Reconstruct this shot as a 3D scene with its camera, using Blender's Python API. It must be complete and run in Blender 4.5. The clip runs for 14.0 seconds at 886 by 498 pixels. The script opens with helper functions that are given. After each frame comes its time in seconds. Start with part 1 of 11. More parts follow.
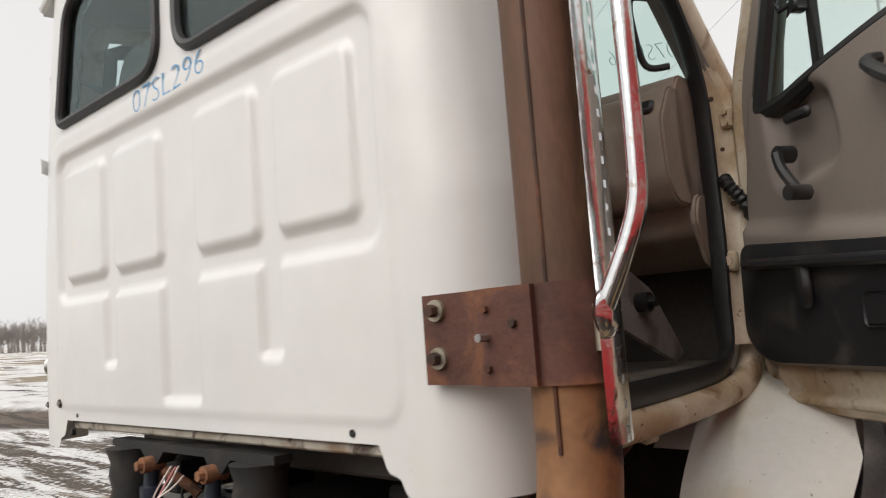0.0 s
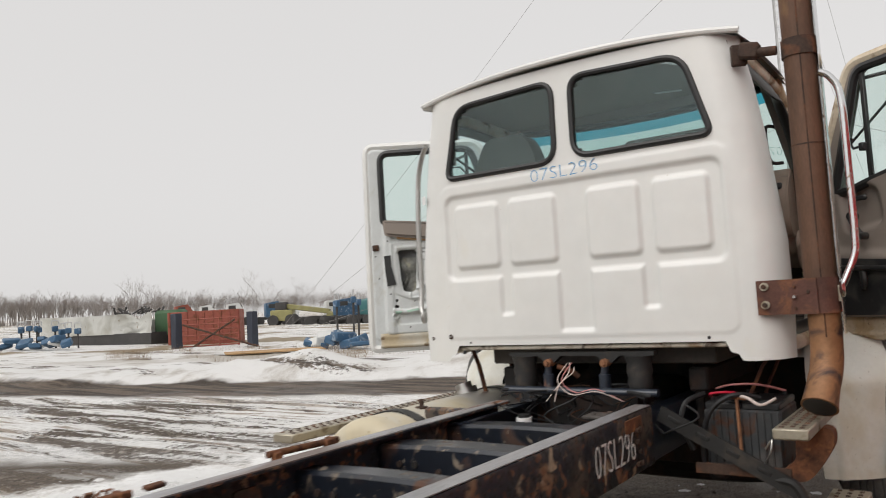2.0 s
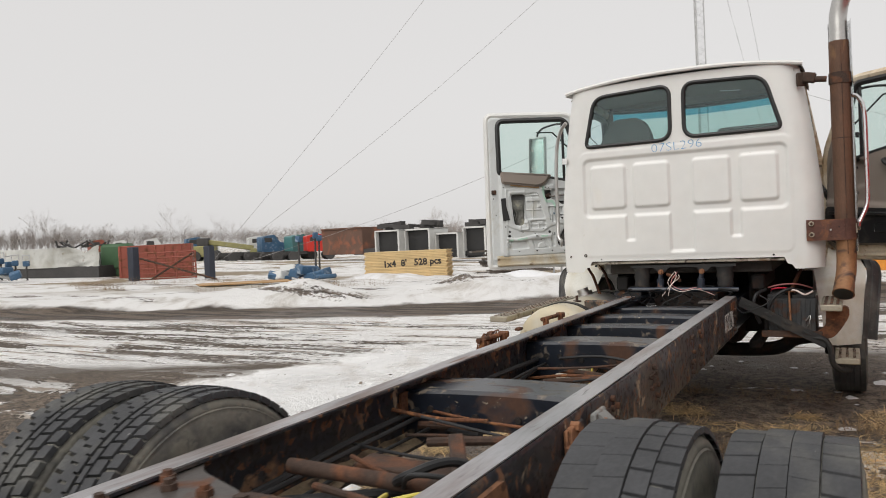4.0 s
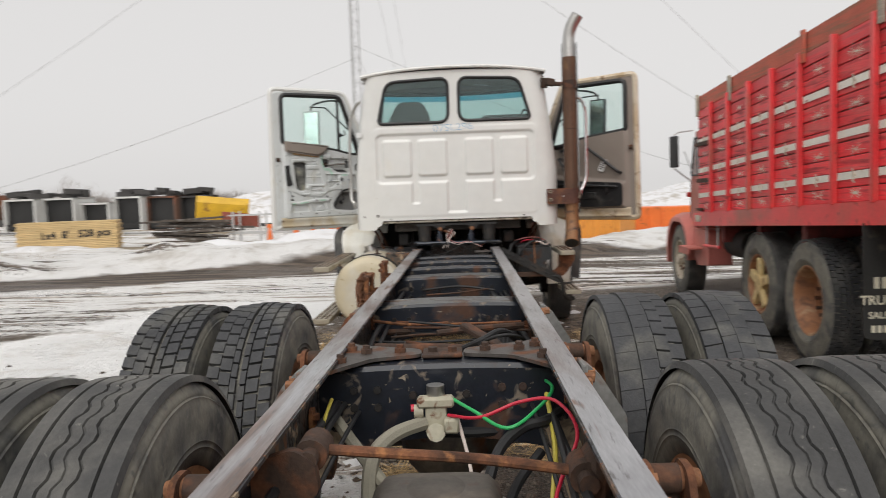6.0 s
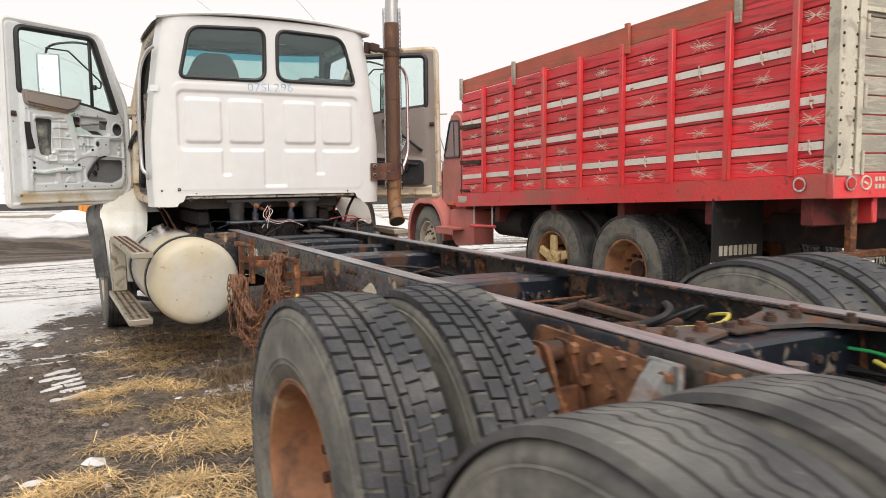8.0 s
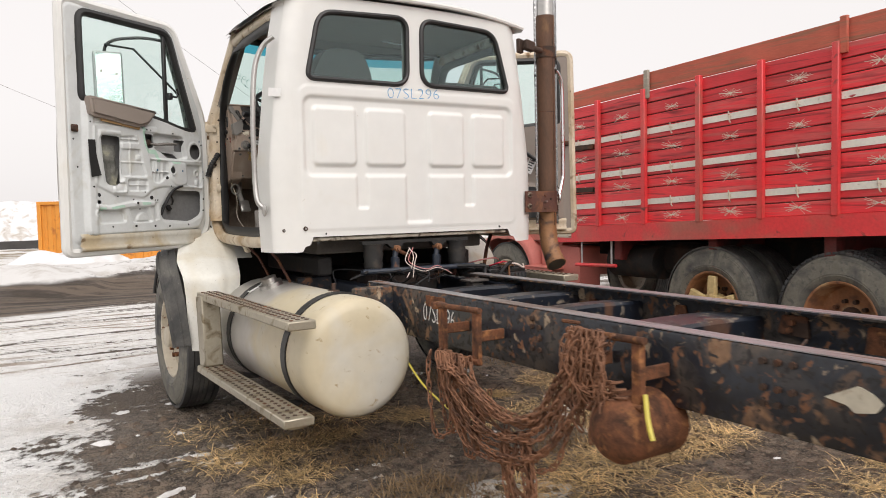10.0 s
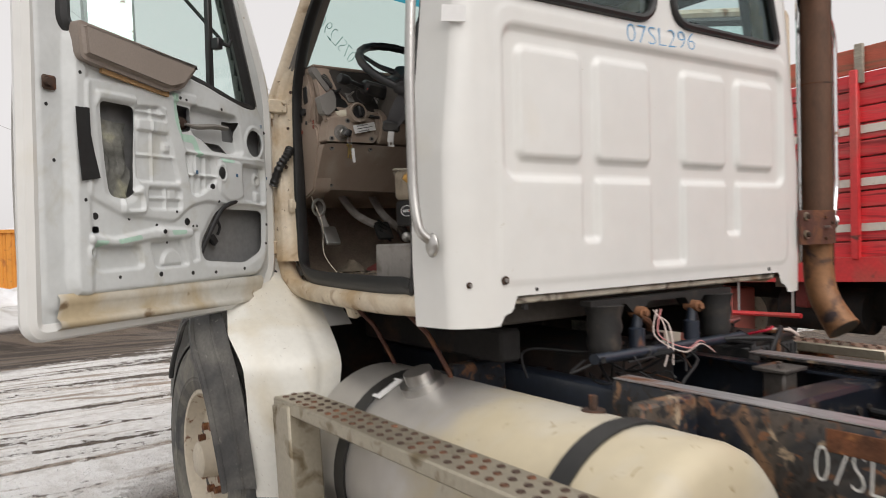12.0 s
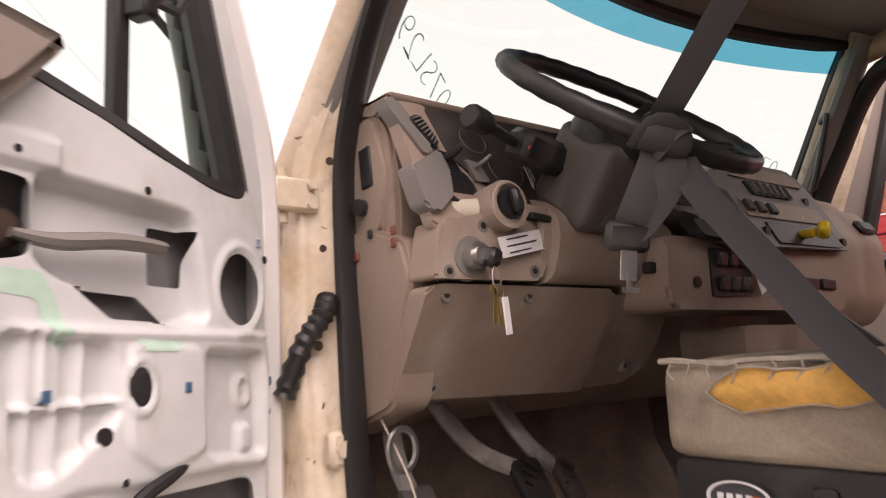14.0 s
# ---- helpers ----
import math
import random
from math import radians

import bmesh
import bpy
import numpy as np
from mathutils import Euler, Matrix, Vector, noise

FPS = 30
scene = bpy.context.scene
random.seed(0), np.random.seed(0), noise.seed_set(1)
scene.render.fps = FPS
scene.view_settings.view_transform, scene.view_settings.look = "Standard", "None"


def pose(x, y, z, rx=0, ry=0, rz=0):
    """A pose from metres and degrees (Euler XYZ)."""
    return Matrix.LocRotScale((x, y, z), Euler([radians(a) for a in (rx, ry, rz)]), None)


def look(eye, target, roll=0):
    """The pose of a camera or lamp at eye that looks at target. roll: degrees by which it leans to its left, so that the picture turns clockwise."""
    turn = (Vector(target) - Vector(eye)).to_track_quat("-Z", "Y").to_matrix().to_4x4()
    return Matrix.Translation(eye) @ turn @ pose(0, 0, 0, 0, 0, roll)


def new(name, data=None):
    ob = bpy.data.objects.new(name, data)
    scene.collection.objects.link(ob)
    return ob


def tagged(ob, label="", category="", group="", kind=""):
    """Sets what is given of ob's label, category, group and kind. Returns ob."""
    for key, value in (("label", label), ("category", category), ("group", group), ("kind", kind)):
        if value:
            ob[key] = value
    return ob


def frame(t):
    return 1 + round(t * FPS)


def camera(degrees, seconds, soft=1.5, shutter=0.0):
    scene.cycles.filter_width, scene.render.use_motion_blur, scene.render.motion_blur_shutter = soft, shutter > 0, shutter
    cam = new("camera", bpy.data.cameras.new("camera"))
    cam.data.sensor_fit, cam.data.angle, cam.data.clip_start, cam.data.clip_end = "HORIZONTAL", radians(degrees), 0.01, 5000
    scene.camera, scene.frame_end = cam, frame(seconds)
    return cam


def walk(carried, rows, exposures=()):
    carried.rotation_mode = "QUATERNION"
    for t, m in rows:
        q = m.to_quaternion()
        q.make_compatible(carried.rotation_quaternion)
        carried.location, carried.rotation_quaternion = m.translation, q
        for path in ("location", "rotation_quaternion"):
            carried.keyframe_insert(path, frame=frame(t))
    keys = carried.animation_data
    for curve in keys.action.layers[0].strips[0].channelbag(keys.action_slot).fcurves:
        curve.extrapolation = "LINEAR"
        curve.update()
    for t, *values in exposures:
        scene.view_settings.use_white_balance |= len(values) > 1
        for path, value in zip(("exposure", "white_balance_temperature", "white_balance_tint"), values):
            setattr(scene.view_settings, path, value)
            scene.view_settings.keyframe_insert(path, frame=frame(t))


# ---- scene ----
cam = camera(61.1, 14.0, soft=0.9, shutter=0.3)
PATH = [
    (0, (1.859, -0.966, 1.504), (0.512, 0.498, 1.706), -4.2),
    (0.5, (1.919, -1.538, 1.473), (0.708, 0.04, 1.682), -3.3),
    (1, (1.811, -2.248, 1.487), (0.676, -0.611, 1.665), -3.1),
    (1.5, (1.789, -2.899, 1.495), (0.64, -1.27, 1.657), -3.1),
    (2, (1.751, -3.616, 1.549), (0.598, -1.987, 1.689), -3.4),
    (2.5, (1.582, -4.386, 1.528), (0.474, -2.721, 1.568), -3.3),
    (2.7, (1.543, -4.659, 1.532), (0.434, -2.995, 1.549), -3.0),
    (4.8, (0.934, -7.028, 1.579), (0.202, -5.169, 1.51), -2.7),
    (5, (0.859, -7.187, 1.569), (0.197, -5.301, 1.49), -2.7),
    (5.5, (0.546, -7.458, 1.562), (0.112, -5.51, 1.448), -2.6),
    (6, (0.093, -7.602, 1.535), (0.033, -5.608, 1.391), -2.0),
    (6.5, (-0.431, -7.533, 1.534), (0.001, -5.588, 1.356), -1.2),
    (7, (-0.97, -7.348, 1.501), (-0.259, -5.489, 1.309), -0.8),
    (7.5, (-1.413, -6.972, 1.463), (-0.569, -5.17, 1.263), -0.6),
    (8, (-1.828, -6.517, 1.442), (-0.883, -4.766, 1.246), -0.5),
    (8.5, (-2.216, -5.98, 1.466), (-1.184, -4.276, 1.287), -0.5),
    (9, (-2.456, -5.483, 1.488), (-1.42, -3.781, 1.322), -0.5),
    (9.2, (-2.507, -5.274, 1.475), (-1.478, -3.566, 1.324), -0.8),
    (11.3, (-2.548, -2.68, 1.45), (-1.386, -1.054, 1.378), -1.2),
    (11.5, (-2.47, -2.426, 1.438), (-1.304, -0.802, 1.375), -1.1),
    (12, (-2.315, -1.827, 1.499), (-1.16, -0.195, 1.454), -1.4),
    (12.5, (-2.139, -1.274, 1.575), (-1.042, 0.399, 1.59), -1.7),
    (13, (-1.963, -0.743, 1.655), (-0.908, 0.953, 1.742), -2.1),
    (13.5, (-1.775, -0.29, 1.721), (-0.721, 1.398, 1.917), -2.4),
    (14, (-1.602, 0.114, 1.771), (-0.36, 1.655, 2.057), -2.6),
]
EXPOSURES = [(0.0, 0.5, 6500, 10), (1.0, 0.28, 6500, 10), (6.0, 0.28, 6500, 10), (7.0, 0.58, 6600, 12), (9.2, 0.68, 6600, 12), (11.3, 0.4, 6650, 14), (12.5, 0.38, 6500, 11), (13.0, 0.5, 6600, 14), (13.5, 0.82, 7000, 22), (14.0, 1.12, 7250, 31)]
walk(cam, [(t, look(eye, target, roll)) for t, eye, target, roll in PATH], EXPOSURES)

# ---- world and sun ----
world = bpy.data.worlds.new("overcast_sky")
scene.world = world
world.use_nodes = True
wn, wl = world.node_tree.nodes, world.node_tree.links
wn.clear()
w_out = wn.new("ShaderNodeOutputWorld")
w_bg = wn.new("ShaderNodeBackground")
w_sky = wn.new("ShaderNodeTexSky")
w_sky.sky_type = 'NISHITA'
w_sky.sun_disc = False
w_sky.sun_elevation = radians(38)
w_sky.sun_rotation = radians(188)
w_sky.dust_density = 3.0
w_hs = wn.new("ShaderNodeHueSaturation")
w_hs.inputs["Saturation"].default_value = 0.12
w_mix = wn.new("ShaderNodeMix")
w_mix.data_type = 'RGBA'
w_mix.inputs["Factor"].default_value = 0.86
w_mix.inputs[7].default_value = (6.5, 6.38, 6.3, 1)
wl.new(w_sky.outputs[0], w_hs.inputs["Color"])
wl.new(w_hs.outputs[0], w_mix.inputs[6])
wl.new(w_mix.outputs[2], w_bg.inputs["Color"])
w_bg.inputs["Strength"].default_value = 0.1
wl.new(w_bg.outputs[0], w_out.inputs[0])
sun = new("sun", bpy.data.lights.new("sun", 'SUN'))
sun.data.energy = 1.5
sun.data.angle = radians(60)
sun.data.color = (1.0, 0.97, 0.93)
sun.rotation_euler = Euler((radians(45), 0, radians(-8)))

# ---- materials ----


def surface(name, base, rough=0.5, metal=0.0, vary=0.12, coarse=1.6, fine=45.0, bump=0.15, spots=(), coat=0.0, per_object=0.0, grain=None, bump_dist=0.004, trans=0.0, alpha_ior=None, island=0.0):
    """Principled surface with variation at two scales, shaped stains (colour, scale, threshold, softness, roughness) and fine relief."""
    m = bpy.data.materials.new(name)
    m.use_nodes = True
    n, l = m.node_tree.nodes, m.node_tree.links
    p = n["Principled BSDF"]
    geo = n.new("ShaderNodeNewGeometry")
    src = geo.outputs["Position"]
    if grain:
        mp = n.new("ShaderNodeMapping")
        mp.inputs["Scale"].default_value = grain
        l.new(src, mp.inputs[0])
        gsrc = mp.outputs[0]
    else:
        gsrc = src

    def nz(scale, detail=5.0, vec=None, dist=0.0):
        t = n.new("ShaderNodeTexNoise")
        t.inputs["Scale"].default_value = scale
        t.inputs["Detail"].default_value = detail
        t.inputs["Distortion"].default_value = dist
        l.new(vec or src, t.inputs["Vector"])
        return t.outputs["Fac"]

    def ramp(fac, a, b, lo, hi):
        r = n.new("ShaderNodeMapRange")
        r.inputs[1].default_value, r.inputs[2].default_value = a, b
        r.inputs[3].default_value, r.inputs[4].default_value = lo, hi
        l.new(fac, r.inputs[0])
        return r.outputs[0]

    def mult(a, b):
        t = n.new("ShaderNodeMath")
        t.operation = 'MULTIPLY'
        l.new(a, t.inputs[0])
        if hasattr(b, "links"):
            l.new(b, t.inputs[1])
        else:
            t.inputs[1].default_value = b
        return t.outputs[0]

    big = ramp(nz(coarse, 4.0), 0.25, 0.75, 1 - vary, 1 + vary)
    small = ramp(nz(fine, 3.0, gsrc), 0.25, 0.75, 1 - vary * 0.7, 1 + vary * 0.7)
    val = mult(big, small)
    if per_object:
        oi = n.new("ShaderNodeObjectInfo")
        val = mult(val, ramp(oi.outputs["Random"], 0, 1, 1 - per_object, 1 + per_object))
    if island:
        val = mult(val, ramp(geo.outputs["Random Per Island"], 0, 1, 1 - island, 1 + island))
    mul = n.new("ShaderNodeMix")
    mul.data_type, mul.blend_type = 'RGBA', 'MULTIPLY'
    mul.inputs["Factor"].default_value = 1.0
    mul.inputs[6].default_value = (*base, 1)
    l.new(val, mul.inputs[7])
    col = mul.outputs[2]
    rgh = None
    for k, (c, sc, th, so, rr) in enumerate(spots):
        fac = ramp(nz(sc, 8.0, gsrc if grain else src, 0.6), th - so, th + so, 0, 1)
        mx = n.new("ShaderNodeMix")
        mx.data_type = 'RGBA'
        l.new(fac, mx.inputs["Factor"])
        l.new(col, mx.inputs[6])
        cm = n.new("ShaderNodeMix")
        cm.data_type, cm.blend_type = 'RGBA', 'MULTIPLY'
        cm.inputs["Factor"].default_value = 1.0
        cm.inputs[6].default_value = (*c, 1)
        l.new(val, cm.inputs[7])
        l.new(cm.outputs[2], mx.inputs[7])
        col = mx.outputs[2]
        rm = n.new("ShaderNodeMix")
        rm.data_type = 'FLOAT'
        l.new(fac, rm.inputs[0])
        if rgh is None:
            rm.inputs[2].default_value = rough
        else:
            l.new(rgh, rm.inputs[2])
        rm.inputs[3].default_value = rr
        rgh = rm.outputs[0]
    l.new(col, p.inputs["Base Color"])
    p.inputs["Roughness"].default_value = rough
    if rgh is not None:
        l.new(rgh, p.inputs["Roughness"])
    p.inputs["Metallic"].default_value = metal
    p.inputs["Coat Weight"].default_value = coat
    p.inputs["Coat Roughness"].default_value = 0.15
    p.inputs["Transmission Weight"].default_value = trans
    if bump:
        b = n.new("ShaderNodeBump")
        b.inputs["Strength"].default_value = bump
        b.inputs["Distance"].default_value = bump_dist
        l.new(nz(fine * 1.7, 4.0, gsrc), b.inputs["Height"])
        l.new(b.outputs[0], p.inputs["Normal"])
    return m


RUST = (0.16, 0.062, 0.028)
RUST_D = (0.07, 0.032, 0.018)
M = {}
M["white"] = surface("white_paint", (0.69, 0.69, 0.667), 0.32, vary=0.04, coarse=1.1, fine=9, bump=0.03, coat=0.3, spots=[((0.7, 0.695, 0.665), 4, 0.56, 0.15, 0.4), ((0.66, 0.64, 0.58), 2.3, 0.7, 0.07, 0.45), ((0.42, 0.36, 0.27), 26, 0.77, 0.03, 0.7)])
M["fender_dirty"] = surface("mud_spattered_white", (0.76, 0.75, 0.69), 0.4, vary=0.05, bump=0.04, spots=[((0.62, 0.56, 0.43), 3, 0.6, 0.14, 0.6), ((0.3, 0.25, 0.19), 120, 0.71, 0.025, 0.8)])
M["cream"] = surface("dirty_cream_paint", (0.62, 0.535, 0.41), 0.4, vary=0.12, coarse=3, fine=60, spots=[((0.44, 0.32, 0.19), 4, 0.55, 0.1, 0.7), ((0.23, 0.14, 0.075), 9, 0.63, 0.06, 0.85), ((0.1, 0.07, 0.045), 45, 0.71, 0.03, 0.9)], bump=0.12)
M["sill_dirt"] = surface("rust_stained_white", (0.5, 0.46, 0.38), 0.5, vary=0.15, coarse=4, bump=0.15, spots=[((0.25, 0.16, 0.09), 6, 0.55, 0.1, 0.8), ((0.08, 0.055, 0.04), 14, 0.6, 0.06, 0.9)])
M["door_white"] = surface("bare_door_white", (0.58, 0.6, 0.595), 0.38, vary=0.05, bump=0.04, spots=[((0.5, 0.5, 0.46), 6, 0.64, 0.06, 0.6)])
M["hem"] = surface("stained_white_hem", (0.56, 0.55, 0.5), 0.4, vary=0.08, coarse=3, bump=0.05, spots=[((0.42, 0.34, 0.22), 3, 0.57, 0.08, 0.6), ((0.2, 0.14, 0.08), 11, 0.68, 0.04, 0.8)])
M["cavity"] = surface("grey_cavity_shade", (0.2, 0.2, 0.2), 0.7, vary=0.15)
M["primer"] = surface("pale_green_primer", (0.42, 0.6, 0.5), 0.6, vary=0.1)
M["tank"] = surface("tan_tank_paint", (0.53, 0.465, 0.33), 0.42, vary=0.07, fine=14, bump=0.04, spots=[((0.55, 0.53, 0.47), 2.2, 0.6, 0.1, 0.35), ((0.33, 0.25, 0.14), 22, 0.7, 0.05, 0.7)])


def bare_end(m, at, tone, metal, rough):
    """Paint worn off beyond y = at, with a ragged edge, to bare metal."""
    n, l = m.node_tree.nodes, m.node_tree.links
    p = n["Principled BSDF"]
    geo, sp = n.new("ShaderNodeNewGeometry"), n.new("ShaderNodeSeparateXYZ")
    l.new(geo.outputs["Position"], sp.inputs[0])
    t = n.new("ShaderNodeTexNoise")
    t.inputs["Scale"].default_value, t.inputs["Detail"].default_value = 5.0, 8.0
    l.new(geo.outputs["Position"], t.inputs["Vector"])
    a = n.new("ShaderNodeMath")
    a.operation = 'MULTIPLY_ADD'
    l.new(t.outputs["Fac"], a.inputs[0])
    a.inputs[1].default_value = 0.7
    l.new(sp.outputs[1], a.inputs[2])
    r = n.new("ShaderNodeMapRange")
    r.inputs[1].default_value, r.inputs[2].default_value = at + 0.25, at + 0.5
    l.new(a.outputs[0], r.inputs[0])
    mx = n.new("ShaderNodeMix")
    mx.data_type = 'RGBA'
    l.new(r.outputs[0], mx.inputs["Factor"])
    l.new(p.inputs["Base Color"].links[0].from_socket, mx.inputs[6])
    cl = n.new("ShaderNodeMix")
    cl.data_type = 'RGBA'
    l.new(t.outputs["Fac"], cl.inputs["Factor"])
    cl.inputs[6].default_value = (*(0.75 * c for c in tone), 1)
    cl.inputs[7].default_value = (*(1.25 * c for c in tone), 1)
    l.new(cl.outputs[2], mx.inputs[7])
    l.new(mx.outputs[2], p.inputs["Base Color"])
    mt = n.new("ShaderNodeMath")
    mt.operation = 'MULTIPLY'
    l.new(r.outputs[0], mt.inputs[0])
    mt.inputs[1].default_value = metal
    l.new(mt.outputs[0], p.inputs["Metallic"])


bare_end(M["tank"], 0.0, (0.58, 0.56, 0.53), 0.6, 0.38)
M["mount_black"] = surface("dusty_black_mount", (0.014, 0.0135, 0.013), 0.65, vary=0.3, coarse=6, bump=0.2, spots=[((0.05, 0.04, 0.032), 9, 0.62, 0.08, 0.85)])
M["fray"] = surface("frayed_cloth", (0.36, 0.32, 0.26), 0.9, vary=0.15, coarse=8, fine=80, bump=0.2)
M["axle"] = surface("dusty_axle_steel", (0.11, 0.095, 0.08), 0.55, 0.1, vary=0.3, coarse=4, bump=0.2, spots=[((0.27, 0.225, 0.17), 3, 0.57, 0.1, 0.9), (RUST, 6, 0.6, 0.06, 0.9)])
M["alu"] = surface("dull_aluminium", (0.42, 0.38, 0.3), 0.42, 0.7, vary=0.12, fine=60, spots=[((0.2, 0.16, 0.1), 12, 0.62, 0.08, 0.7)])
M["chrome"] = surface("scuffed_chrome", (0.72, 0.72, 0.72), 0.14, 1.0, vary=0.05, fine=30, spots=[((0.3, 0.2, 0.13), 30, 0.68, 0.05, 0.5)])
M["rail"] = surface("black_frame_paint", (0.014, 0.017, 0.024), 0.36, vary=0.35, coarse=3, fine=35, bump=0.15, coat=0.15, spots=[((0.085, 0.066, 0.05), 2.4, 0.57, 0.07, 0.7), ((0.2, 0.115, 0.065), 5.5, 0.63, 0.03, 0.85), ((0.17, 0.08, 0.042), 19, 0.605, 0.03, 0.9), ((0.33, 0.25, 0.17), 9, 0.655, 0.02, 0.85), ((0.022, 0.02, 0.019), 30, 0.58, 0.05, 0.8)])
M["rail_clean"] = surface("glossy_black_frame", (0.02, 0.026, 0.038), 0.3, vary=0.3, coarse=2.0, fine=25, bump=0.1, coat=0.3, spots=[(RUST, 7, 0.71, 0.04, 0.85), ((0.13, 0.12, 0.1), 14, 0.7, 0.05, 0.8)])
# Worn steel, with the bluish sky sheen raised into its base colour.
M["rail_top"] = surface("worn_sheen_rail_top", (0.34, 0.338, 0.352), 0.3, 0.4, vary=0.22, coarse=2.5, fine=30, bump=0.1, grain=(6, 0.6, 6), spots=[((0.2, 0.09, 0.045), 3.4, 0.66, 0.05, 0.8), ((0.2, 0.15, 0.13), 0.9, 0.58, 0.07, 0.5), ((0.16, 0.15, 0.15), 14, 0.66, 0.06, 0.5)])
M["gusset"] = surface("dark_gusset_steel", (0.075, 0.066, 0.06), 0.5, 0.2, vary=0.3, coarse=5, bump=0.2, spots=[(RUST, 6, 0.58, 0.06, 0.85)])
M["rubber_lug"] = surface("black_lug_rubber", (0.04, 0.041, 0.044), 0.66, vary=0.3, coarse=6, fine=90, bump=0.3, spots=[((0.1, 0.098, 0.09), 5, 0.6, 0.1, 0.85), ((0.3, 0.29, 0.27), 60, 0.76, 0.02, 0.8)])
M["navy"] = surface("navy_crossmember", (0.008, 0.011, 0.018), 0.36, vary=0.3, coarse=3, bump=0.12, coat=0.2, spots=[((0.16, 0.13, 0.1), 13, 0.63, 0.04, 0.85), (RUST_D, 5, 0.6, 0.05, 0.85), ((0.24, 0.2, 0.15), 30, 0.69, 0.02, 0.9)])
M["rust"] = surface("brown_rust", RUST, 0.85, 0.1, vary=0.35, coarse=9, fine=80, bump=0.5, spots=[(RUST_D, 12, 0.55, 0.1, 0.95), ((0.3, 0.13, 0.05), 20, 0.62, 0.08, 0.9)])
M["dust"] = surface("tan_road_dust", (0.3, 0.225, 0.145), 0.95, vary=0.3, coarse=6, fine=70, bump=0.5, spots=[((0.13, 0.09, 0.06), 8, 0.58, 0.08, 0.9), ((0.05, 0.04, 0.033), 16, 0.64, 0.04, 0.8)])
M["rust_orange"] = surface("flaking_orange_rust", (0.25, 0.115, 0.056), 0.85, 0.05, vary=0.3, coarse=9, fine=80, bump=0.45, spots=[((0.12, 0.055, 0.032), 13, 0.58, 0.07, 0.95), ((0.036, 0.033, 0.032), 8, 0.66, 0.03, 0.7)])
M["chain_rust"] = surface("dry_chain_rust", (0.26, 0.125, 0.07), 0.85, 0.1, vary=0.35, coarse=14, fine=110, bump=0.4, spots=[((0.09, 0.045, 0.03), 9, 0.58, 0.1, 0.9)])
M["rust_dark"] = surface("dark_rust", (0.055, 0.032, 0.022), 0.8, 0.1, vary=0.35, coarse=8, fine=70, bump=0.4, spots=[(RUST, 9, 0.6, 0.1, 0.9)])
M["exhaust"] = surface("rusty_exhaust_pipe", (0.13, 0.066, 0.038), 0.62, 0.25, vary=0.2, coarse=4, fine=60, bump=0.12, grain=(2, 2, 0.6), spots=[((0.1, 0.055, 0.035), 5, 0.55, 0.12, 0.7), ((0.3, 0.17, 0.08), 3.1, 0.66, 0.08, 0.75)])
M["exhaust_hot"] = surface("heat_tinted_pipe", (0.26, 0.13, 0.06), 0.55, 0.3, vary=0.2, coarse=6, fine=50, bump=0.1, spots=[((0.05, 0.035, 0.035), 8, 0.6, 0.07, 0.7)])
M["clamp"] = surface("maroon_rust_plate", (0.095, 0.04, 0.028), 0.7, 0.2, vary=0.25, coarse=9, fine=90, bump=0.25, spots=[((0.2, 0.085, 0.04), 11, 0.58, 0.08, 0.85)])
M["rubber"] = surface("worn_tyre_rubber", (0.052, 0.0515, 0.051), 0.72, vary=0.22, coarse=5, fine=90, bump=0.3, spots=[((0.135, 0.13, 0.118), 5, 0.58, 0.14, 0.9), ((0.17, 0.165, 0.15), 45, 0.7, 0.04, 0.9)])
M["sidewall"] = surface("dusty_tyre_sidewall", (0.19, 0.18, 0.15), 0.82, vary=0.2, coarse=5, fine=60, bump=0.2, spots=[((0.06, 0.06, 0.06), 5, 0.55, 0.1, 0.75), ((0.1, 0.098, 0.088), 22, 0.6, 0.05, 0.6)])
# Black rubber, and the fill that stands for dark openings.
M["gasket"] = surface("black_seal_and_fill", (0.018, 0.018, 0.018), 0.45, vary=0.2, bump=0.05)
M["rim_tan"] = surface("rusty_tan_rim", (0.33, 0.15, 0.07), 0.6, vary=0.2, coarse=8, bump=0.15, spots=[((0.2, 0.1, 0.06), 9, 0.58, 0.08, 0.8), ((0.42, 0.28, 0.16), 6, 0.64, 0.08, 0.6)])
M["rim_cream"] = surface("cream_wheel_paint", (0.52, 0.46, 0.36), 0.5, vary=0.12, spots=[(RUST, 22, 0.66, 0.05, 0.9)])
M["rim_gold"] = surface("rusty_gold_rim", (0.66, 0.5, 0.24), 0.6, vary=0.2, coarse=9, spots=[(RUST, 9, 0.62, 0.08, 0.9)])
M["dash"] = surface("taupe_dash_plastic", (0.31, 0.24, 0.19), 0.55, vary=0.1, coarse=4, fine=260, bump=0.25, bump_dist=0.001, spots=[((0.38, 0.32, 0.26), 6, 0.6, 0.1, 0.75), ((0.2, 0.15, 0.115), 3, 0.62, 0.08, 0.6), ((0.5, 0.45, 0.38), 40, 0.74, 0.03, 0.8)])
M["dash_grey"] = surface("grey_dash_plastic", (0.19, 0.178, 0.162), 0.55, vary=0.08, fine=220, bump=0.12, bump_dist=0.001)
M["black_plastic"] = surface("black_plastic", (0.016, 0.016, 0.017), 0.42, vary=0.2, fine=160, bump=0.08, bump_dist=0.001, spots=[((0.06, 0.056, 0.05), 8, 0.62, 0.1, 0.7)])
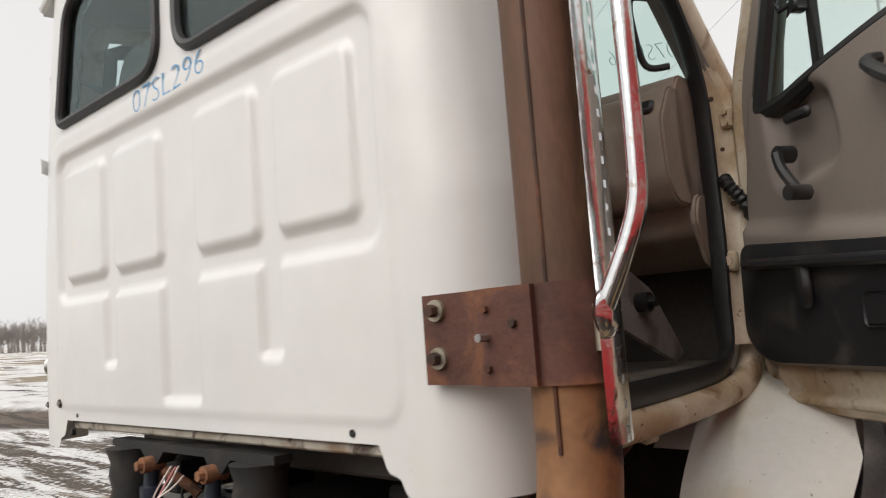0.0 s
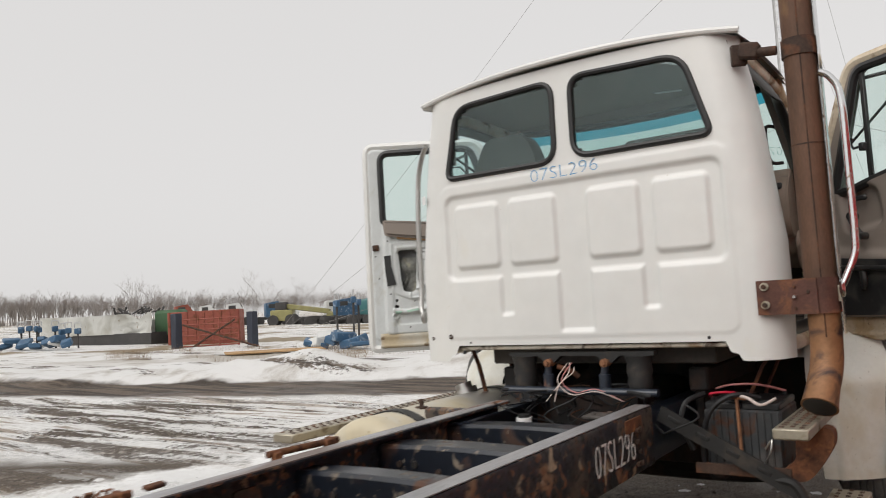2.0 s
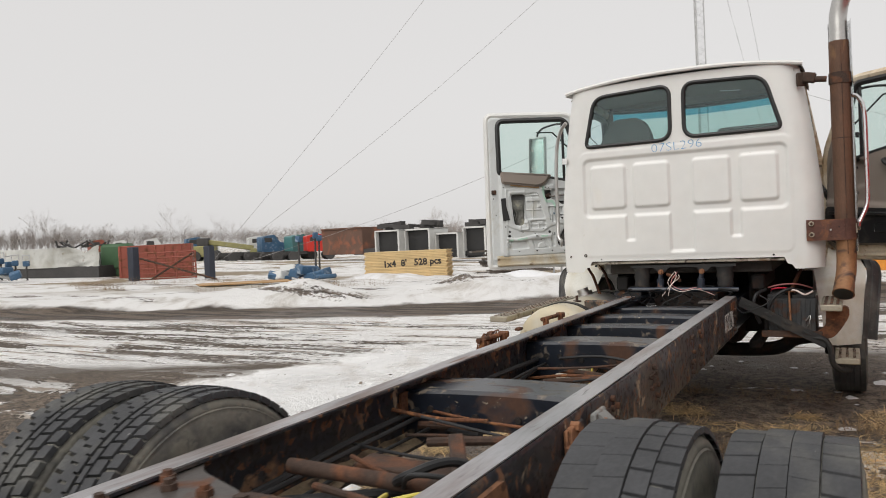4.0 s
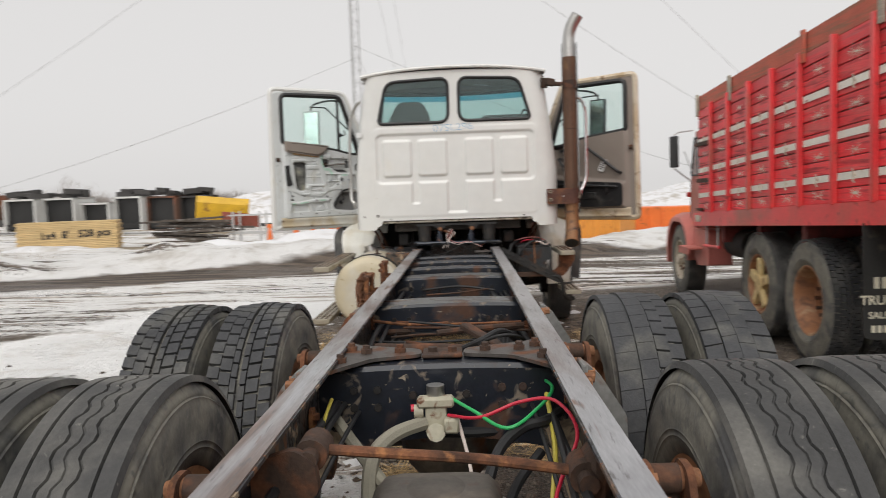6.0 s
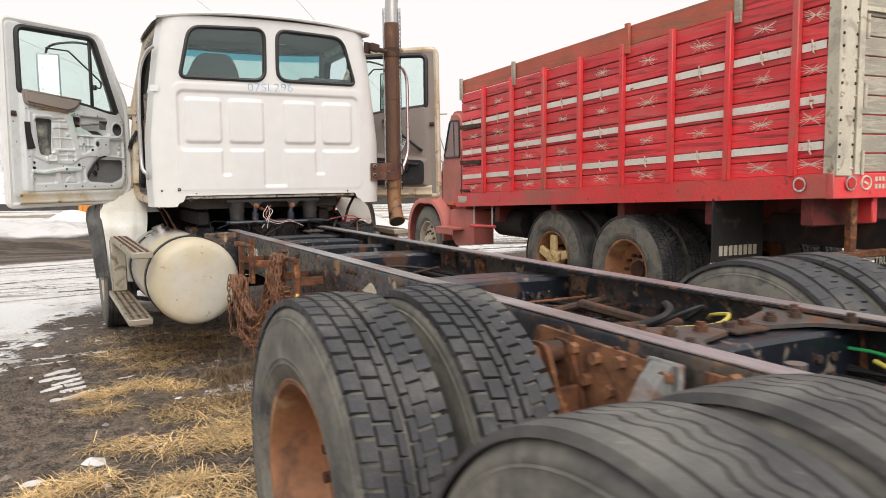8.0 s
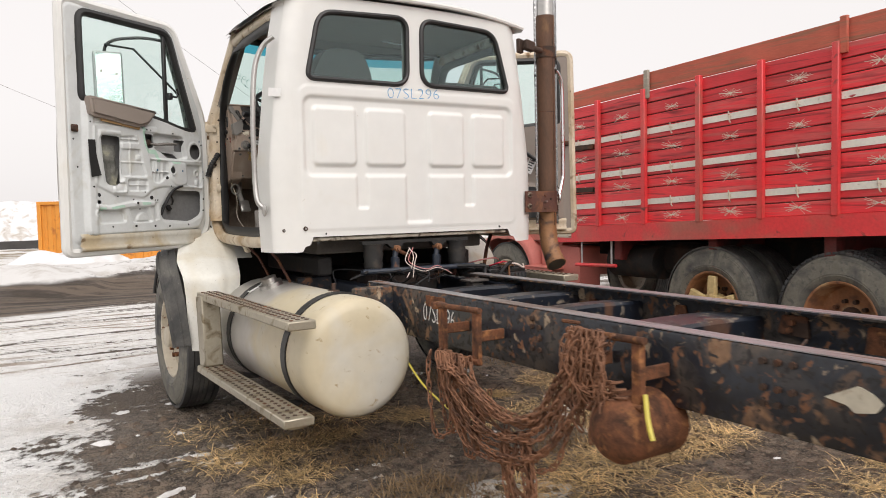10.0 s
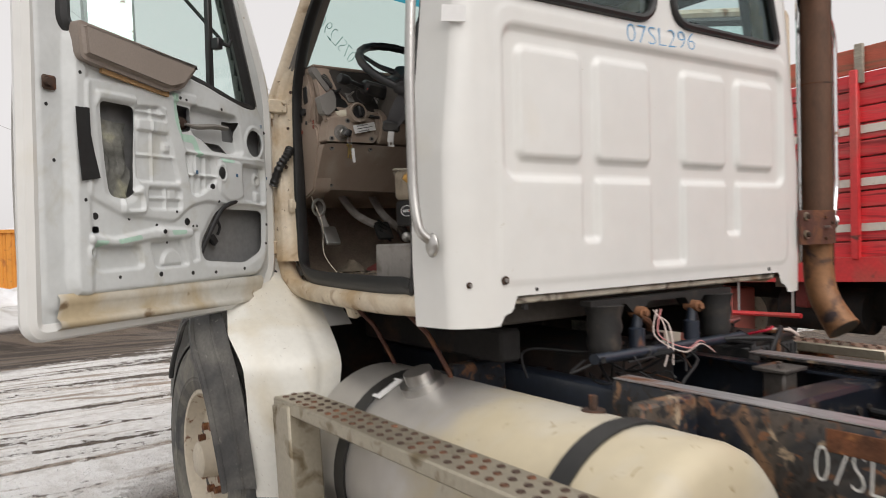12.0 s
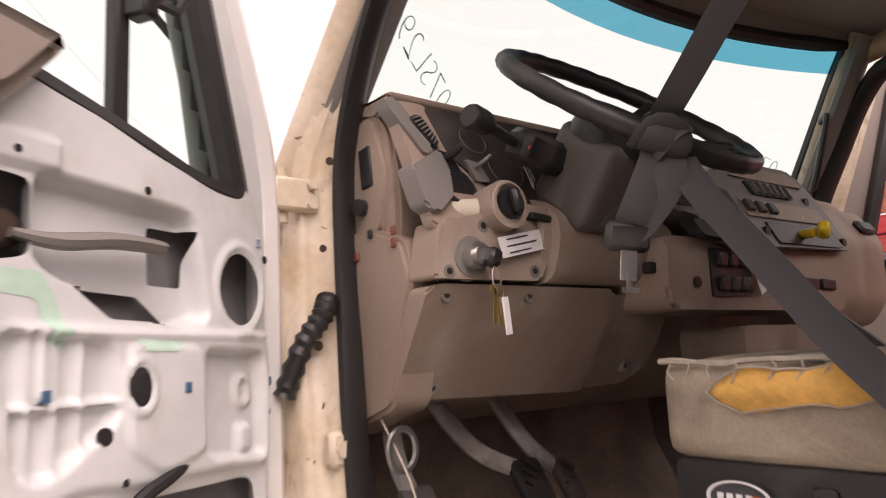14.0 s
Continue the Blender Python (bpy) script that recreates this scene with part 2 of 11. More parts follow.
M["door_trim"] = surface("brown_door_trim", (0.25, 0.21, 0.18), 0.6, vary=0.1, fine=200, bump=0.1, bump_dist=0.001)
M["column"] = surface("dark_column_plastic", (0.1, 0.088, 0.078), 0.5, vary=0.12, coarse=5, fine=200, bump=0.15, bump_dist=0.001)
M["belt"] = surface("grey_seat_belt", (0.045, 0.043, 0.045), 0.7, vary=0.1, fine=400, bump=0.25, bump_dist=0.001)
M["seat"] = surface("worn_tan_cloth", (0.33, 0.275, 0.205), 0.9, vary=0.18, coarse=6, fine=240, bump=0.4, bump_dist=0.002, spots=[((0.12, 0.1, 0.08), 5, 0.62, 0.1, 0.95)])
M["foam"] = surface("torn_yellow_foam", (0.62, 0.35, 0.09), 0.9, vary=0.2, coarse=14, fine=70, bump=0.5)
M["floor_mat"] = surface("dusty_floor_mat", (0.17, 0.145, 0.12), 0.9, vary=0.3, coarse=5, fine=60, bump=0.35, spots=[((0.2, 0.17, 0.14), 6, 0.56, 0.1, 0.95), ((0.13, 0.035, 0.03), 4, 0.7, 0.04, 0.9)])
M["interior_dark"] = surface("dark_cab_interior", (0.075, 0.066, 0.058), 0.8, vary=0.2)
M["headliner"] = surface("taupe_headliner", (0.27, 0.23, 0.2), 0.85, vary=0.08)
M["paper"] = surface("white_paper_label", (0.75, 0.75, 0.74), 0.7, vary=0.04, bump=0)
M["ink"] = surface("dark_printing", (0.05, 0.05, 0.055), 0.7, vary=0.05, bump=0)
M["blue_ink"] = surface("blue_marker", (0.12, 0.3, 0.5), 0.6, vary=0.25, fine=120, bump=0)
M["green_ink"] = surface("green_marker", (0.2, 0.55, 0.47), 0.6, vary=0.2, fine=120, bump=0)
M["white_ink"] = surface("white_paint_marker", (0.7, 0.7, 0.68), 0.6, vary=0.2, fine=120, bump=0)
M["black_ink"] = surface("black_marker", (0.03, 0.025, 0.02), 0.7, vary=0.2, bump=0)
M["stripe_worn"] = surface("flaked_white_stripe", (0.8, 0.77, 0.69), 0.6, vary=0.08, coarse=5, fine=40, spots=[((0.4, 0.05, 0.05), 11, 0.7, 0.015, 0.6), ((0.5, 0.43, 0.34), 24, 0.7, 0.04, 0.8)])
M["red_dark"] = surface("dull_dark_red_steel", (0.16, 0.025, 0.022), 0.65, vary=0.25, coarse=3, spots=[((0.05, 0.03, 0.025), 5, 0.55, 0.1, 0.85)])
M["red"] = surface("faded_red_boards", (0.78, 0.05, 0.06), 0.5, vary=0.16, coarse=2.2, fine=30, bump=0.3, grain=(1.2, 0.35, 6), per_object=0.14, spots=[((0.62, 0.13, 0.12), 3.2, 0.6, 0.1, 0.65), ((0.46, 0.3, 0.25), 17, 0.74, 0.02, 0.85), ((0.3, 0.03, 0.035), 5.0, 0.62, 0.08, 0.6)])
M["red_steel"] = surface("red_steel_rail", (0.78, 0.06, 0.065), 0.4, vary=0.12, coarse=1.5, bump=0.06, spots=[((0.16, 0.06, 0.05), 9, 0.68, 0.04, 0.7), ((0.46, 0.13, 0.1), 1.6, 0.58, 0.1, 0.5)])
M["gate_cream"] = surface("plain_cream_paint", (0.66, 0.6, 0.47), 0.55, vary=0.06, coarse=1.5, bump=0.06, spots=[((0.45, 0.36, 0.24), 14, 0.72, 0.03, 0.8)])
M["carpet"] = surface("dusty_brown_carpet", (0.2, 0.158, 0.122), 0.95, vary=0.3, coarse=6, fine=130, bump=0.4, spots=[((0.29, 0.24, 0.19), 4, 0.58, 0.1, 0.95)])
M["lens_mark"] = surface("faint_dial_print", (0.09, 0.082, 0.075), 0.6, vary=0.1, bump=0)
M["star"] = surface("scratched_white_marks", (0.72, 0.66, 0.55), 0.7, vary=0.15, bump=0)
M["red_old"] = surface("weathered_orange_red_boards", (0.5, 0.12, 0.075), 0.75, vary=0.18, coarse=2, bump=0.25, grain=(1.2, 0.35, 6), spots=[((0.3, 0.14, 0.09), 5, 0.58, 0.1, 0.85)])
M["stripe"] = surface("worn_white_stripe", (0.62, 0.56, 0.46), 0.65, vary=0.12, bump=0.15, grain=(1, 0.6, 4), spots=[((0.32, 0.08, 0.06), 9, 0.64, 0.04, 0.6), ((0.25, 0.2, 0.16), 24, 0.68, 0.03, 0.8)])
M["old_white"] = surface("flaking_white_paint", (0.58, 0.53, 0.42), 0.7, vary=0.12, coarse=3, bump=0.2, spots=[((0.27, 0.19, 0.12), 11, 0.66, 0.05, 0.85), ((0.33, 0.3, 0.25), 5, 0.62, 0.08, 0.8)])
M["grey_board"] = surface("weathered_grey_board", (0.36, 0.33, 0.27), 0.8, vary=0.18, coarse=3, bump=0.3, grain=(0.6, 1, 7), per_object=0.1, spots=[((0.5, 0.46, 0.36), 6, 0.58, 0.08, 0.75), ((0.16, 0.12, 0.09), 15, 0.68, 0.05, 0.9)])
M["red_cab"] = surface("chalky_pink_red_cab", (0.56, 0.17, 0.14), 0.55, vary=0.1, bump=0.05, spots=[((0.42, 0.15, 0.11), 2, 0.56, 0.12, 0.65)])
# Near black; also colours the backing added below the cab.
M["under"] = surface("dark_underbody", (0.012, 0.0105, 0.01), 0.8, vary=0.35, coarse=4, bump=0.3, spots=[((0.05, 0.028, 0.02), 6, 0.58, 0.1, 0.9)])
M["flap"] = surface("black_rubber_flap", (0.018, 0.018, 0.017), 0.6, vary=0.3, coarse=6, bump=0.12, spots=[((0.12, 0.1, 0.08), 8, 0.66, 0.07, 0.9)])
M["flap_text"] = surface("yellowed_flap_lettering", (0.62, 0.58, 0.46), 0.6, vary=0.15, bump=0)
M["wood"] = surface("fresh_sawn_wood", (0.58, 0.42, 0.21), 0.75, vary=0.14, coarse=1.5, bump=0.2, grain=(1, 1, 9), per_object=0.13, spots=[((0.45, 0.27, 0.1), 7, 0.66, 0.07, 0.8)])
M["ply"] = surface("weathered_plywood", (0.4, 0.25, 0.12), 0.85, vary=0.2, bump=0.2)
M["old_wood"] = surface("dark_old_timber", (0.085, 0.07, 0.058), 0.85, vary=0.3, bump=0.3, per_object=0.35, spots=[((0.3, 0.29, 0.28), 4, 0.63, 0.08, 0.9)])
M["container"] = surface("orange_container_paint", (0.62, 0.25, 0.035), 0.5, vary=0.1, bump=0.05, spots=[((0.36, 0.13, 0.03), 3, 0.66, 0.06, 0.7), (RUST_D, 9, 0.72, 0.04, 0.85)])
M["orange_paint"] = surface("bright_orange_paint", (0.75, 0.17, 0.03), 0.5, vary=0.1, bump=0.05, spots=[((0.4, 0.12, 0.04), 3, 0.66, 0.06, 0.7)])
M["rust_box"] = surface("rust_brown_steel_box", (0.12, 0.065, 0.045), 0.8, vary=0.2, coarse=0.6, bump=0.2, spots=[((0.24, 0.09, 0.05), 1.1, 0.58, 0.08, 0.85)])
M["cast_grey"] = surface("dull_grey_casting", (0.22, 0.22, 0.21), 0.6, 0.2, vary=0.25, coarse=6, spots=[(RUST, 6, 0.6, 0.06, 0.85)])
M["blue"] = surface("blue_painted_steel", (0.04, 0.1, 0.18), 0.5, vary=0.2, spots=[((0.3, 0.35, 0.4), 4, 0.64, 0.07, 0.7)])
M["yellow"] = surface("yellow_plow_paint", (0.6, 0.36, 0.02), 0.5, vary=0.15, spots=[(RUST, 2.4, 0.64, 0.07, 0.8)])
M["green"] = surface("green_machine_paint", (0.05, 0.11, 0.05), 0.6, vary=0.15)
M["teal"] = surface("dull_teal_cab", (0.06, 0.17, 0.17), 0.5, vary=0.1)
M["olive"] = surface("faded_olive_yellow", (0.26, 0.24, 0.1), 0.6, vary=0.2)
M["red_gate"] = surface("red_tube_gate", (0.27, 0.07, 0.045), 0.6, vary=0.15, spots=[(RUST, 4, 0.6, 0.08, 0.85)])
M["post"] = surface("dark_blue_black_post", (0.025, 0.03, 0.045), 0.6, vary=0.2)
M["trailer"] = surface("grimy_white_trailer", (0.47, 0.47, 0.44), 0.6, vary=0.15, coarse=0.8, bump=0.1, spots=[((0.33, 0.32, 0.28), 0.7, 0.55, 0.1, 0.7), ((0.2, 0.15, 0.1), 3, 0.68, 0.05, 0.8)])
M["far_white"] = surface("far_white_panel", (0.58, 0.58, 0.56), 0.6, vary=0.1, coarse=1.0)
M["far_dark"] = surface("far_dark_steel", (0.05, 0.047, 0.045), 0.8, vary=0.3, coarse=1.0)
M["galv"] = surface("galvanised_mast", (0.5, 0.5, 0.5), 0.5, 0.4, vary=0.1)
M["wire"] = surface("steel_wire", (0.3, 0.29, 0.285), 0.6, 0.3, vary=0.05, bump=0)
# Branch colour lightened to carry the haze of distance.
M["bark"] = surface("hazy_winter_branches", (0.34, 0.305, 0.28), 0.9, vary=0.2, coarse=0.05, bump=0)
M["straw"] = surface("dry_straw", (0.58, 0.41, 0.2), 0.8, vary=0.4, coarse=2.5, fine=30, bump=0, island=0.55)
M["clod"] = surface("dark_mud_clods", (0.095, 0.068, 0.049), 0.8, vary=0.35, coarse=6, fine=70, bump=0.3, island=0.6)
M["stone"] = surface("yard_gravel", (0.15, 0.125, 0.1), 0.85, vary=0.3, coarse=4, fine=60, bump=0.2, island=0.6)
M["slush"] = surface("crusted_snow", (0.64, 0.63, 0.62), 0.6, vary=0.1, coarse=8, fine=60, bump=0.3)
M["weed"] = surface("brown_weeds", (0.22, 0.145, 0.075), 0.85, vary=0.3, coarse=2.0, fine=30, bump=0)
M["snow"] = surface("dirty_snow", (0.68, 0.68, 0.69), 0.7, vary=0.06, coarse=1.2, fine=14, bump=0.3, bump_dist=0.02, spots=[((0.4, 0.36, 0.31), 0.9, 0.6, 0.1, 0.8)])
M["beige_valve"] = surface("beige_valve_casting", (0.45, 0.42, 0.32), 0.6, vary=0.15, spots=[(RUST, 22, 0.64, 0.06, 0.8)])
M["h_green"] = surface("green_air_line", (0.03, 0.42, 0.12), 0.35, vary=0.1, bump=0)
M["h_pink"] = surface("faded_pink_wire", (0.6, 0.25, 0.24), 0.5, vary=0.15, bump=0)
M["h_red"] = surface("red_air_line", (0.55, 0.02, 0.05), 0.35, vary=0.1, bump=0)
M["h_yellow"] = surface("yellow_air_line", (0.6, 0.5, 0.08), 0.4, vary=0.12, bump=0)
M["h_black"] = surface("black_hose", (0.012, 0.012, 0.013), 0.62, vary=0.2, bump=0.05)
M["h_white"] = surface("white_wire", (0.65, 0.55, 0.5), 0.5, vary=0.15, bump=0)
M["h_grey"] = surface("grey_woven_hose", (0.3, 0.28, 0.22), 0.8, vary=0.15, fine=200, bump=0.3)
M["orange"] = surface("orange_plastic", (0.75, 0.13, 0.02), 0.5, vary=0.1, bump=0)
M["yellow_plastic"] = surface("yellow_plastic_knob", (0.75, 0.5, 0.03), 0.4, vary=0.05, bump=0)
M["red_plastic"] = surface("red_plastic_knob", (0.5, 0.03, 0.02), 0.4, vary=0.05, bump=0)
M["silver"] = surface("bare_steel", (0.5, 0.49, 0.47), 0.3, 0.9, vary=0.1)
M["battery"] = surface("grey_battery_case", (0.03, 0.032, 0.034), 0.65, vary=0.25, coarse=5, bump=0.3, spots=[((0.09, 0.08, 0.072), 5, 0.57, 0.1, 0.8), (RUST_D, 12, 0.6, 0.06, 0.9)])
M["plastic_sheet"] = surface("cloudy_plastic_sheet", (0.2, 0.2, 0.18), 0.3, vary=0.35, coarse=9, bump=0.4, spots=[((0.34, 0.33, 0.24), 9, 0.62, 0.06, 0.4), ((0.09, 0.09, 0.08), 7, 0.56, 0.08, 0.7)])


def glass_mat(name, tint, rough=0.0, face=0.045):
    """Thin tinted pane: a see-through tint with a gloss that grows at grazing angles."""
    m = bpy.data.materials.new(name)
    m.use_nodes = True
    n, l = m.node_tree.nodes, m.node_tree.links
    n.clear()
    out = n.new("ShaderNodeOutputMaterial")
    tr = n.new("ShaderNodeBsdfTransparent")
    tr.inputs[0].default_value = (*tint, 1)
    gl = n.new("ShaderNodeBsdfGlossy")
    gl.inputs["Roughness"].default_value = rough
    lw = n.new("ShaderNodeLayerWeight")
    lw.inputs[0].default_value = 0.5
    pw = n.new("ShaderNodeMath")
    pw.operation = 'POWER'
    l.new(lw.outputs["Facing"], pw.inputs[0])
    pw.inputs[1].default_value = 5.0
    ad = n.new("ShaderNodeMath")
    ad.operation = 'MULTIPLY_ADD'
    l.new(pw.outputs[0], ad.inputs[0])
    ad.inputs[1].default_value = 0.7
    ad.inputs[2].default_value = face
    mx = n.new("ShaderNodeMixShader")
    l.new(ad.outputs[0], mx.inputs[0])
    l.new(tr.outputs[0], mx.inputs[1])
    l.new(gl.outputs[0], mx.inputs[2])
    l.new(mx.outputs[0], out.inputs[0])
    return m


M["glass"] = glass_mat("green_tinted_glass", (0.66, 0.81, 0.77))
M["glass_side"] = glass_mat("pale_green_door_glass", (0.84, 0.93, 0.905))
M["glass_back"] = glass_mat("dark_tinted_glass", (0.72, 0.84, 0.84), face=0.1)
M["rag"] = surface("faded_red_rag", (0.2, 0.05, 0.045), 0.9, vary=0.25, coarse=12, fine=150, bump=0.3)
M["brass"] = surface("worn_brass", (0.6, 0.42, 0.16), 0.35, 0.9, vary=0.15)
M["panel_red"] = surface("brown_red_clip", (0.2, 0.06, 0.04), 0.6, vary=0.1)
M["primer_grey"] = surface("grey_painted_steel", (0.3, 0.28, 0.26), 0.55, vary=0.12, fine=60, spots=[((0.17, 0.15, 0.13), 9, 0.6, 0.08, 0.8)])
M["cluster"] = surface("dull_black_lens", (0.03, 0.028, 0.026), 0.3, vary=0.2, spots=[((0.07, 0.06, 0.055), 7, 0.55, 0.12, 0.6)])
M["glass_band"] = glass_mat("blue_shade_band", (0.06, 0.36, 0.46))


def ground_material():
    m = bpy.data.materials.new("yard_ground")
    m.use_nodes = True
    n, l = m.node_tree.nodes, m.node_tree.links
    p = n["Principled BSDF"]
    geo = n.new("ShaderNodeNewGeometry")
    sep = n.new("ShaderNodeSeparateXYZ")
    l.new(geo.outputs["Position"], sep.inputs[0])

    def math_(op, a, b=None):
        t = n.new("ShaderNodeMath")
        t.operation = op
        for k, v in enumerate((a, b)):
            if v is None:
                continue
            if isinstance(v, (int, float)):
                t.inputs[k].default_value = v
            else:
                l.new(v, t.inputs[k])
        return t.outputs[0]

    def rng(v, a, b, lo=0.0, hi=1.0):
        r = n.new("ShaderNodeMapRange")
        r.interpolation_type = 'SMOOTHSTEP'
        for k, q in enumerate((a, b, lo, hi)):
            r.inputs[k + 1].default_value = q
        l.new(v, r.inputs[0])
        return r.outputs[0]

    def nz(scale, detail=6.0, sc=(1, 1, 1), rot=0.0, dist=0.0, rough=0.6):
        mp = n.new("ShaderNodeMapping")
        mp.inputs["Rotation"].default_value = (0, 0, rot)
        mp.inputs["Scale"].default_value = sc
        l.new(geo.outputs["Position"], mp.inputs[0])
        t = n.new("ShaderNodeTexNoise")
        t.inputs["Scale"].default_value = scale
        t.inputs["Detail"].default_value = detail
        t.inputs["Roughness"].default_value = rough
        t.inputs["Distortion"].default_value = dist
        l.new(mp.outputs[0], t.inputs["Vector"])
        return t.outputs["Fac"]

    def mixc(f, a, b):
        t = n.new("ShaderNodeMix")
        t.data_type = 'RGBA'
        l.new(f, t.inputs["Factor"])
        for k, v in ((6, a), (7, b)):
            if isinstance(v, tuple):
                t.inputs[k].default_value = (*v, 1)
            else:
                l.new(v, t.inputs[k])
        return t.outputs[2]

    # s: distance across the road, which runs about 19 degrees off the x axis
    s = math_('ADD', math_('SUBTRACT', sep.outputs[1], math_('MULTIPLY', sep.outputs[0], 0.34)), math_('MULTIPLY', math_('SUBTRACT', nz(0.5, 8), 0.5), 1.3))
    tr = radians(-19)
    streak = nz(1.0, 10, (0.13, 1.1, 1), tr, 0.5, 0.62)
    thin = nz(5.0, 8, (0.09, 1.0, 1), tr, 0.3, 0.65)
    blot = nz(1.1, 10, (1, 1, 1), 0, 0.4, 0.65)
    blot2 = nz(0.28, 6)
    fine = nz(10, 9, rough=0.7)
    grit = n.new("ShaderNodeTexVoronoi")
    grit.inputs["Scale"].default_value = 34
    l.new(geo.outputs["Position"], grit.inputs["Vector"])
    grit2 = n.new("ShaderNodeTexVoronoi")
    grit2.inputs["Scale"].default_value = 95
    l.new(geo.outputs["Position"], grit2.inputs["Vector"])
    stones = rng(grit.outputs["Distance"], 0.1, 0.45, 1.0, 0.0)
    mud = mixc(rng(fine, 0.40, 0.6), (0.034, 0.025, 0.018), (0.24, 0.18, 0.13))
    mud = mixc(math_('MULTIPLY', rng(blot, 0.48, 0.58), 0.7), mud, (0.07, 0.052, 0.038))
    mud = mixc(math_('MULTIPLY', stones, rng(blot, 0.5, 0.6)), mud, (0.15, 0.13, 0.11))
    gravel = mixc(rng(grit2.outputs["Distance"], 0.1, 0.6), (0.17, 0.132, 0.098), (0.062, 0.046, 0.034))
    gravel = mixc(rng(fine, 0.42, 0.6), gravel, (0.085, 0.064, 0.047))
    tiny = nz(75, 4, rough=0.7)
    ice = mixc(rng(fine, 0.34, 0.62), (0.72, 0.7, 0.67), (0.92, 0.91, 0.89))
    ice = mixc(rng(thin, 0.54, 0.6), ice, (0.36, 0.29, 0.225))
    ice = mixc(rng(streak, 0.53, 0.59), ice, (0.5, 0.43, 0.36))
    ice = mixc(rng(tiny, 0.62, 0.7), ice, (0.4, 0.36, 0.31))
    ice = mixc(rng(grit.outputs["Distance"], 0.13, 0.07), ice, (0.2, 0.18, 0.155))
    snow = mixc(rng(blot, 0.46, 0.74), (0.79, 0.78, 0.765), (0.46, 0.42, 0.37))
    snow = mixc(rng(fine, 0.66, 0.74), snow, (0.3, 0.265, 0.225))
    # ice on the driven strip, worn through in lanes
    lane = nz(0.42, 8, (0.1, 1.0, 1), tr, 0.4, 0.6)
    mixed = math_('ADD', math_('ADD', math_('MULTIPLY', lane, 0.34), math_('MULTIPLY', streak, 0.38)), math_('ADD', math_('MULTIPLY', thin, 0.1), math_('MULTIPLY', fine, 0.18)))
    on_ice = math_('MULTIPLY', rng(s, 2.9, 3.7), rng(s, 9.2, 8.7))
    # no ice beneath the white truck
    off = math_('MAXIMUM', rng(sep.outputs[0], -0.5, -0.8), math_('MAXIMUM', rng(sep.outputs[0], 2.4, 3.2), rng(sep.outputs[1], 3.0, 3.8)))
    ice_f = math_('MULTIPLY', math_('MULTIPLY', on_ice, off), rng(mixed, 0.537, 0.513))
    # patches of old snow by the trucks
    pn = math_('ADD', math_('MULTIPLY', nz(0.6, 10, (0.5, 1.3, 1), tr, 0.6, 0.62), 0.8), math_('MULTIPLY', fine, 0.2))
    patch = math_('MULTIPLY', rng(s, 3.2, 1.2), rng(pn, 0.555, 0.575))
    # sheet of old snow west of the truck, and a patch under the chains
    wob = math_('ADD', math_('MULTIPLY', math_('SUBTRACT', blot, 0.5), 2.1), math_('MULTIPLY', math_('SUBTRACT', fine, 0.5), 1.2))
    west = math_('ADD', math_('SUBTRACT', math_('MULTIPLY', sep.outputs[1], 0.33), math_('ADD', sep.outputs[0], 2.32)), wob)
    north = math_('ADD', sep.outputs[1], math_('MULTIPLY', wob, 1.6))
    west = math_('MULTIPLY', math_('MULTIPLY', rng(west, 0.0, 0.10), rng(west, 3.6, 2.8)), math_('MULTIPLY', rng(north, -1.4, -0.9), rng(north, 3.7, 3.4)))
    dx = math_('DIVIDE', math_('ADD', sep.outputs[0], 0.45), 0.62)
    dy = math_('DIVIDE', math_('ADD', sep.outputs[1], 1.55), 0.42)
    spot = math_('ADD', math_('SQRT', math_('ADD', math_('MULTIPLY', dx, dx), math_('MULTIPLY', dy, dy))), wob)
    patch = math_('MAXIMUM', patch, math_('MAXIMUM', west, rng(spot, 0.75, 0.66)))
    # dark melt holes drawn out along the lanes
    melt = math_('ADD', math_('MULTIPLY', nz(1.15, 10, (0.2, 1.5, 1), tr, 0.6, 0.66), 0.74), math_('MULTIPLY', fine, 0.26))
    holes = rng(melt, 0.541, 0.558)
    base = mixc(rng(s, 1.2, 3.0), mud, gravel)
    base = mixc(math_('MULTIPLY', rng(tiny, 0.5, 0.6), 0.7), base, (0.27, 0.22, 0.17))
    base = mixc(math_('MULTIPLY', rng(tiny, 0.46, 0.40), 0.6), base, (0.022, 0.0165, 0.012))
    base = mixc(rng(s, 8.5, 8.9), base, mixc(rng(thin, 0.42, 0.58), (0.055, 0.042, 0.032), (0.15, 0.115, 0.088)))
    cover = math_('MAXIMUM', west, math_('MULTIPLY', math_('MAXIMUM', ice_f, patch), math_('SUBTRACT', 1.0, holes)))
    col = mixc(cover, base, ice)
    clean = mixc(rng(blot, 0.5, 0.66), (0.92, 0.915, 0.90), (0.74, 0.71, 0.67))
    col = mixc(west, col, clean)
    bank = math_('MULTIPLY', rng(s, 10.9, 11.2), rng(math_('ADD', math_('MULTIPLY', nz(0.5, 9, (0.4, 1.4, 1), tr), 0.8), math_('MULTIPLY', fine, 0.2)), 0.60, 0.56))
    col = mixc(bank, col, snow)
    stubble = math_('MULTIPLY', rng(s, 13.0, 20.0), rng(nz(0.16, 8), 0.5, 0.56))
    col = mixc(stubble, col, (0.3, 0.245, 0.17))
    l.new(col, p.inputs["Base Color"])
    r = math_('SUBTRACT', 0.88, math_('MULTIPLY', cover, 0.4))
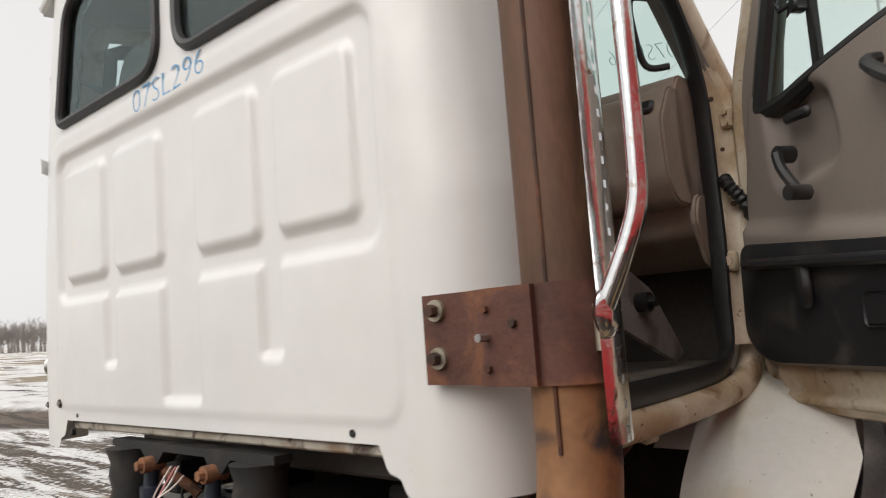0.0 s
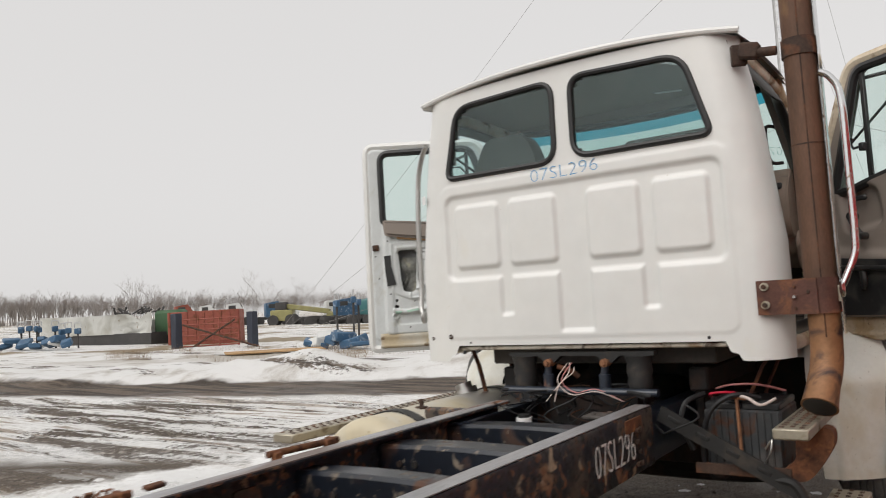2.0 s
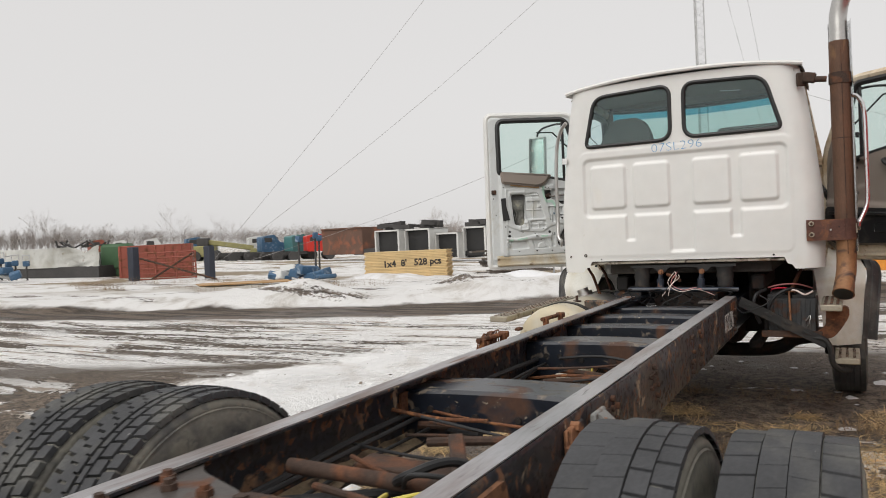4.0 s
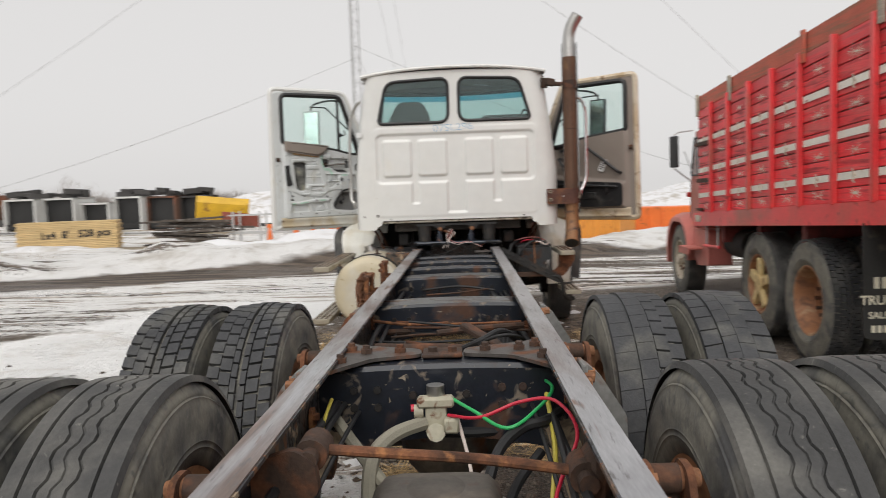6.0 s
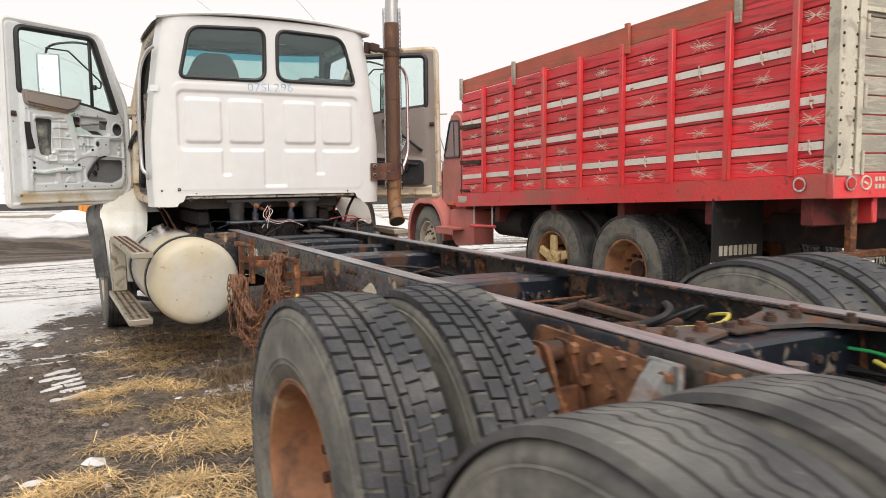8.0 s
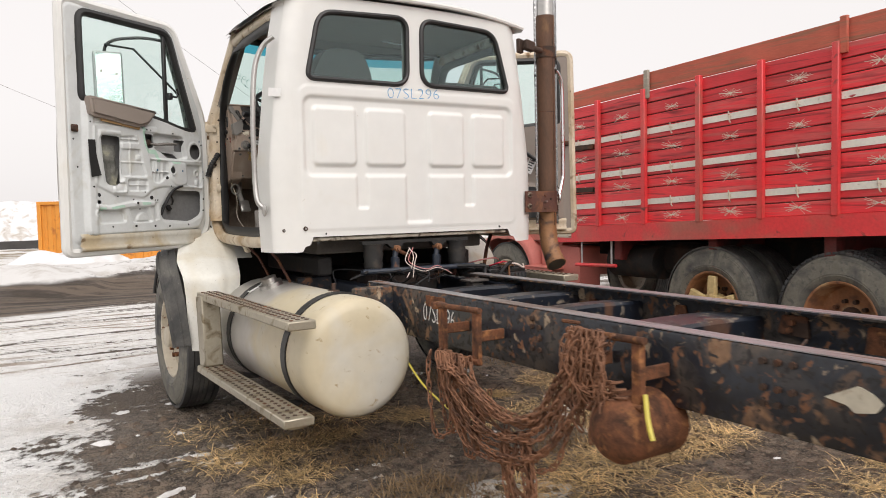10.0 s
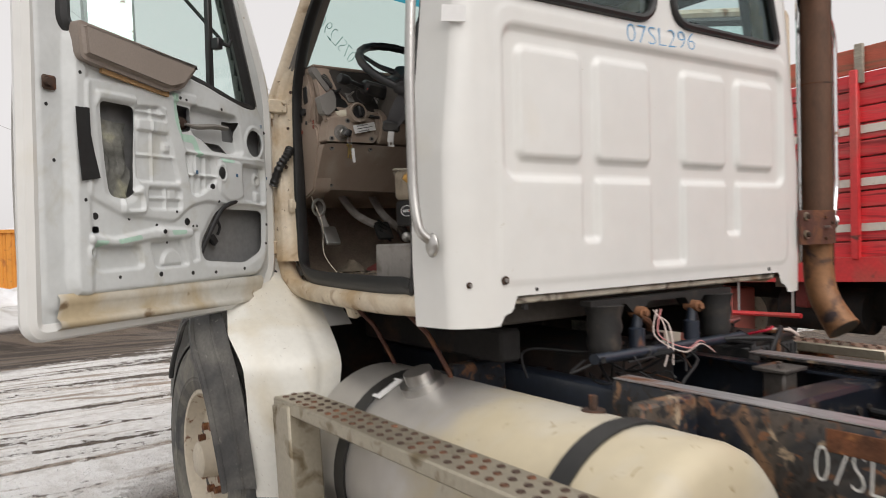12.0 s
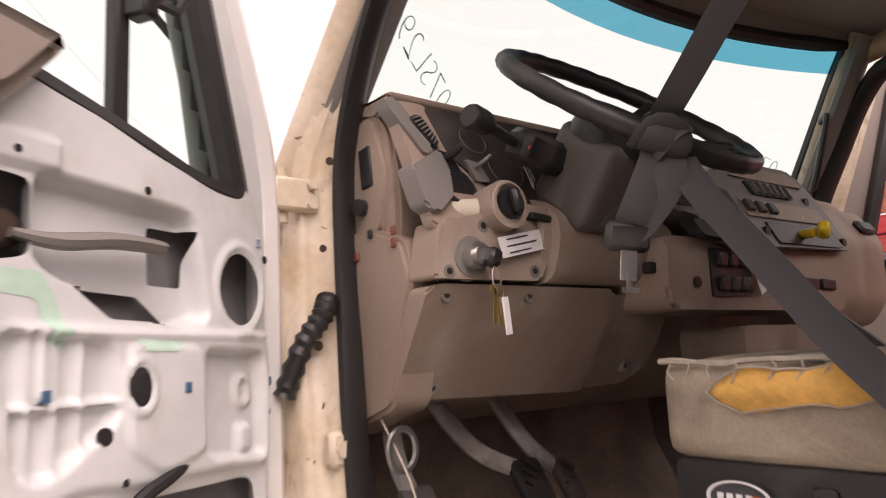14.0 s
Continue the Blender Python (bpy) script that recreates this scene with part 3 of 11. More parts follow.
    r = math_('SUBTRACT', r, math_('MULTIPLY', rng(blot2, 0.5, 0.6), 0.35))
    l.new(r, p.inputs["Roughness"])
    b = n.new("ShaderNodeBump")
    b.inputs["Strength"].default_value = 0.9
    b.inputs["Distance"].default_value = 0.075
    hgt = math_('ADD', math_('MULTIPLY', stones, 0.25), math_('ADD', math_('ADD', fine, math_('MULTIPLY', tiny, 0.12)), math_('MULTIPLY', cover, 0.4)))
    l.new(math_('ADD', hgt, math_('MULTIPLY', thin, 0.5)), b.inputs["Height"])
    l.new(b.outputs[0], p.inputs["Normal"])
    return m


M["ground"] = ground_material()

# ---- mesh helpers ----


def mesh_of(bm, smooth=38):
    me = bpy.data.meshes.new("mesh")
    bmesh.ops.recalc_face_normals(bm, faces=bm.faces[:])
    bm.to_mesh(me)
    bm.free()
    if smooth:
        me.shade_smooth()
        me.set_sharp_from_angle(angle=radians(smooth))
    return me


def part(name, bm, material, parent, label="", smooth=38):
    """One mesh object under a thing or a part; shares the mesh if it is given one."""
    me = bm if isinstance(bm, bpy.types.Mesh) else mesh_of(bm, smooth)
    if not me.materials:
        me.materials.append(material)
    ob = new(name, me)
    ob.parent = parent
    if label:
        tagged(ob, label)
    return ob


def thing(name, m, label, category, group="", kind=""):
    ob = new(name)
    ob.empty_display_size = 0.2
    ob.matrix_basis = m
    return tagged(ob, label, category, group, kind)


def solo(name, bm, material, label, category, group="", kind="", smooth=38, m=None):
    ob = part(name, bm, material, None, "", smooth)
    if m is not None:
        ob.matrix_basis = m
    return tagged(ob, label, category, group, kind)


def bx(bm, c, s, rot=(0, 0, 0), bev=0.0, seg=1):
    g = bmesh.ops.create_cube(bm, size=1.0, matrix=pose(*c, *rot) @ Matrix.Diagonal((*s, 1)))
    if bev:
        es = list({e for v in g["verts"] for e in v.link_edges})
        bmesh.ops.bevel(bm, geom=es, offset=bev, segments=seg, affect='EDGES', profile=0.6)
    return bm


def cy(bm, a, b, r, seg=16, r2=None, caps=True):
    a, b = Vector(a), Vector(b)
    m = Matrix.Translation((a + b) / 2) @ (b - a).to_track_quat('Z', 'Y').to_matrix().to_4x4()
    bmesh.ops.create_cone(bm, cap_ends=caps, segments=seg, radius1=r, radius2=r if r2 is None else r2, depth=(b - a).length, matrix=m)
    return bm


def ball(bm, c, r, seg=12, scale=(1, 1, 1)):
    bmesh.ops.create_uvsphere(bm, u_segments=seg, v_segments=max(6, seg // 2), radius=r, matrix=Matrix.Translation(c) @ Matrix.Diagonal((*scale, 1)))
    return bm


def spline(pts, n=6, closed=False):
    """Points along a smooth curve through pts."""
    p = [Vector(q) for q in pts]
    out = []
    k = len(p)
    for i in range(k if closed else k - 1):
        a, b = p[i], p[(i + 1) % k]
        z = p[i - 1] if (i or closed) else a
        c = p[(i + 2) % k] if (closed or i + 2 < k) else b
        for j in range(n):
            t = j / n
            out.append(0.5 * ((2 * a) + (b - z) * t + (2 * z - 5 * a + 4 * b - c) * t * t + (3 * a - z - 3 * b + c) * t ** 3))
    if not closed:
        out.append(p[-1])
    return out


def tube(bm, pts, r, seg=8, closed=False, flat=1.0, up=None):
    """Sweep of a round (or flattened) section along pts."""
    pts = [Vector(q) for q in pts]
    k = len(pts)
    rings, ref = [], None
    for i in range(k):
        a = pts[i - 1] if (i or closed) else pts[i]
        b = pts[(i + 1) % k] if (closed or i + 1 < k) else pts[i]
        d = (b - a)
        if d.length < 1e-9:
            d = Vector((0, 0, 1))
        d.normalize()
        if up is not None:
            ref = Vector(up)
        elif ref is None:
            ref = Vector((0, 0, 1)) if abs(d.z) < 0.9 else Vector((1, 0, 0))
        n1 = ref - d * ref.dot(d)
        if n1.length < 1e-6:
            n1 = d.orthogonal()
        n1.normalize()
        n2 = d.cross(n1)
        if up is None:
            ref = n1
        rr = r[i] if isinstance(r, (list, tuple)) else r
        rings.append([bm.verts.new(pts[i] + rr * (math.cos(2 * math.pi * j / seg) * n1 * flat + math.sin(2 * math.pi * j / seg) * n2)) for j in range(seg)])
    for i in range(k if closed else k - 1):
        ra, rb = rings[i], rings[(i + 1) % k]
        for j in range(seg):
            bm.faces.new((ra[j], ra[(j + 1) % seg], rb[(j + 1) % seg], rb[j]))
    if not closed:
        bm.faces.new(rings[0][::-1])
        bm.faces.new(rings[-1])
    return bm


def lathe(bm, prof, seg=48, closed=False):
    """Turns (x, r) points about the x axis."""
    rows = []
    for j in range(seg):
        a = 2 * math.pi * j / seg
        rows.append([bm.verts.new((x, r * math.cos(a), r * math.sin(a))) for x, r in prof])
    k = len(prof)
    for j in range(seg):
        p, q = rows[j], rows[(j + 1) % seg]
        for i in range(k if closed else k - 1):
            bm.faces.new((p[i], p[(i + 1) % k], q[(i + 1) % k], q[i]))
    return bm


def plate(bm, outline, thick, m=None):
    """Prism from a closed outline in the xy plane, thick along z."""
    lo = [bm.verts.new((x, y, 0)) for x, y in outline]
    hi = [bm.verts.new((x, y, thick)) for x, y in outline]
    bm.faces.new(lo[::-1])
    bm.faces.new(hi)
    k = len(lo)
    for i in range(k):
        bm.faces.new((lo[i], lo[(i + 1) % k], hi[(i + 1) % k], hi[i]))
    if m is not None:
        bmesh.ops.transform(bm, matrix=m, verts=lo + hi)
    return bm


def rrect(x0, x1, z0, z1, r, n=5):
    """Outline of a rounded rectangle."""
    out = []
    for cx, cz, a0 in ((x1 - r, z1 - r, 0), (x0 + r, z1 - r, 90), (x0 + r, z0 + r, 180), (x1 - r, z0 + r, 270)):
        for i in range(n + 1):
            a = radians(a0 + 90 * i / n)
            out.append((cx + r * math.cos(a), cz + r * math.sin(a)))
    return out


def round_poly(pts, r, n=4):
    """Rounds the corners of a polygon."""
    out = []
    k = len(pts)
    for i in range(k):
        a, b, c = Vector(pts[i - 1]), Vector(pts[i]), Vector(pts[(i + 1) % k])
        rr = r[i] if isinstance(r, (list, tuple)) else r
        rr = min(rr, (a - b).length * 0.45, (c - b).length * 0.45)
        p, q = b + (a - b).normalized() * rr, b + (c - b).normalized() * rr
        for j in range(n + 1):
            t = j / n
            out.append(tuple((1 - t) ** 2 * p + 2 * t * (1 - t) * b + t * t * q))
    return out


def inside(px, pz, poly):
    """Which of the points lie in the polygon (arrays)."""
    res = np.zeros(np.shape(px), bool)
    k = len(poly)
    for i in range(k):
        (x0, z0), (x1, z1) = poly[i][:2], poly[(i + 1) % k][:2]
        if z0 == z1:
            continue
        c = ((z0 > pz) != (z1 > pz)) & (px < (x1 - x0) * (pz - z0) / (z1 - z0) + x0)
        res ^= c
    return res


def edge_distance(px, pz, poly):
    """Distance from points to the polygon's edge (arrays)."""
    best = np.full(np.shape(px), 9.0)
    k = len(poly)
    for i in range(k):
        (x0, z0), (x1, z1) = poly[i][:2], poly[(i + 1) % k][:2]
        dx, dz = x1 - x0, z1 - z0
        t = np.clip(((px - x0) * dx + (pz - z0) * dz) / max(dx * dx + dz * dz, 1e-12), 0, 1)
        best = np.minimum(best, np.hypot(px - x0 - t * dx, pz - z0 - t * dz))
    return best


def relief(px, pz, poly, soft):
    """1 inside the polygon, 0 outside, with a rounded step of width soft."""
    d = edge_distance(px, pz, poly) * np.where(inside(px, pz, poly), 1, -1)
    t = np.clip(d / soft + 0.5, 0, 1)
    return t * t * (3 - 2 * t)


def snap(P, drop, polys):
    """Pull the rim of the dropped cells onto the outlines, in x and z."""
    keep = np.pad(~drop, 1)
    near = keep[:-1, :-1].astype(int) + keep[1:, :-1] + keep[:-1, 1:] + keep[1:, 1:]
    pad = np.pad(drop, 1)
    gone = pad[:-1, :-1].astype(int) + pad[1:, :-1] + pad[:-1, 1:] + pad[1:, 1:]
    rim = (near > 0) & (gone > 0)
    Q = P[rim]
    best = np.full(len(Q), 1e9)
    spot = Q[:, [0, 2]].copy()
    for poly in polys:
        pp = np.array(poly)
        for a, b in zip(pp, np.roll(pp, -1, 0)):
            d = b - a
            t = np.clip(((Q[:, [0, 2]] - a) @ d) / max(1e-12, d @ d), 0, 1)
            c = a + t[:, None] * d
            e = np.hypot(*(c - Q[:, [0, 2]]).T)
            m = e < best
            best[m], spot[m] = e[m], c[m]
    ok = best < 0.02
    Q[ok, 0], Q[ok, 2] = spot[ok, 0], spot[ok, 1]
    P = P.copy()
    P[rim] = Q
    return P


def sheet(P, drop=None):
    """Mesh from a grid of places P[i, j, 3]; drop: cells to leave out."""
    ni, nj = P.shape[:2]
    me = bpy.data.meshes.new("mesh")
    idx = np.arange(ni * nj).reshape(ni, nj)
    q = np.stack([idx[:-1, :-1], idx[1:, :-1], idx[1:, 1:], idx[:-1, 1:]], -1).reshape(-1, 4)
    if drop is not None:
        q = q[~drop.reshape(-1)]
    me.from_pydata(P.reshape(-1, 3).tolist(), [], q.tolist())
    me.shade_smooth()
    return me


def lettering(body, size, material, parent, m, name="writing", label="", bold=0.0, group=None):
    """Letters of the built-in font as a mesh."""
    cu = bpy.data.curves.new("letters", 'FONT')
    cu.body, cu.size, cu.align_x, cu.align_y = body, size, 'CENTER', 'CENTER'
    cu.extrude, cu.offset = 0.0008, bold
    cu.resolution_u = 3
    tmp = bpy.data.objects.new("letters", cu)
    scene.collection.objects.link(tmp)
    dg = bpy.context.evaluated_depsgraph_get()
    me = bpy.data.meshes.new_from_object(tmp.evaluated_get(dg))
    bpy.data.objects.remove(tmp)
    me.materials.clear()
    me.materials.append(material)
    ob = new(name, me)
    ob.parent = parent
    ob.matrix_basis = m
    if label:
        tagged(ob, label)
    return ob


def slab(a, b, thick, up=(0, 0, 1), h=0.1):
    """Box of height h that runs from a to b."""
    a, b = Vector(a), Vector(b)
    bm = bmesh.new()
    m = Matrix.Translation((a + b) / 2) @ (b - a).to_track_quat('X', 'Z').to_matrix().to_4x4() @ Matrix.Diagonal(((b - a).length, thick, h, 1))
    bmesh.ops.create_cube(bm, size=1.0, matrix=m)
    return bm


# ---- ground ----


def ground_z(x, y):
    r = np.hypot(x, y)
    t = np.clip((r - 6) / 16, 0, 1)
    return -(t * t * (3 - 2 * t)) * (0.019 * x + 0.021 * y)


LATTICE = np.random.RandomState(4).rand(8, 128, 128)


def fbm(x, y, freq, octaves=5, layer=0, gain=0.5):
    """Fractal value noise about 0, from -1 to 1."""
    total, amp, norm = np.zeros_like(x), 1.0, 0.0
    for o in range(octaves):
        u, v = x * freq * 2 ** o + 17.3 * o, y * freq * 2 ** o + 9.1 * o
        i, j = np.floor(u).astype(int), np.floor(v).astype(int)
        fu, fv = u - i, v - j
        fu, fv = fu * fu * (3 - 2 * fu), fv * fv * (3 - 2 * fv)
        T = LATTICE[layer]
        g = lambda p, q: T[p % 128, q % 128]
        val = (g(i, j) * (1 - fu) + g(i + 1, j) * fu) * (1 - fv) + (g(i, j + 1) * (1 - fu) + g(i + 1, j + 1) * fu) * fv
        total, norm, amp = total + amp * (2 * val - 1), norm + amp, amp * gain
    return total / norm


def road_s(x, y):
    """Distance across the road."""
    return y - 0.34 * x


def build_ground():
    def steps(lo, hi):
        return np.concatenate([[-2500, -1200, -600, -300, -160, -100, -70, -50, -40, -32], np.arange(-26, lo, 0.2), np.arange(lo, hi, 0.075), np.arange(hi, 26.01, 0.2), [32, 40, 50, 70, 100, 160, 300, 600, 1200, 2500]])
    X, Y = np.meshgrid(steps(-8, 5), steps(-9, 9), indexing='ij')
    Z = ground_z(X, Y)
    s = road_s(X, Y) + 0.9 * fbm(X, Y, 0.16, 4, 1)
    along = X * 0.947 + Y * 0.322
    calm = np.clip(1.4 - np.hypot(X, Y) / 60, 0, 1)
    yard = np.clip((3.5 - s) / 4, 0, 1)
    Z = Z + calm * (0.05 * fbm(X, Y, 0.5, 6, 0) * (0.5 + 0.5 * yard) + yard * (0.03 * fbm(X, Y, 2.2, 5, 2) + 0.02 * np.abs(fbm(X, Y, 5.0, 3, 7))) - 0.01)
    # wheel tracks pressed along the road
    Z = Z + calm * 0.035 * fbm(along * 0.12, s, 1.1, 5, 3) * np.clip((s - 0.5) / 2, 0, 1) * np.clip((10 - s) / 2, 0, 1)
    # snow bank beyond the road: a broken edge, then lumpy drifts
    edge = s + 0.5 * fbm(X, Y, 0.7, 5, 4)
    t = np.clip((edge - 10.9) / 0.6, 0, 1)
    bank = 0.14 * t * t * (3 - 2 * t)
    lump = 0.09 * np.abs(fbm(X, Y, 1.1, 4, 2)) * np.exp(-((s - 12.4) / 1.5) ** 2)
    ridge = np.exp(-((s - 12.8) / 1.6) ** 2) * (0.26 + 0.5 * fbm(X, Y, 0.33, 6, 5)) * np.clip((X + 16) / 6, 0, 1) * np.clip((16 - X) / 5, 0, 1)
    Z = Z + (bank + lump + np.maximum(ridge, 0) + 0.16 * np.maximum(fbm(X, Y, 0.45, 6, 6), 0) * t) * np.clip(1.3 - np.hypot(X, Y) / 90, 0, 1)
    me = sheet(np.stack([X, Y, Z], -1))
    me.materials.append(M["ground"])
    return tagged(new("ground", me), "muddy yard with ice, gravel road and snow banks", "ground", kind="structure")


build_ground()
# ---- the white truck ----
truck = thing("cab_chassis_truck", pose(0, 0, 0), "white cab-chassis truck with open doors and bare black frame", "truck")
XC = 0.018


def half_width(z):
    return np.interp(z, [1.15, 1.4, 1.75, 2.25, 2.5, 2.74], [1.022, 1.032, 1.03, 0.975, 0.94, 0.895])


WIN_L = round_poly([(-0.745, 2.262), (-0.655, 2.672), (-0.035, 2.698), (-0.04, 2.262)], [0.05, 0.1, 0.09, 0.1], 6)
WIN_R = round_poly([(0.07, 2.27), (0.075, 2.7), (0.67, 2.675), (0.785, 2.268)], [0.1, 0.09, 0.1, 0.05], 6)
PANELS = [(-0.712, -0.424), (-0.352, -0.066), (0.122, 0.400), (0.477, 0.745)]


def cab_shell():
    zs = np.arange(1.188, 2.742, 0.0105)
    uf = np.linspace(-1, 1, 178)
    arc = np.linspace(0, 90, 14)[1:]
    rows = []
    for z in zs:
        w = float(half_width(z))
        fl = w - 0.17
        right = [(XC + fl + 0.17 * math.sin(radians(a)), 0.15 - 0.15 * math.cos(radians(a))) for a in arc] + [(XC + w - 0.004, 0.175)]
        left = ([(XC - fl - 0.145 * math.sin(radians(a)) ** 1.0, 0.055 - 0.055 * math.cos(radians(a))) for a in arc] + [(XC - w - 0.004, 0.175)])[::-1]
        rows.append([(x, y, z) for x, y in left] + [(XC + fl * u, 0.0, z) for u in uf] + [(x, y, z) for x, y in right])
    P = np.array(rows)
    X, Z = P[..., 0], P[..., 2].copy()
    rise = 0.062 * (1 - np.clip(np.abs((X - XC) / 0.925), 0, 1) ** 2.4)
    P[..., 2] += np.clip((Z - 2.70) / 0.042, 0, 1) * rise
    recess = relief(X, Z, rrect(-0.772, 0.812, 1.668, 2.152, 0.05), 0.024)
    for a, b, zb in ((-0.424, -0.352, 1.46), (-0.066, 0.122, 1.36), (0.400, 0.477, 1.464)):
        recess = np.maximum(recess, relief(X, Z, rrect(a, b, zb, 1.72, 0.012), 0.02))
    for a, b in PANELS:
        recess = recess * (1 - relief(X, Z, rrect(a, b, 1.732, 2.092, 0.03), 0.021))
    lower = relief(X, Z, rrect(-0.80, 0.842, 1.326, 2.22, 0.06), 0.012)
    P[..., 1] += 0.017 * recess - 0.004 * lower
    seam = np.exp(-((np.abs(X - XC) - 0.885) / 0.007) ** 2) * (Z < 2.3)
    P[..., 1] += 0.003 * seam
    cx, cz = (X[:-1, :-1] + X[1:, 1:]) / 2, (Z[:-1, :-1] + Z[1:, 1:]) / 2
    a = np.abs(cx - XC)
    cut = np.interp(np.abs(X - XC), [0, 0.752, 0.772, 0.805, 0.822, 0.86, 1.2], [1.288, 1.288, 1.238, 1.23, 1.198, 1.196, 1.206])
    low = P[..., 2] < cut
    P[..., 2] = np.maximum(P[..., 2], cut)
    drop = inside(cx, cz, WIN_L) | inside(cx, cz, WIN_R) | (low[:-1, :-1] & low[1:, 1:] & low[1:, :-1] & low[:-1, 1:])
    me = sheet(P, drop)
    me.materials.append(M["white"])
    return me


shell = part("cab_body", cab_shell(), M["white"], truck, "white cab back panel with pressed ribs")


def loop_tube(outline, y, r, name, mat, parent, label="", flat=1.0, n_seg=8):
    bm = bmesh.new()
    tube(bm, [(x, y, z) for x, z in outline], r, n_seg, closed=True)
    return part(name, bm, mat, parent, label)


for outline in (WIN_L, WIN_R):
    g = loop_tube(outline, -0.002, 0.0165, "rear_window", M["gasket"], truck, "dark rear cab window in black rubber seal")
    bm = bmesh.new()
    bm.faces.new([bm.verts.new((x, 0.006, z)) for x, z in outline])
    bmesh.ops.solidify(bm, geom=bm.faces[:], thickness=0.005)
    pane = part("pane", bm, M["glass_back"], g)
    pane.visible_shadow = False

# inner lining of the back wall
zs, xs = np.arange(1.3, 2.72, 0.03), np.arange(-0.86, 0.9, 0.03)
Zg, Xg = np.meshgrid(zs, xs, indexing='ij')
cx, cz = (Xg[:-1, :-1] + Xg[1:, 1:]) / 2, (Zg[:-1, :-1] + Zg[1:, 1:]) / 2
me = sheet(np.stack([Xg, 0.05 + 0 * Xg, Zg], -1), inside(cx, cz, WIN_L) | inside(cx, cz, WIN_R))
me.materials.append(M["headliner"])
part("back_lining", me, M["headliner"], truck, "taupe lining inside the cab")

# lower lip and floor pan
bm = bmesh.new()
bx(bm, (XC, 0.045, 1.272), (1.5, 0.05, 0.025), bev=0.006)
part("rear_sill", bm, M["sill_dirt"], truck, "dirty cream sill under the cab")
bm = bmesh.new()
bx(bm, (XC, 0.85, 1.285), (1.86, 1.54, 0.06), bev=0.01)
part("floor_pan", bm, M["floor_mat"], truck, "dusty cab floor with a worn mat")
bm = bmesh.new()
bx(bm, (XC, 1.64, 1.62), (1.86, 0.06, 0.8), bev=0.01)
bx(bm, (XC, 0.75, 1.21), (1.3, 1.1, 0.09), bev=0.01)
part("firewall", bm, M["interior_dark"], truck)

# roof with drip edge
ys = np.concatenate([[-0.035, -0.03], np.linspace(-0.012, 1.0, 20), [1.04, 1.07, 1.1]])
us = np.linspace(-1, 1, 41)
R = []
for y in ys:
    lift = 0.02 * min(1, max(0, (y + 0.03) / 0.25)) - 0.03 * max(0, (y - 0.75) / 0.4) ** 2
    R.append([(XC + 0.925 * u, y + 0.045 * u * u * max(0, 1 - y) + 0.19 * (1 - u * u) * max(0, y) ** 2, 2.742 + 0.068 * (1 - abs(u) ** 2.4) + lift - (0.03 if abs(u) > 0.98 else 0)) for u in us])
me = sheet(np.array(R))
me.materials.append(M["white"])
roof = part("roof", me, M["white"], truck, "white domed cab roof")
bm = bmesh.new()
tube(bm, [(XC + 0.925 * u, -0.03 + 0.045 * u * u, 2.736 + 0.068 * (1 - abs(u) ** 2.4)) for u in us], 0.017, 8)
part("drip_edge", bm, M["white"], roof)
R2 = np.array(R[4:-1])
R2[..., 2] -= 0.03
me = sheet(R2)
me.materials.append(M["headliner"])
part("headliner", me, M["headliner"], roof, "taupe headliner")
for dx in (-0.07, 0.07):
    bm = bmesh.new()
    cy(bm, (-0.46 + dx, 0.5, 2.80), (-0.46 + dx, 0.5, 2.862), 0.05, 14, 0.035)
    part("roof_vent", bm, M["black_plastic"], roof)

# windscreen
WS = [(-0.93, 1.45, 2.08), (-0.83, 1.075, 2.70), (0.866, 1.075, 2.70), (0.966, 1.45, 2.08)]


def ws_point(u, v):
    """u from left to right, v from the base up."""
    a = Vector(WS[0]).lerp(Vector(WS[3]), u)
    b = Vector(WS[1]).lerp(Vector(WS[2]), u)
    p = a.lerp(b, v)
    p.y += 0.19 * (1 - (2 * u - 1) ** 2)
    return p


for name, v0, v1, mat in (("windscreen", 0.0, 0.875, M["glass"]), ("shade_band", 0.875, 1.0, M["glass_band"])):
    me = sheet(np.array([[ws_point(u, v) for u in np.linspace(0, 1, 17)] for v in np.linspace(v0, v1, 6)]))
    me.materials.append(mat)
    o = part(name, me, mat, truck, "clear green-tinted windscreen" if v0 == 0 else "blue shade band of the windscreen")
    o.visible_shadow = False
bm = bmesh.new()
tube(bm, [ws_point(u, 0) for u in np.linspace(0, 1, 17)] + [ws_point(1, v) for v in np.linspace(0.06, 1, 8)] + [ws_point(u, 1) for u in np.linspace(0.94, 0, 17)] + [ws_point(0, v) for v in np.linspace(0.94, 0.06, 8)], 0.024, 8, closed=True)
part("windscreen_seal", bm, M["gasket"], truck)


def ws_matrix(u, v):
    """Frame on the glass: x to the truck's own right seen from ahead, z out."""
    p = ws_point(u, v)
    up = (ws_point(u, v + 0.05) - p).normalized()
    right = (ws_point(u - 0.05, v) - ws_point(u + 0.05, v)).normalized()
    out = right.cross(up)
    return Matrix.Translation(p + out * 0.004) @ Matrix((right, up, out)).transposed().to_4x4()


lettering("07SL296", 0.085, M["green_ink"], truck, ws_matrix(0.88, 0.47) @ pose(0, 0, 0, 0, 0, 13), bold=-0.003, label="green marker number on the windscreen")
lettering("07SL296", 0.092, M["green_ink"], truck, ws_matrix(0.125, 0.53) @ pose(0, 0, 0, 0, 0, 28), bold=-0.0032, label="green marker number on the windscreen")

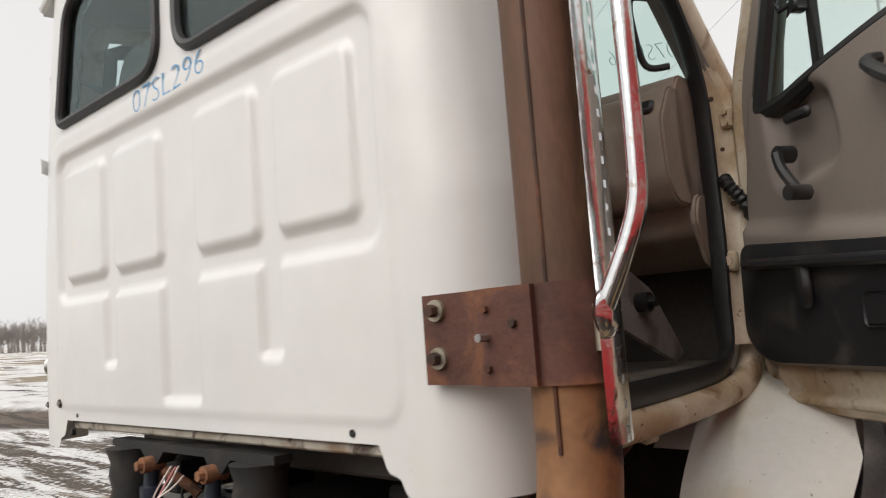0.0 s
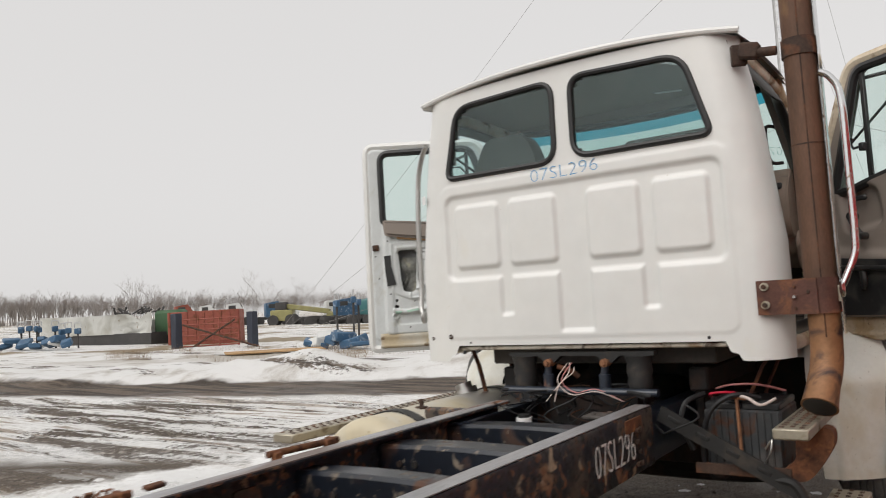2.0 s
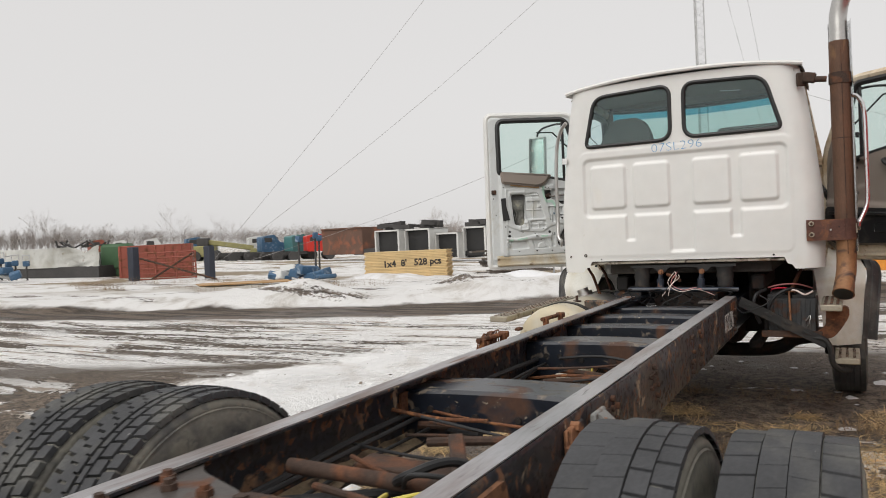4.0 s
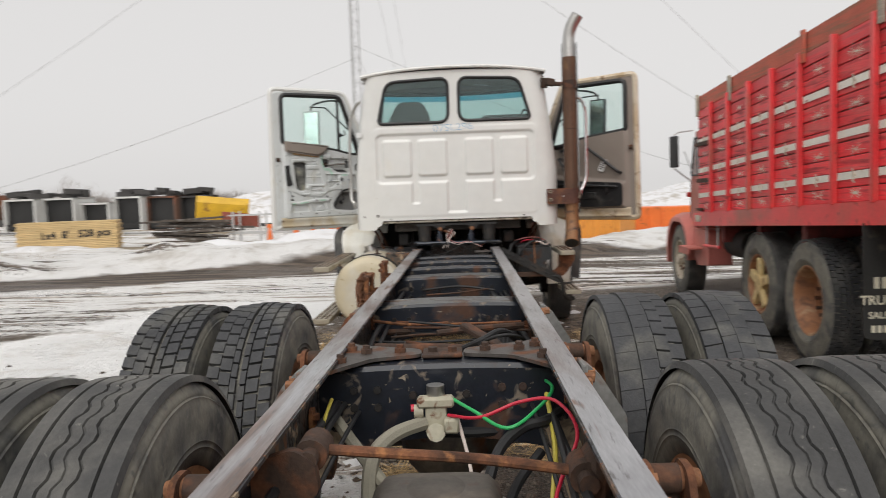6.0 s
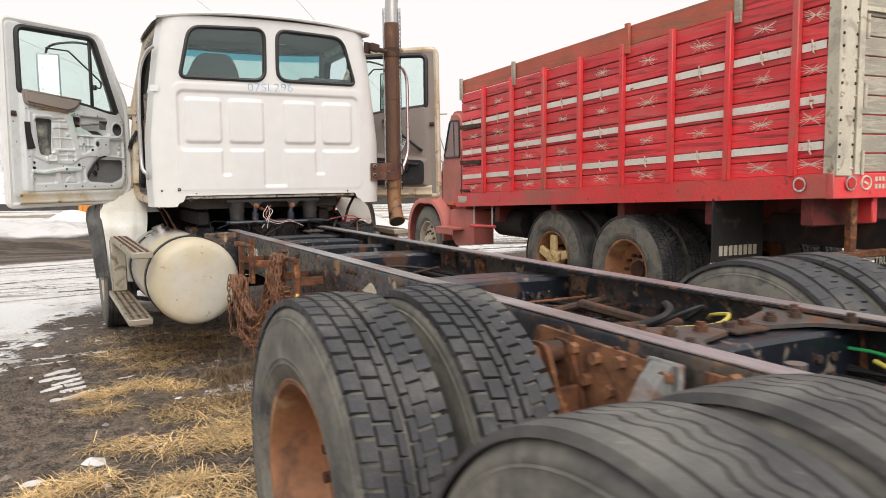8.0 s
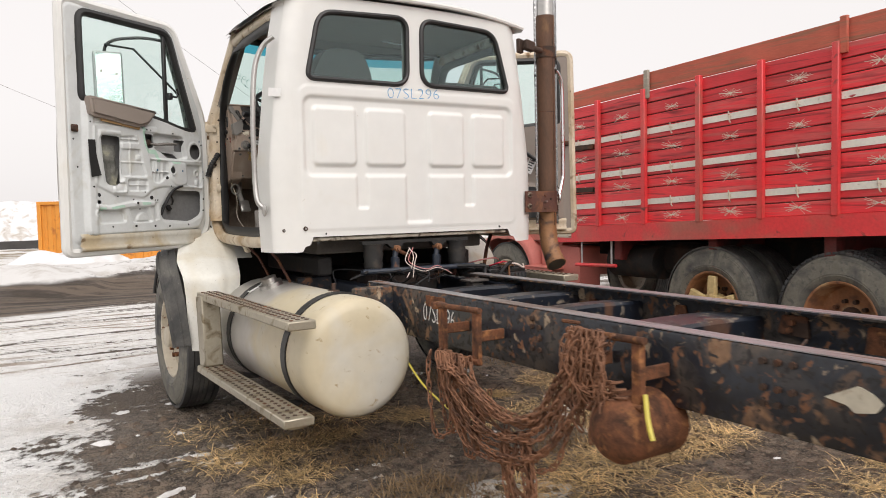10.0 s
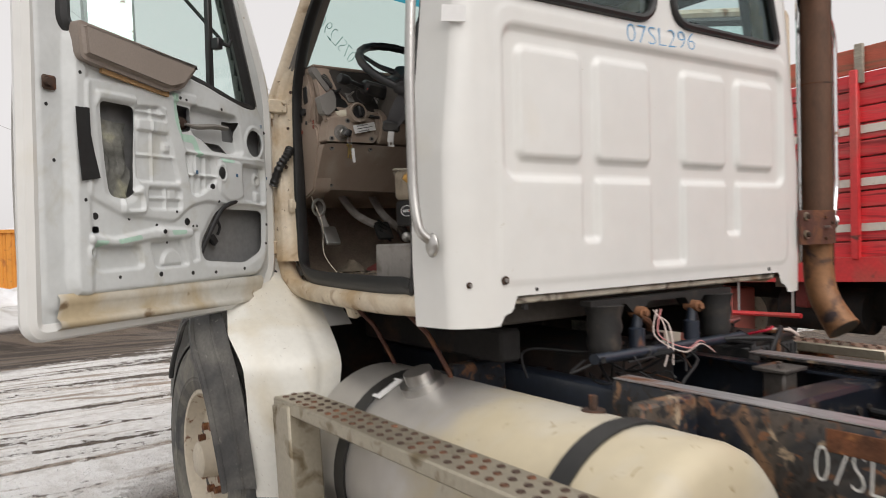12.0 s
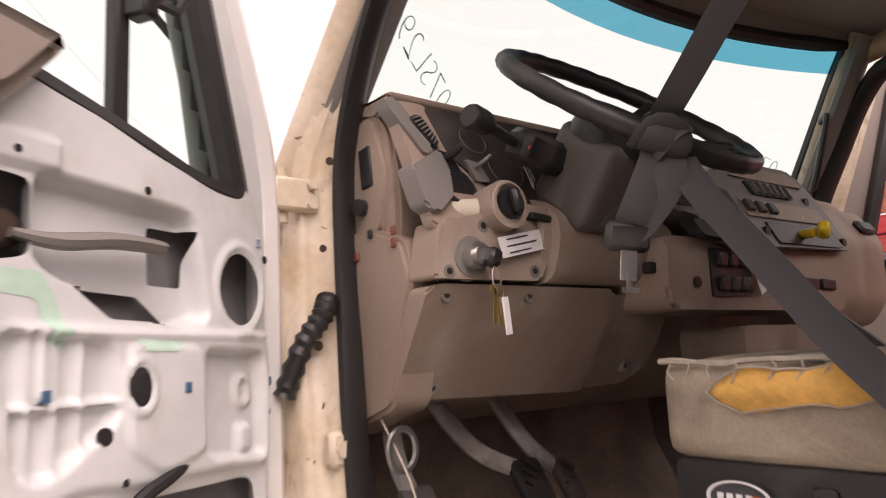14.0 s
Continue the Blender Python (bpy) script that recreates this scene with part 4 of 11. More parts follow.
# header panel between windscreen and roof
H = [[ws_point((u + 1) / 2, 0.985) for u in us], [ws_point((u + 1) / 2, 0.985).lerp(Vector(p), 0.5) + Vector((0, -0.015, 0)) for u, p in zip(us, R[-3])], [Vector(p) - Vector((0, 0.02, 0.004)) for p in R[-3]]]
me = sheet(np.array(H))
me.materials.append(M["headliner"])
part("roof_header", me, M["headliner"], roof, "taupe header above the windscreen")
# blue stock number on the back panel
lettering("07SL296", 0.118, M["blue_ink"], truck, pose(0.005, -0.0035, 2.205, 90, -2, 0) @ Matrix.Diagonal((1.0, 0.85, 1, 1)), label="blue handwritten stock number", bold=-0.0027)

# bolts and holes of the back panel
for x, z, r in ((-0.92, 1.333, 0.010), (-0.785, 1.341, 0.014)):
    yb = 0.0 if x > -0.85 else 0.012
    bm = bmesh.new()
    cy(bm, (x, yb - 0.006, z), (x, yb + 0.01, z), r, 14)
    pb = part("panel_washer", bm, M["rust_dark"], shell)
    bm = bmesh.new()
    cy(bm, (x, yb - 0.012, z), (x, yb + 0.005, z), r * 0.5, 8)
    part("panel_bolt", bm, M["silver"], pb)
for x, z, r in ((0.695, 1.307, 0.008), (-0.65, 1.305, 0.006), (-0.70, 1.25, 0.01)):
    bm = bmesh.new()
    cy(bm, (x, -0.003, z), (x, 0.01, z), r, 10)
    part("drain_hole", bm, M["gasket"], shell)
bm = bmesh.new()
bx(bm, (-0.945, 0.022, 2.165), (0.075, 0.003, 0.05), rot=(0, 4, -38))
part("sticker", bm, M["paper"], shell, "small white paper sticker")


# door openings
def cab_side(sx):
    """Pillars, sill and seals round one door opening; sx is -1 for the left."""
    def at(y, z, inset=0.0):
        return (XC + sx * (float(half_width(z)) - 0.045 - inset), y, z)
    loop = [(0.18, 1.30), (0.165, 1.6), (0.165, 2.0), (0.165, 2.4), (0.175, 2.62), (0.26, 2.685), (0.7, 2.685), (1.0, 2.67), (1.1, 2.62), (1.225, 2.42), (1.32, 2.2), (1.35, 2.0), (1.345, 1.8), (1.32, 1.6), (1.285, 1.42), (1.22, 1.305), (1.08, 1.268), (0.7, 1.255), (0.30, 1.258)]
    pts = spline([at(y, z) for y, z in loop], 4, True)
    bm = bmesh.new()
    tube(bm, pts, 0.038, 10, closed=True)
    f = part("door_frame", bm, M["cream"], truck, "dirty cream door pillar and sill")
    inner = [(0.23, 1.345, 0), (0.22, 1.7, 0), (0.22, 2.1, 0), (0.225, 2.5, 0), (0.28, 2.62, 0), (0.7, 2.625, 0), (0.95, 2.61, 0), (1.05, 2.54, 0), (1.155, 2.38, 0), (1.24, 2.22, 0.02), (1.272, 2.1, 0.035), (1.26, 1.9, 0.05), (1.225, 1.7, 0.05), (1.195, 1.5, 0.045), (1.15, 1.37, 0.03), (1.03, 1.325, 0.01), (0.7, 1.318, 0), (0.33, 1.32, 0)]
    bm = bmesh.new()
    tube(bm, spline([at(*q) for q in inner], 4, True), 0.034, 10, closed=True, flat=0.5, up=(0.5 * -sx, -1, 0))
    part("door_seal", bm, M["gasket"], f, "black rubber door seal")
    # pressed hinge pillar between seal and door
    P = []
    for q in spline([(y, z, i) for y, z, i in ((1.165, 2.38, 0), (1.24, 2.22, 0.02), (1.272, 2.1, 0.035), (1.26, 1.9, 0.05), (1.225, 1.7, 0.05), (1.195, 1.5, 0.045), (1.16, 1.39, 0.03))], 8):
        y, z, i = q
        thin = min(1.0, max(0.25, 1 - (z - 2.06) / 0.3))
        P.append([at(y + b, z, i - a * thin) for a, b in ((0.0, 0.012), (0.012, -0.008), (0.022, -0.012), (0.03, 0.004), (0.036, 0.026), (0.062, 0.034), (0.07, 0.032), (0.078, 0.05), (0.082, 0.09))])
    me = sheet(np.array(P))
    me.materials.append(M["cream"])
    part("hinge_pillar", me, M["cream"], f, "scuffed cream hinge pillar with rust runs")
    for y, z, r in ((1.22, 1.63, 0.014), (1.265, 1.80, 0.009), (1.275, 1.97, 0.007), (1.275, 2.13, 0.008)):
        bm = bmesh.new()
        if r > 0.012:
            bx(bm, at(y, z, 0.02), (0.05, 0.03, 0.06), bev=0.008)
        q = Vector(at(y - 0.012, z, 0.018 if r > 0.012 else -0.005))
        cy(bm, q, q + Vector((0, -0.009 if r > 0.012 else -0.003, 0)), r, 8)
        part("striker_boss" if r > 0.012 else "pillar_bolt", bm, M["cream"] if r > 0.012 else M["rust_dark"], f)
    # cowl side ahead of the door
    bm = bmesh.new()
    plate(bm, [(1.31, 1.25), (1.66, 1.3), (1.66, 2.0), (1.5, 2.04), (1.33, 2.12)], 0.03, Matrix.Translation((XC + sx * 0.965, 0, 0)) @ Matrix(((0, 0, 1, 0), (1, 0, 0, 0), (0, 1, 0, 0), (0, 0, 0, 1))))
    part("cowl_side", bm, M["cream"], truck)
    # windscreen pillar
    bm = bmesh.new()
    tube(bm, [ws_point(0.5 + sx * 0.51, v) + Vector((0, -0.03, 0)) for v in np.linspace(-0.1, 1.04, 8)], 0.04, 10)
    part("windscreen_pillar", bm, M["cream"], truck)
    bm = bmesh.new()
    tube(bm, [ws_point(0.5 + sx * 0.492, v) + Vector((0, -0.075, 0)) for v in np.linspace(0.0, 1.0, 8)], 0.046, 10, flat=0.6, up=(0, 1, 0.6))
    part("pillar_trim", bm, M["dash_grey"], truck, "dark grey inner pillar trim")
    # hinges and check
    for z in (2.07, 1.45):
        bm = bmesh.new()
        bx(bm, (XC + sx * 1.0, 1.3, z), (0.09, 0.03, 0.06), bev=0.006)
        cy(bm, (XC + sx * 1.02, 1.315, z - 0.05), (XC + sx * 1.02, 1.315, z + 0.05), 0.014, 10)
        for dz in (-0.018, 0.018):
            cy(bm, (XC + sx * 0.975, 1.275, z + dz), (XC + sx * 0.975, 1.29, z + dz), 0.009, 8)
        part("door_hinge", bm, M["cream"], truck)
    bm = bmesh.new()
    boot = spline([(XC + sx * 0.965, 1.25, 1.88), (XC + sx * 0.985, 1.235, 1.85), (XC + sx * 1.015, 1.25, 1.8), (XC + sx * 1.035, 1.28, 1.72)], 7)
    tube(bm, boot, [0.021 if k % 2 else 0.016 for k in range(len(boot))], 10)
    part("wiring_boot", bm, M["gasket"], truck, "ribbed black rubber wiring boot")
    # outer grab bar
    bm = bmesh.new()
    x1, x0 = XC + sx * 1.105, XC + sx * 1.03
    up, lo = (2.50, 1.47)
    yb = 0.14 if sx < 0 else 0.44
    if sx < 0:
        x1, x0, yb = -1.058, -1.02, 0.09
        way = [(-0.93, 0.055, up), (-0.99, 0.085, up - 0.06), (x1 + 0.02, 0.1, up - 0.2), (x1, 0.102, 2.0), (x1, 0.102, 1.74), (x1, 0.098, 1.62), (x1 + 0.006, 0.08, 1.51), (x0 + 0.004, 0.066, lo)]
    else:
        x0, yb, lo = 1.272, 0.05, 1.515
        way = [(1.258, 0.022, 2.46), (1.30, 0.032, 2.43), (1.333, 0.037, 2.33), (1.336, 0.037, 2.0), (1.336, 0.037, 1.74), (1.325, 0.034, 1.64), (1.272, 0.018, 1.515)]
    tube(bm, spline(way, 5), 0.016, 10)
    ball(bm, (x0, yb - 0.03, lo - 0.01), 0.03, 10, (0.5, 1, 1.3))
    part("grab_bar", bm, M["chrome"] if sx > 0 else M["silver"], truck, "bent tubular grab bar")
    return f


for sx in (-1, 1):
    cab_side(sx)


# ---- doors ----
DOOR_OUT = round_poly([(0.03, 1.36), (0.12, 1.232), (1.178, 1.222), (1.158, 2.768), (0.30, 2.748), (0.035, 2.12)], [0.05, 0.1, 0.04, 0.06, 0.08, 0.12], 5)
DOOR_WIN = round_poly([(0.145, 2.03), (0.355, 2.70), (1.052, 2.707), (1.052, 2.17), (0.62, 2.12), (0.40, 2.075), (0.25, 2.035)], [0.03, 0.07, 0.07, 0.04, 0.1, 0.1, 0.06], 5)


def door_sheet(depth, holes=(), extra=None, step=0.009):
    ss, zz = np.arange(0.02, 1.19, step), np.arange(1.215, 2.775, step)
    S, Z = np.meshgrid(ss, zz, indexing='ij')
    Y = np.full_like(S, depth)
    if extra is not None:
        Y = Y + extra(S, Z)
    c, d = (S[:-1, :-1] + S[1:, 1:]) / 2, (Z[:-1, :-1] + Z[1:, 1:]) / 2
    drop = ~inside(c, d, DOOR_OUT) | inside(c, d, DOOR_WIN)
    for h in holes:
        drop |= inside(c, d, h)
    P = np.stack([S, Y, Z], -1)
    return P, drop


LEFT_HOLES = [round_poly([(0.945, 1.955), (0.803, 1.953), (0.82, 1.655), (0.85, 1.635), (0.916, 1.645), (0.93, 1.745)], 0.025, 4),
              round_poly([(0.394, 1.612), (0.122, 1.608), (0.13, 1.442), (0.237, 1.393), (0.477, 1.412), (0.493, 1.481)], 0.035, 4),
              [(0.165 + 0.047 * math.cos(a), 1.888 + 0.055 * math.sin(a)) for a in np.linspace(0, 6.283, 25)[:-1]],
              rrect(0.258, 0.325, 1.885, 1.965, 0.006, 3),
              round_poly([(0.478, 1.873), (0.345, 1.868), (0.292, 1.832), (0.42, 1.835)], 0.006, 2),
              round_poly([(0.615, 1.99), (0.535, 1.985), (0.535, 1.90), (0.585, 1.89)], 0.012, 3),
              [(0.382 + 0.018 * math.cos(a), 1.752 + 0.025 * math.sin(a)) for a in np.linspace(0, 6.283, 17)[:-1]],
              rrect(0.958, 0.99, 1.522, 1.545, 0.01, 3)]


def left_relief(S, Z):
    """Pressed stiffeners of the bare inner door panel."""
    def box(a, b, c, d, soft=0.012, r=0.018):
        return relief(S, Z, rrect(min(a, b), max(a, b), c, d, r), soft)

    def rib_v(s, z0, z1, w=0.0035):
        return np.exp(-((S - s) / w) ** 2) * np.clip((Z - z0) / 0.004, 0, 1) * np.clip((z1 - Z) / 0.004, 0, 1)

    def rib_h(z, s0, s1, w=0.0035, slope=0.0):
        return np.exp(-((Z - z - slope * (S - s0)) / w) ** 2) * np.clip((S - s0) / 0.004, 0, 1) * np.clip((s1 - S) / 0.004, 0, 1)
    y = 0.030 * relief(S, Z, round_poly([(1.06, 1.31), (1.045, 2.2), (0.2, 2.12), (0.085, 2.0), (0.085, 1.42), (0.14, 1.34)], 0.07, 4), 0.035)
    y += 0.010 * box(0.99, 1.15, 1.28, 2.74, 0.03, 0.05)
    # wide field sunk behind a raised border
    y += 0.010 * relief(S, Z, round_poly([(1.0, 1.64), (0.86, 1.58), (0.63, 1.56), (0.55, 1.62), (0.46, 1.64), (0.385, 1.63), (0.24, 1.63), (0.10, 1.62), (0.10, 1.82), (0.57, 1.825), (0.62, 2.03), (1.0, 2.02)], 0.03, 4), 0.016)
    # ribbed pads
    w1 = relief(S, Z, round_poly([(0.80, 1.70), (0.80, 1.955), (0.675, 1.968), (0.60, 1.70)], 0.02, 4), 0.008)
    y += -0.014 * w1
    y += 0.012 * relief(S, Z, round_poly([(0.79, 1.878), (0.79, 1.915), (0.66, 1.92), (0.65, 1.878)], 0.004, 2), 0.005)
    y += w1 * (0.011 * np.maximum.reduce([rib_v(0.727, 1.70, 1.96), rib_h(1.792, 0.6, 0.80), rib_h(1.94, 0.67, 0.80)]))
    y += 0.009 * box(0.665, 0.69, 1.935, 1.965, 0.006, 0.004) + 0.009 * box(0.645, 0.675, 1.81, 1.84, 0.006, 0.004)
    w2 = box(0.752, 0.597, 1.605, 1.68, 0.008, 0.012)
    y += -0.014 * w2 + w2 * 0.012 * np.maximum(rib_v(0.672, 1.6, 1.69, 0.005), rib_h(1.643, 0.59, 0.76, 0.004))
    y += 0.008 * box(0.622, 0.66, 1.648, 1.674, 0.006, 0.004)
    w3 = relief(S, Z, round_poly([(0.572, 1.82), (0.42, 1.808), (0.41, 1.715), (0.50, 1.66), (0.545, 1.66)], 0.02, 4), 0.008)
    y += -0.020 * w3 + w3 * 0.018 * np.maximum.reduce([rib_v(0.535, 1.6, 1.85), rib_v(0.50, 1.6, 1.85), rib_v(0.515, 1.74, 1.85, 0.008), rib_v(0.462, 1.6, 1.85), rib_h(1.735, 0.4, 0.58, 0.004)])
    # plate with the round hole, pocket ahead of it
    y += 0.006 * relief(S, Z, round_poly([(0.40, 1.805), (0.265, 1.80), (0.255, 1.66), (0.34, 1.64), (0.40, 1.68)], 0.02, 4), 0.007)
    y += -0.022 * relief(S, Z, round_poly([(0.252, 1.795), (0.118, 1.79), (0.112, 1.635), (0.25, 1.65)], 0.014, 3), 0.010)
    y += 0.012 * box(0.135, 0.165, 1.645, 1.685, 0.005, 0.003) + 0.009 * np.exp(-((np.hypot((S - 0.15), (Z - 1.735) / 1.3) - 0.016) / 0.004) ** 2)
    # deep handle recess
    y += -0.034 * relief(S, Z, round_poly([(0.525, 1.995), (0.27, 1.985), (0.235, 1.84), (0.30, 1.825), (0.50, 1.885), (0.525, 1.90)], 0.02, 4), 0.014)
    y += 0.010 * box(0.50, 0.625, 1.998, 2.035, 0.008, 0.006)
    y += 0.006 * rib_h(1.818, 0.09, 0.57, 0.004)
    # raised rims
    for cx, cz, rx_, rz_ in ((0.165, 1.888, 0.056, 0.066), (0.382, 1.752, 0.025, 0.033)):
        y += 0.006 * np.exp(-((np.hypot((S - cx) / rx_, (Z - cz) / rz_) - 1) / 0.1) ** 2)
    for hole in LEFT_HOLES[:2]:
        d = edge_distance(S, Z, hole) 
        y += -0.008 * np.clip(1 - d / 0.022, 0, 1)
    y += 0.010 * relief(S, Z, round_poly([(0.96, 1.93), (0.96, 1.985), (0.80, 1.985), (0.80, 1.96), (0.945, 1.958)], 0.008, 2), 0.008)
    y += 0.014 * relief(S, Z, round_poly([(0.87, 1.585), (0.87, 1.63), (0.78, 1.69), (0.77, 1.59)], 0.018, 3), 0.010) - 0.012 * box(0.855, 0.785, 1.60, 1.655, 0.008, 0.012)
    # lower bead and pockets
    y += 0.016 * relief(S, Z, round_poly([(1.0, 1.52), (0.9, 1.505), (0.70, 1.54), (0.60, 1.535), (0.54, 1.53), (0.54, 1.505), (0.66, 1.50), (0.73, 1.50), (0.9, 1.475), (1.0, 1.49)], 0.012, 3), 0.012)
    y += -0.018 * relief(S, Z, round_poly([(0.985, 1.485), (0.785, 1.475), (0.775, 1.402), (0.975, 1.397)], 0.022, 4), 0.010)
    y += -0.016 * relief(S, Z, round_poly([(0.745, 1.485), (0.60, 1.50), (0.56, 1.40), (0.72, 1.396)], 0.02, 4), 0.010)
    y += 0.012 * relief(S, Z, [(0.64 + 0.048 * math.cos(a), 1.405 + 0.055 * math.sin(a)) for a in np.linspace(0, math.pi, 12)], 0.008)
    y += -0.012 * relief(S, Z, round_poly([(0.548, 1.525), (0.508, 1.53), (0.505, 1.415), (0.54, 1.41)], 0.008, 3), 0.008)
    y += 0.008 * np.exp(-((np.hypot(S - 0.985, Z - 1.46) - 0.02) / 0.006) ** 2)
    y += 0.012 * np.exp(-((np.hypot(S - 0.70, Z - 1.525)) / 0.018) ** 2)
    y -= 0.014 * np.exp(-((Z - 1.318) / 0.012) ** 2) * (S > 0.12) * (S < 1.04)
    return y + 0.0012 * np.sin(37 * S + 11 * Z) * np.sin(29 * Z - 8 * S)


def door_matrix(hinge, way):
    d = Vector((way[0], way[1], 0)).normalized()
    up = Vector((0, 0, 1))
    n = up.cross(d)
    return Matrix.Translation((hinge[0], hinge[1], 0)) @ Matrix((d, n, up)).transposed().to_4x4()


def bars_label(parent, m, w, h, n=4, name="label"):
    """A white paper tag with bars for its print."""
    bm = bmesh.new()
    bx(bm, (0, 0, 0), (w, h, 0.0016))
    o = part(name, bm, M["paper"], parent, "white printed paper tag")
    o.matrix_basis = m
    bm = bmesh.new()
    for k in range(n):
        bx(bm, (0.0 if k % 2 else -0.08 * w, h * (0.32 - 0.64 * k / max(1, n - 1)), 0.0014), (w * (0.7 if k % 2 else 0.5), h * 0.07, 0.001))
    part("print", bm, M["ink"], o)
    return o


def door(sx):
    m = door_matrix((-1.0, 1.31), (-0.87, -0.5)) if sx < 0 else door_matrix((1.005, 1.29), (0.83, -0.556))
    k = 1.0 if sx < 0 else -1.0          # the inner face looks along +y on the left door

    def flip(P):
        P = P.copy()
        P[..., 1] *= k
        return P
    # outer skin carries the rest
    P, drop = door_sheet(-0.055, extra=lambda S, Z: -0.03 * np.sin(np.clip((Z - 1.22) / 1.0, 0, 1) * math.pi))
    me = sheet(flip(snap(P, drop, [DOOR_OUT, DOOR_WIN])), drop)
    me.materials.append(M["white"])
    d = part("door", me, M["white"], truck, "open white cab door" + (" stripped of its lining" if sx < 0 else " with taupe and black lining"))
    d.matrix_basis = m
    bm = bmesh.new()
    tube(bm, [(s, -0.02 * k, z) for s, z in DOOR_OUT], 0.032, 8, closed=True, flat=1.0)
    part("door_edge", bm, M["cream" if sx > 0 else "white"], d)
    if sx < 0:
        P, drop = door_sheet(0.0, LEFT_HOLES, left_relief, 0.005)
        me = sheet(flip(snap(P, drop, LEFT_HOLES + [DOOR_OUT, DOOR_WIN])), drop)
        me.materials.append(M["door_white"])
        # Grey sheet added behind the holes, so the white cavity reads shaded.
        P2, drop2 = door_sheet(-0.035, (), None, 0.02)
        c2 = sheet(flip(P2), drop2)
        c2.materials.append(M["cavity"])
        part("door_cavity", c2, M["cavity"], d, "dull grey sheet added as shade inside the door")
        part("inner_panel", me, M["door_white"], d, "bare pressed-steel inner door panel with holes")
    else:
        def lining(S, Z):
            y = 0.03 * relief(S, Z, round_poly([(1.08, 1.30), (1.06, 2.19), (0.12, 2.10), (0.06, 1.8), (0.06, 1.32)], 0.06, 4), 0.04)
            y += 0.035 * relief(S, Z, [(1.04, 1.34), (1.04, 1.60), (0.07, 1.72), (0.07, 1.36)], 0.05)
            y -= 0.05 * relief(S, Z, round_poly([(0.2, 2.07), (0.42, 2.03), (0.44, 1.84), (0.22, 1.80)], 0.05, 4), 0.05)
            return y
        P, drop = door_sheet(0.0, (), lining, 0.012)
        me = sheet(flip(snap(P, drop, [DOOR_OUT, DOOR_WIN])), drop)
        me.materials.append(M["door_trim"])
        part("lining", me, M["door_trim"], d, "taupe plastic door lining")
        bm = bmesh.new()
        plate(bm, round_poly([(1.03, 1.345), (1.03, 1.60), (0.55, 1.63), (0.08, 1.67), (0.07, 1.40), (0.16, 1.34)], 0.05, 4), 0.02, Matrix.Translation((0, -0.075, 0)) @ Matrix(((1, 0, 0, 0), (0, 0, 1, 0), (0, 1, 0, 0), (0, 0, 0, 1))))
        pk = part("map_pocket", bm, M["black_plastic"], d, "scuffed black door pocket")
        bm = bmesh.new()
        bx(bm, (0.55, -0.098, 1.585), (0.86, 0.03, 0.03), rot=(0, 3.5, 0), bev=0.01)
        bx(bm, (0.62, -0.08, 1.47), (0.2, 0.012, 0.08), bev=0.01)
        for s in (0.35, 0.85):
            bx(bm, (s, -0.09, 1.54), (0.04, 0.03, 0.12), bev=0.012)
        part("pocket_edge", bm, M["black_plastic"], d)
        bm = bmesh.new()
        tube(bm, spline([(0.60, -0.03, 2.03), (0.63, -0.085, 2.0), (0.82, -0.09, 1.86), (0.97, -0.085, 1.735), (1.0, -0.03, 1.71)], 6), 0.017, 8)
        part("pull_handle", bm, M["black_plastic"], d, "dark slanting pull handle")
        bm = bmesh.new()
        cy(bm, (0.285, -0.03, 1.885), (0.285, -0.075, 1.885), 0.024, 12)
        tube(bm, spline([(0.285, -0.075, 1.885), (0.31, -0.085, 1.84), (0.36, -0.085, 1.775)], 5), 0.015, 8)
        cy(bm, (0.365, -0.06, 1.77), (0.365, -0.12, 1.77), 0.02, 12)
        part("window_crank", bm, M["black_plastic"], d, "black window crank")
        bm = bmesh.new()
        bx(bm, (0.31, -0.02, 1.985), (0.1, 0.02, 0.03), bev=0.008)
        part("door_opener", bm, M["black_plastic"], d)
        bars_label(d, pose(0.8, -0.052, 1.80, 90, 25, 0), 0.07, 0.14, 5)
    # window seal, glass, dividing bar
    bm = bmesh.new()
    tube(bm, [(s, 0.005 * k, z) for s, z in DOOR_WIN], 0.026, 8, closed=True)
    part("window_seal", bm, M["gasket"], d)
    bm = bmesh.new()
    bm.faces.new([bm.verts.new((s, -0.012 * k, z)) for s, z in DOOR_WIN])
    bmesh.ops.solidify(bm, geom=bm.faces[:], thickness=0.004)
    gl = part("window_glass", bm, M["glass_side"], d, "green-tinted door glass")
    gl.visible_shadow = False
    bm = bmesh.new()
    bx(bm, (0.386, 0.0, 2.38), (0.026, 0.024, 0.64), bev=0.004)
    part("division_bar", bm, M["gasket"], d)
    bm = bmesh.new()
    bx(bm, (0.375, 0.03 * k, 2.26), (0.03, 0.04, 0.045), bev=0.005)
    tube(bm, [(0.365, 0.05 * k, 2.26), (0.34, 0.06 * k, 2.255), (0.325, 0.06 * k, 2.28), (0.335, 0.06 * k, 2.315)], 0.008, 6)
    part("vent_latch", bm, M["black_plastic"], d, "black vent window latch")
    # outside mirror on arms
    bm = bmesh.new()
    y0 = -0.30 * k
    turn = -30 if sx < 0 else 0
    ta = radians(-turn)
    bx(bm, (0.60, y0, 2.36), (0.19, 0.06, 0.42), rot=(5 * k, 0, turn), bev=0.02, seg=2)
    mir = part("mirror", bm, M["galv" if sx < 0 else "black_plastic"], d, "tall outside mirror on bent arms")
    bm = bmesh.new()
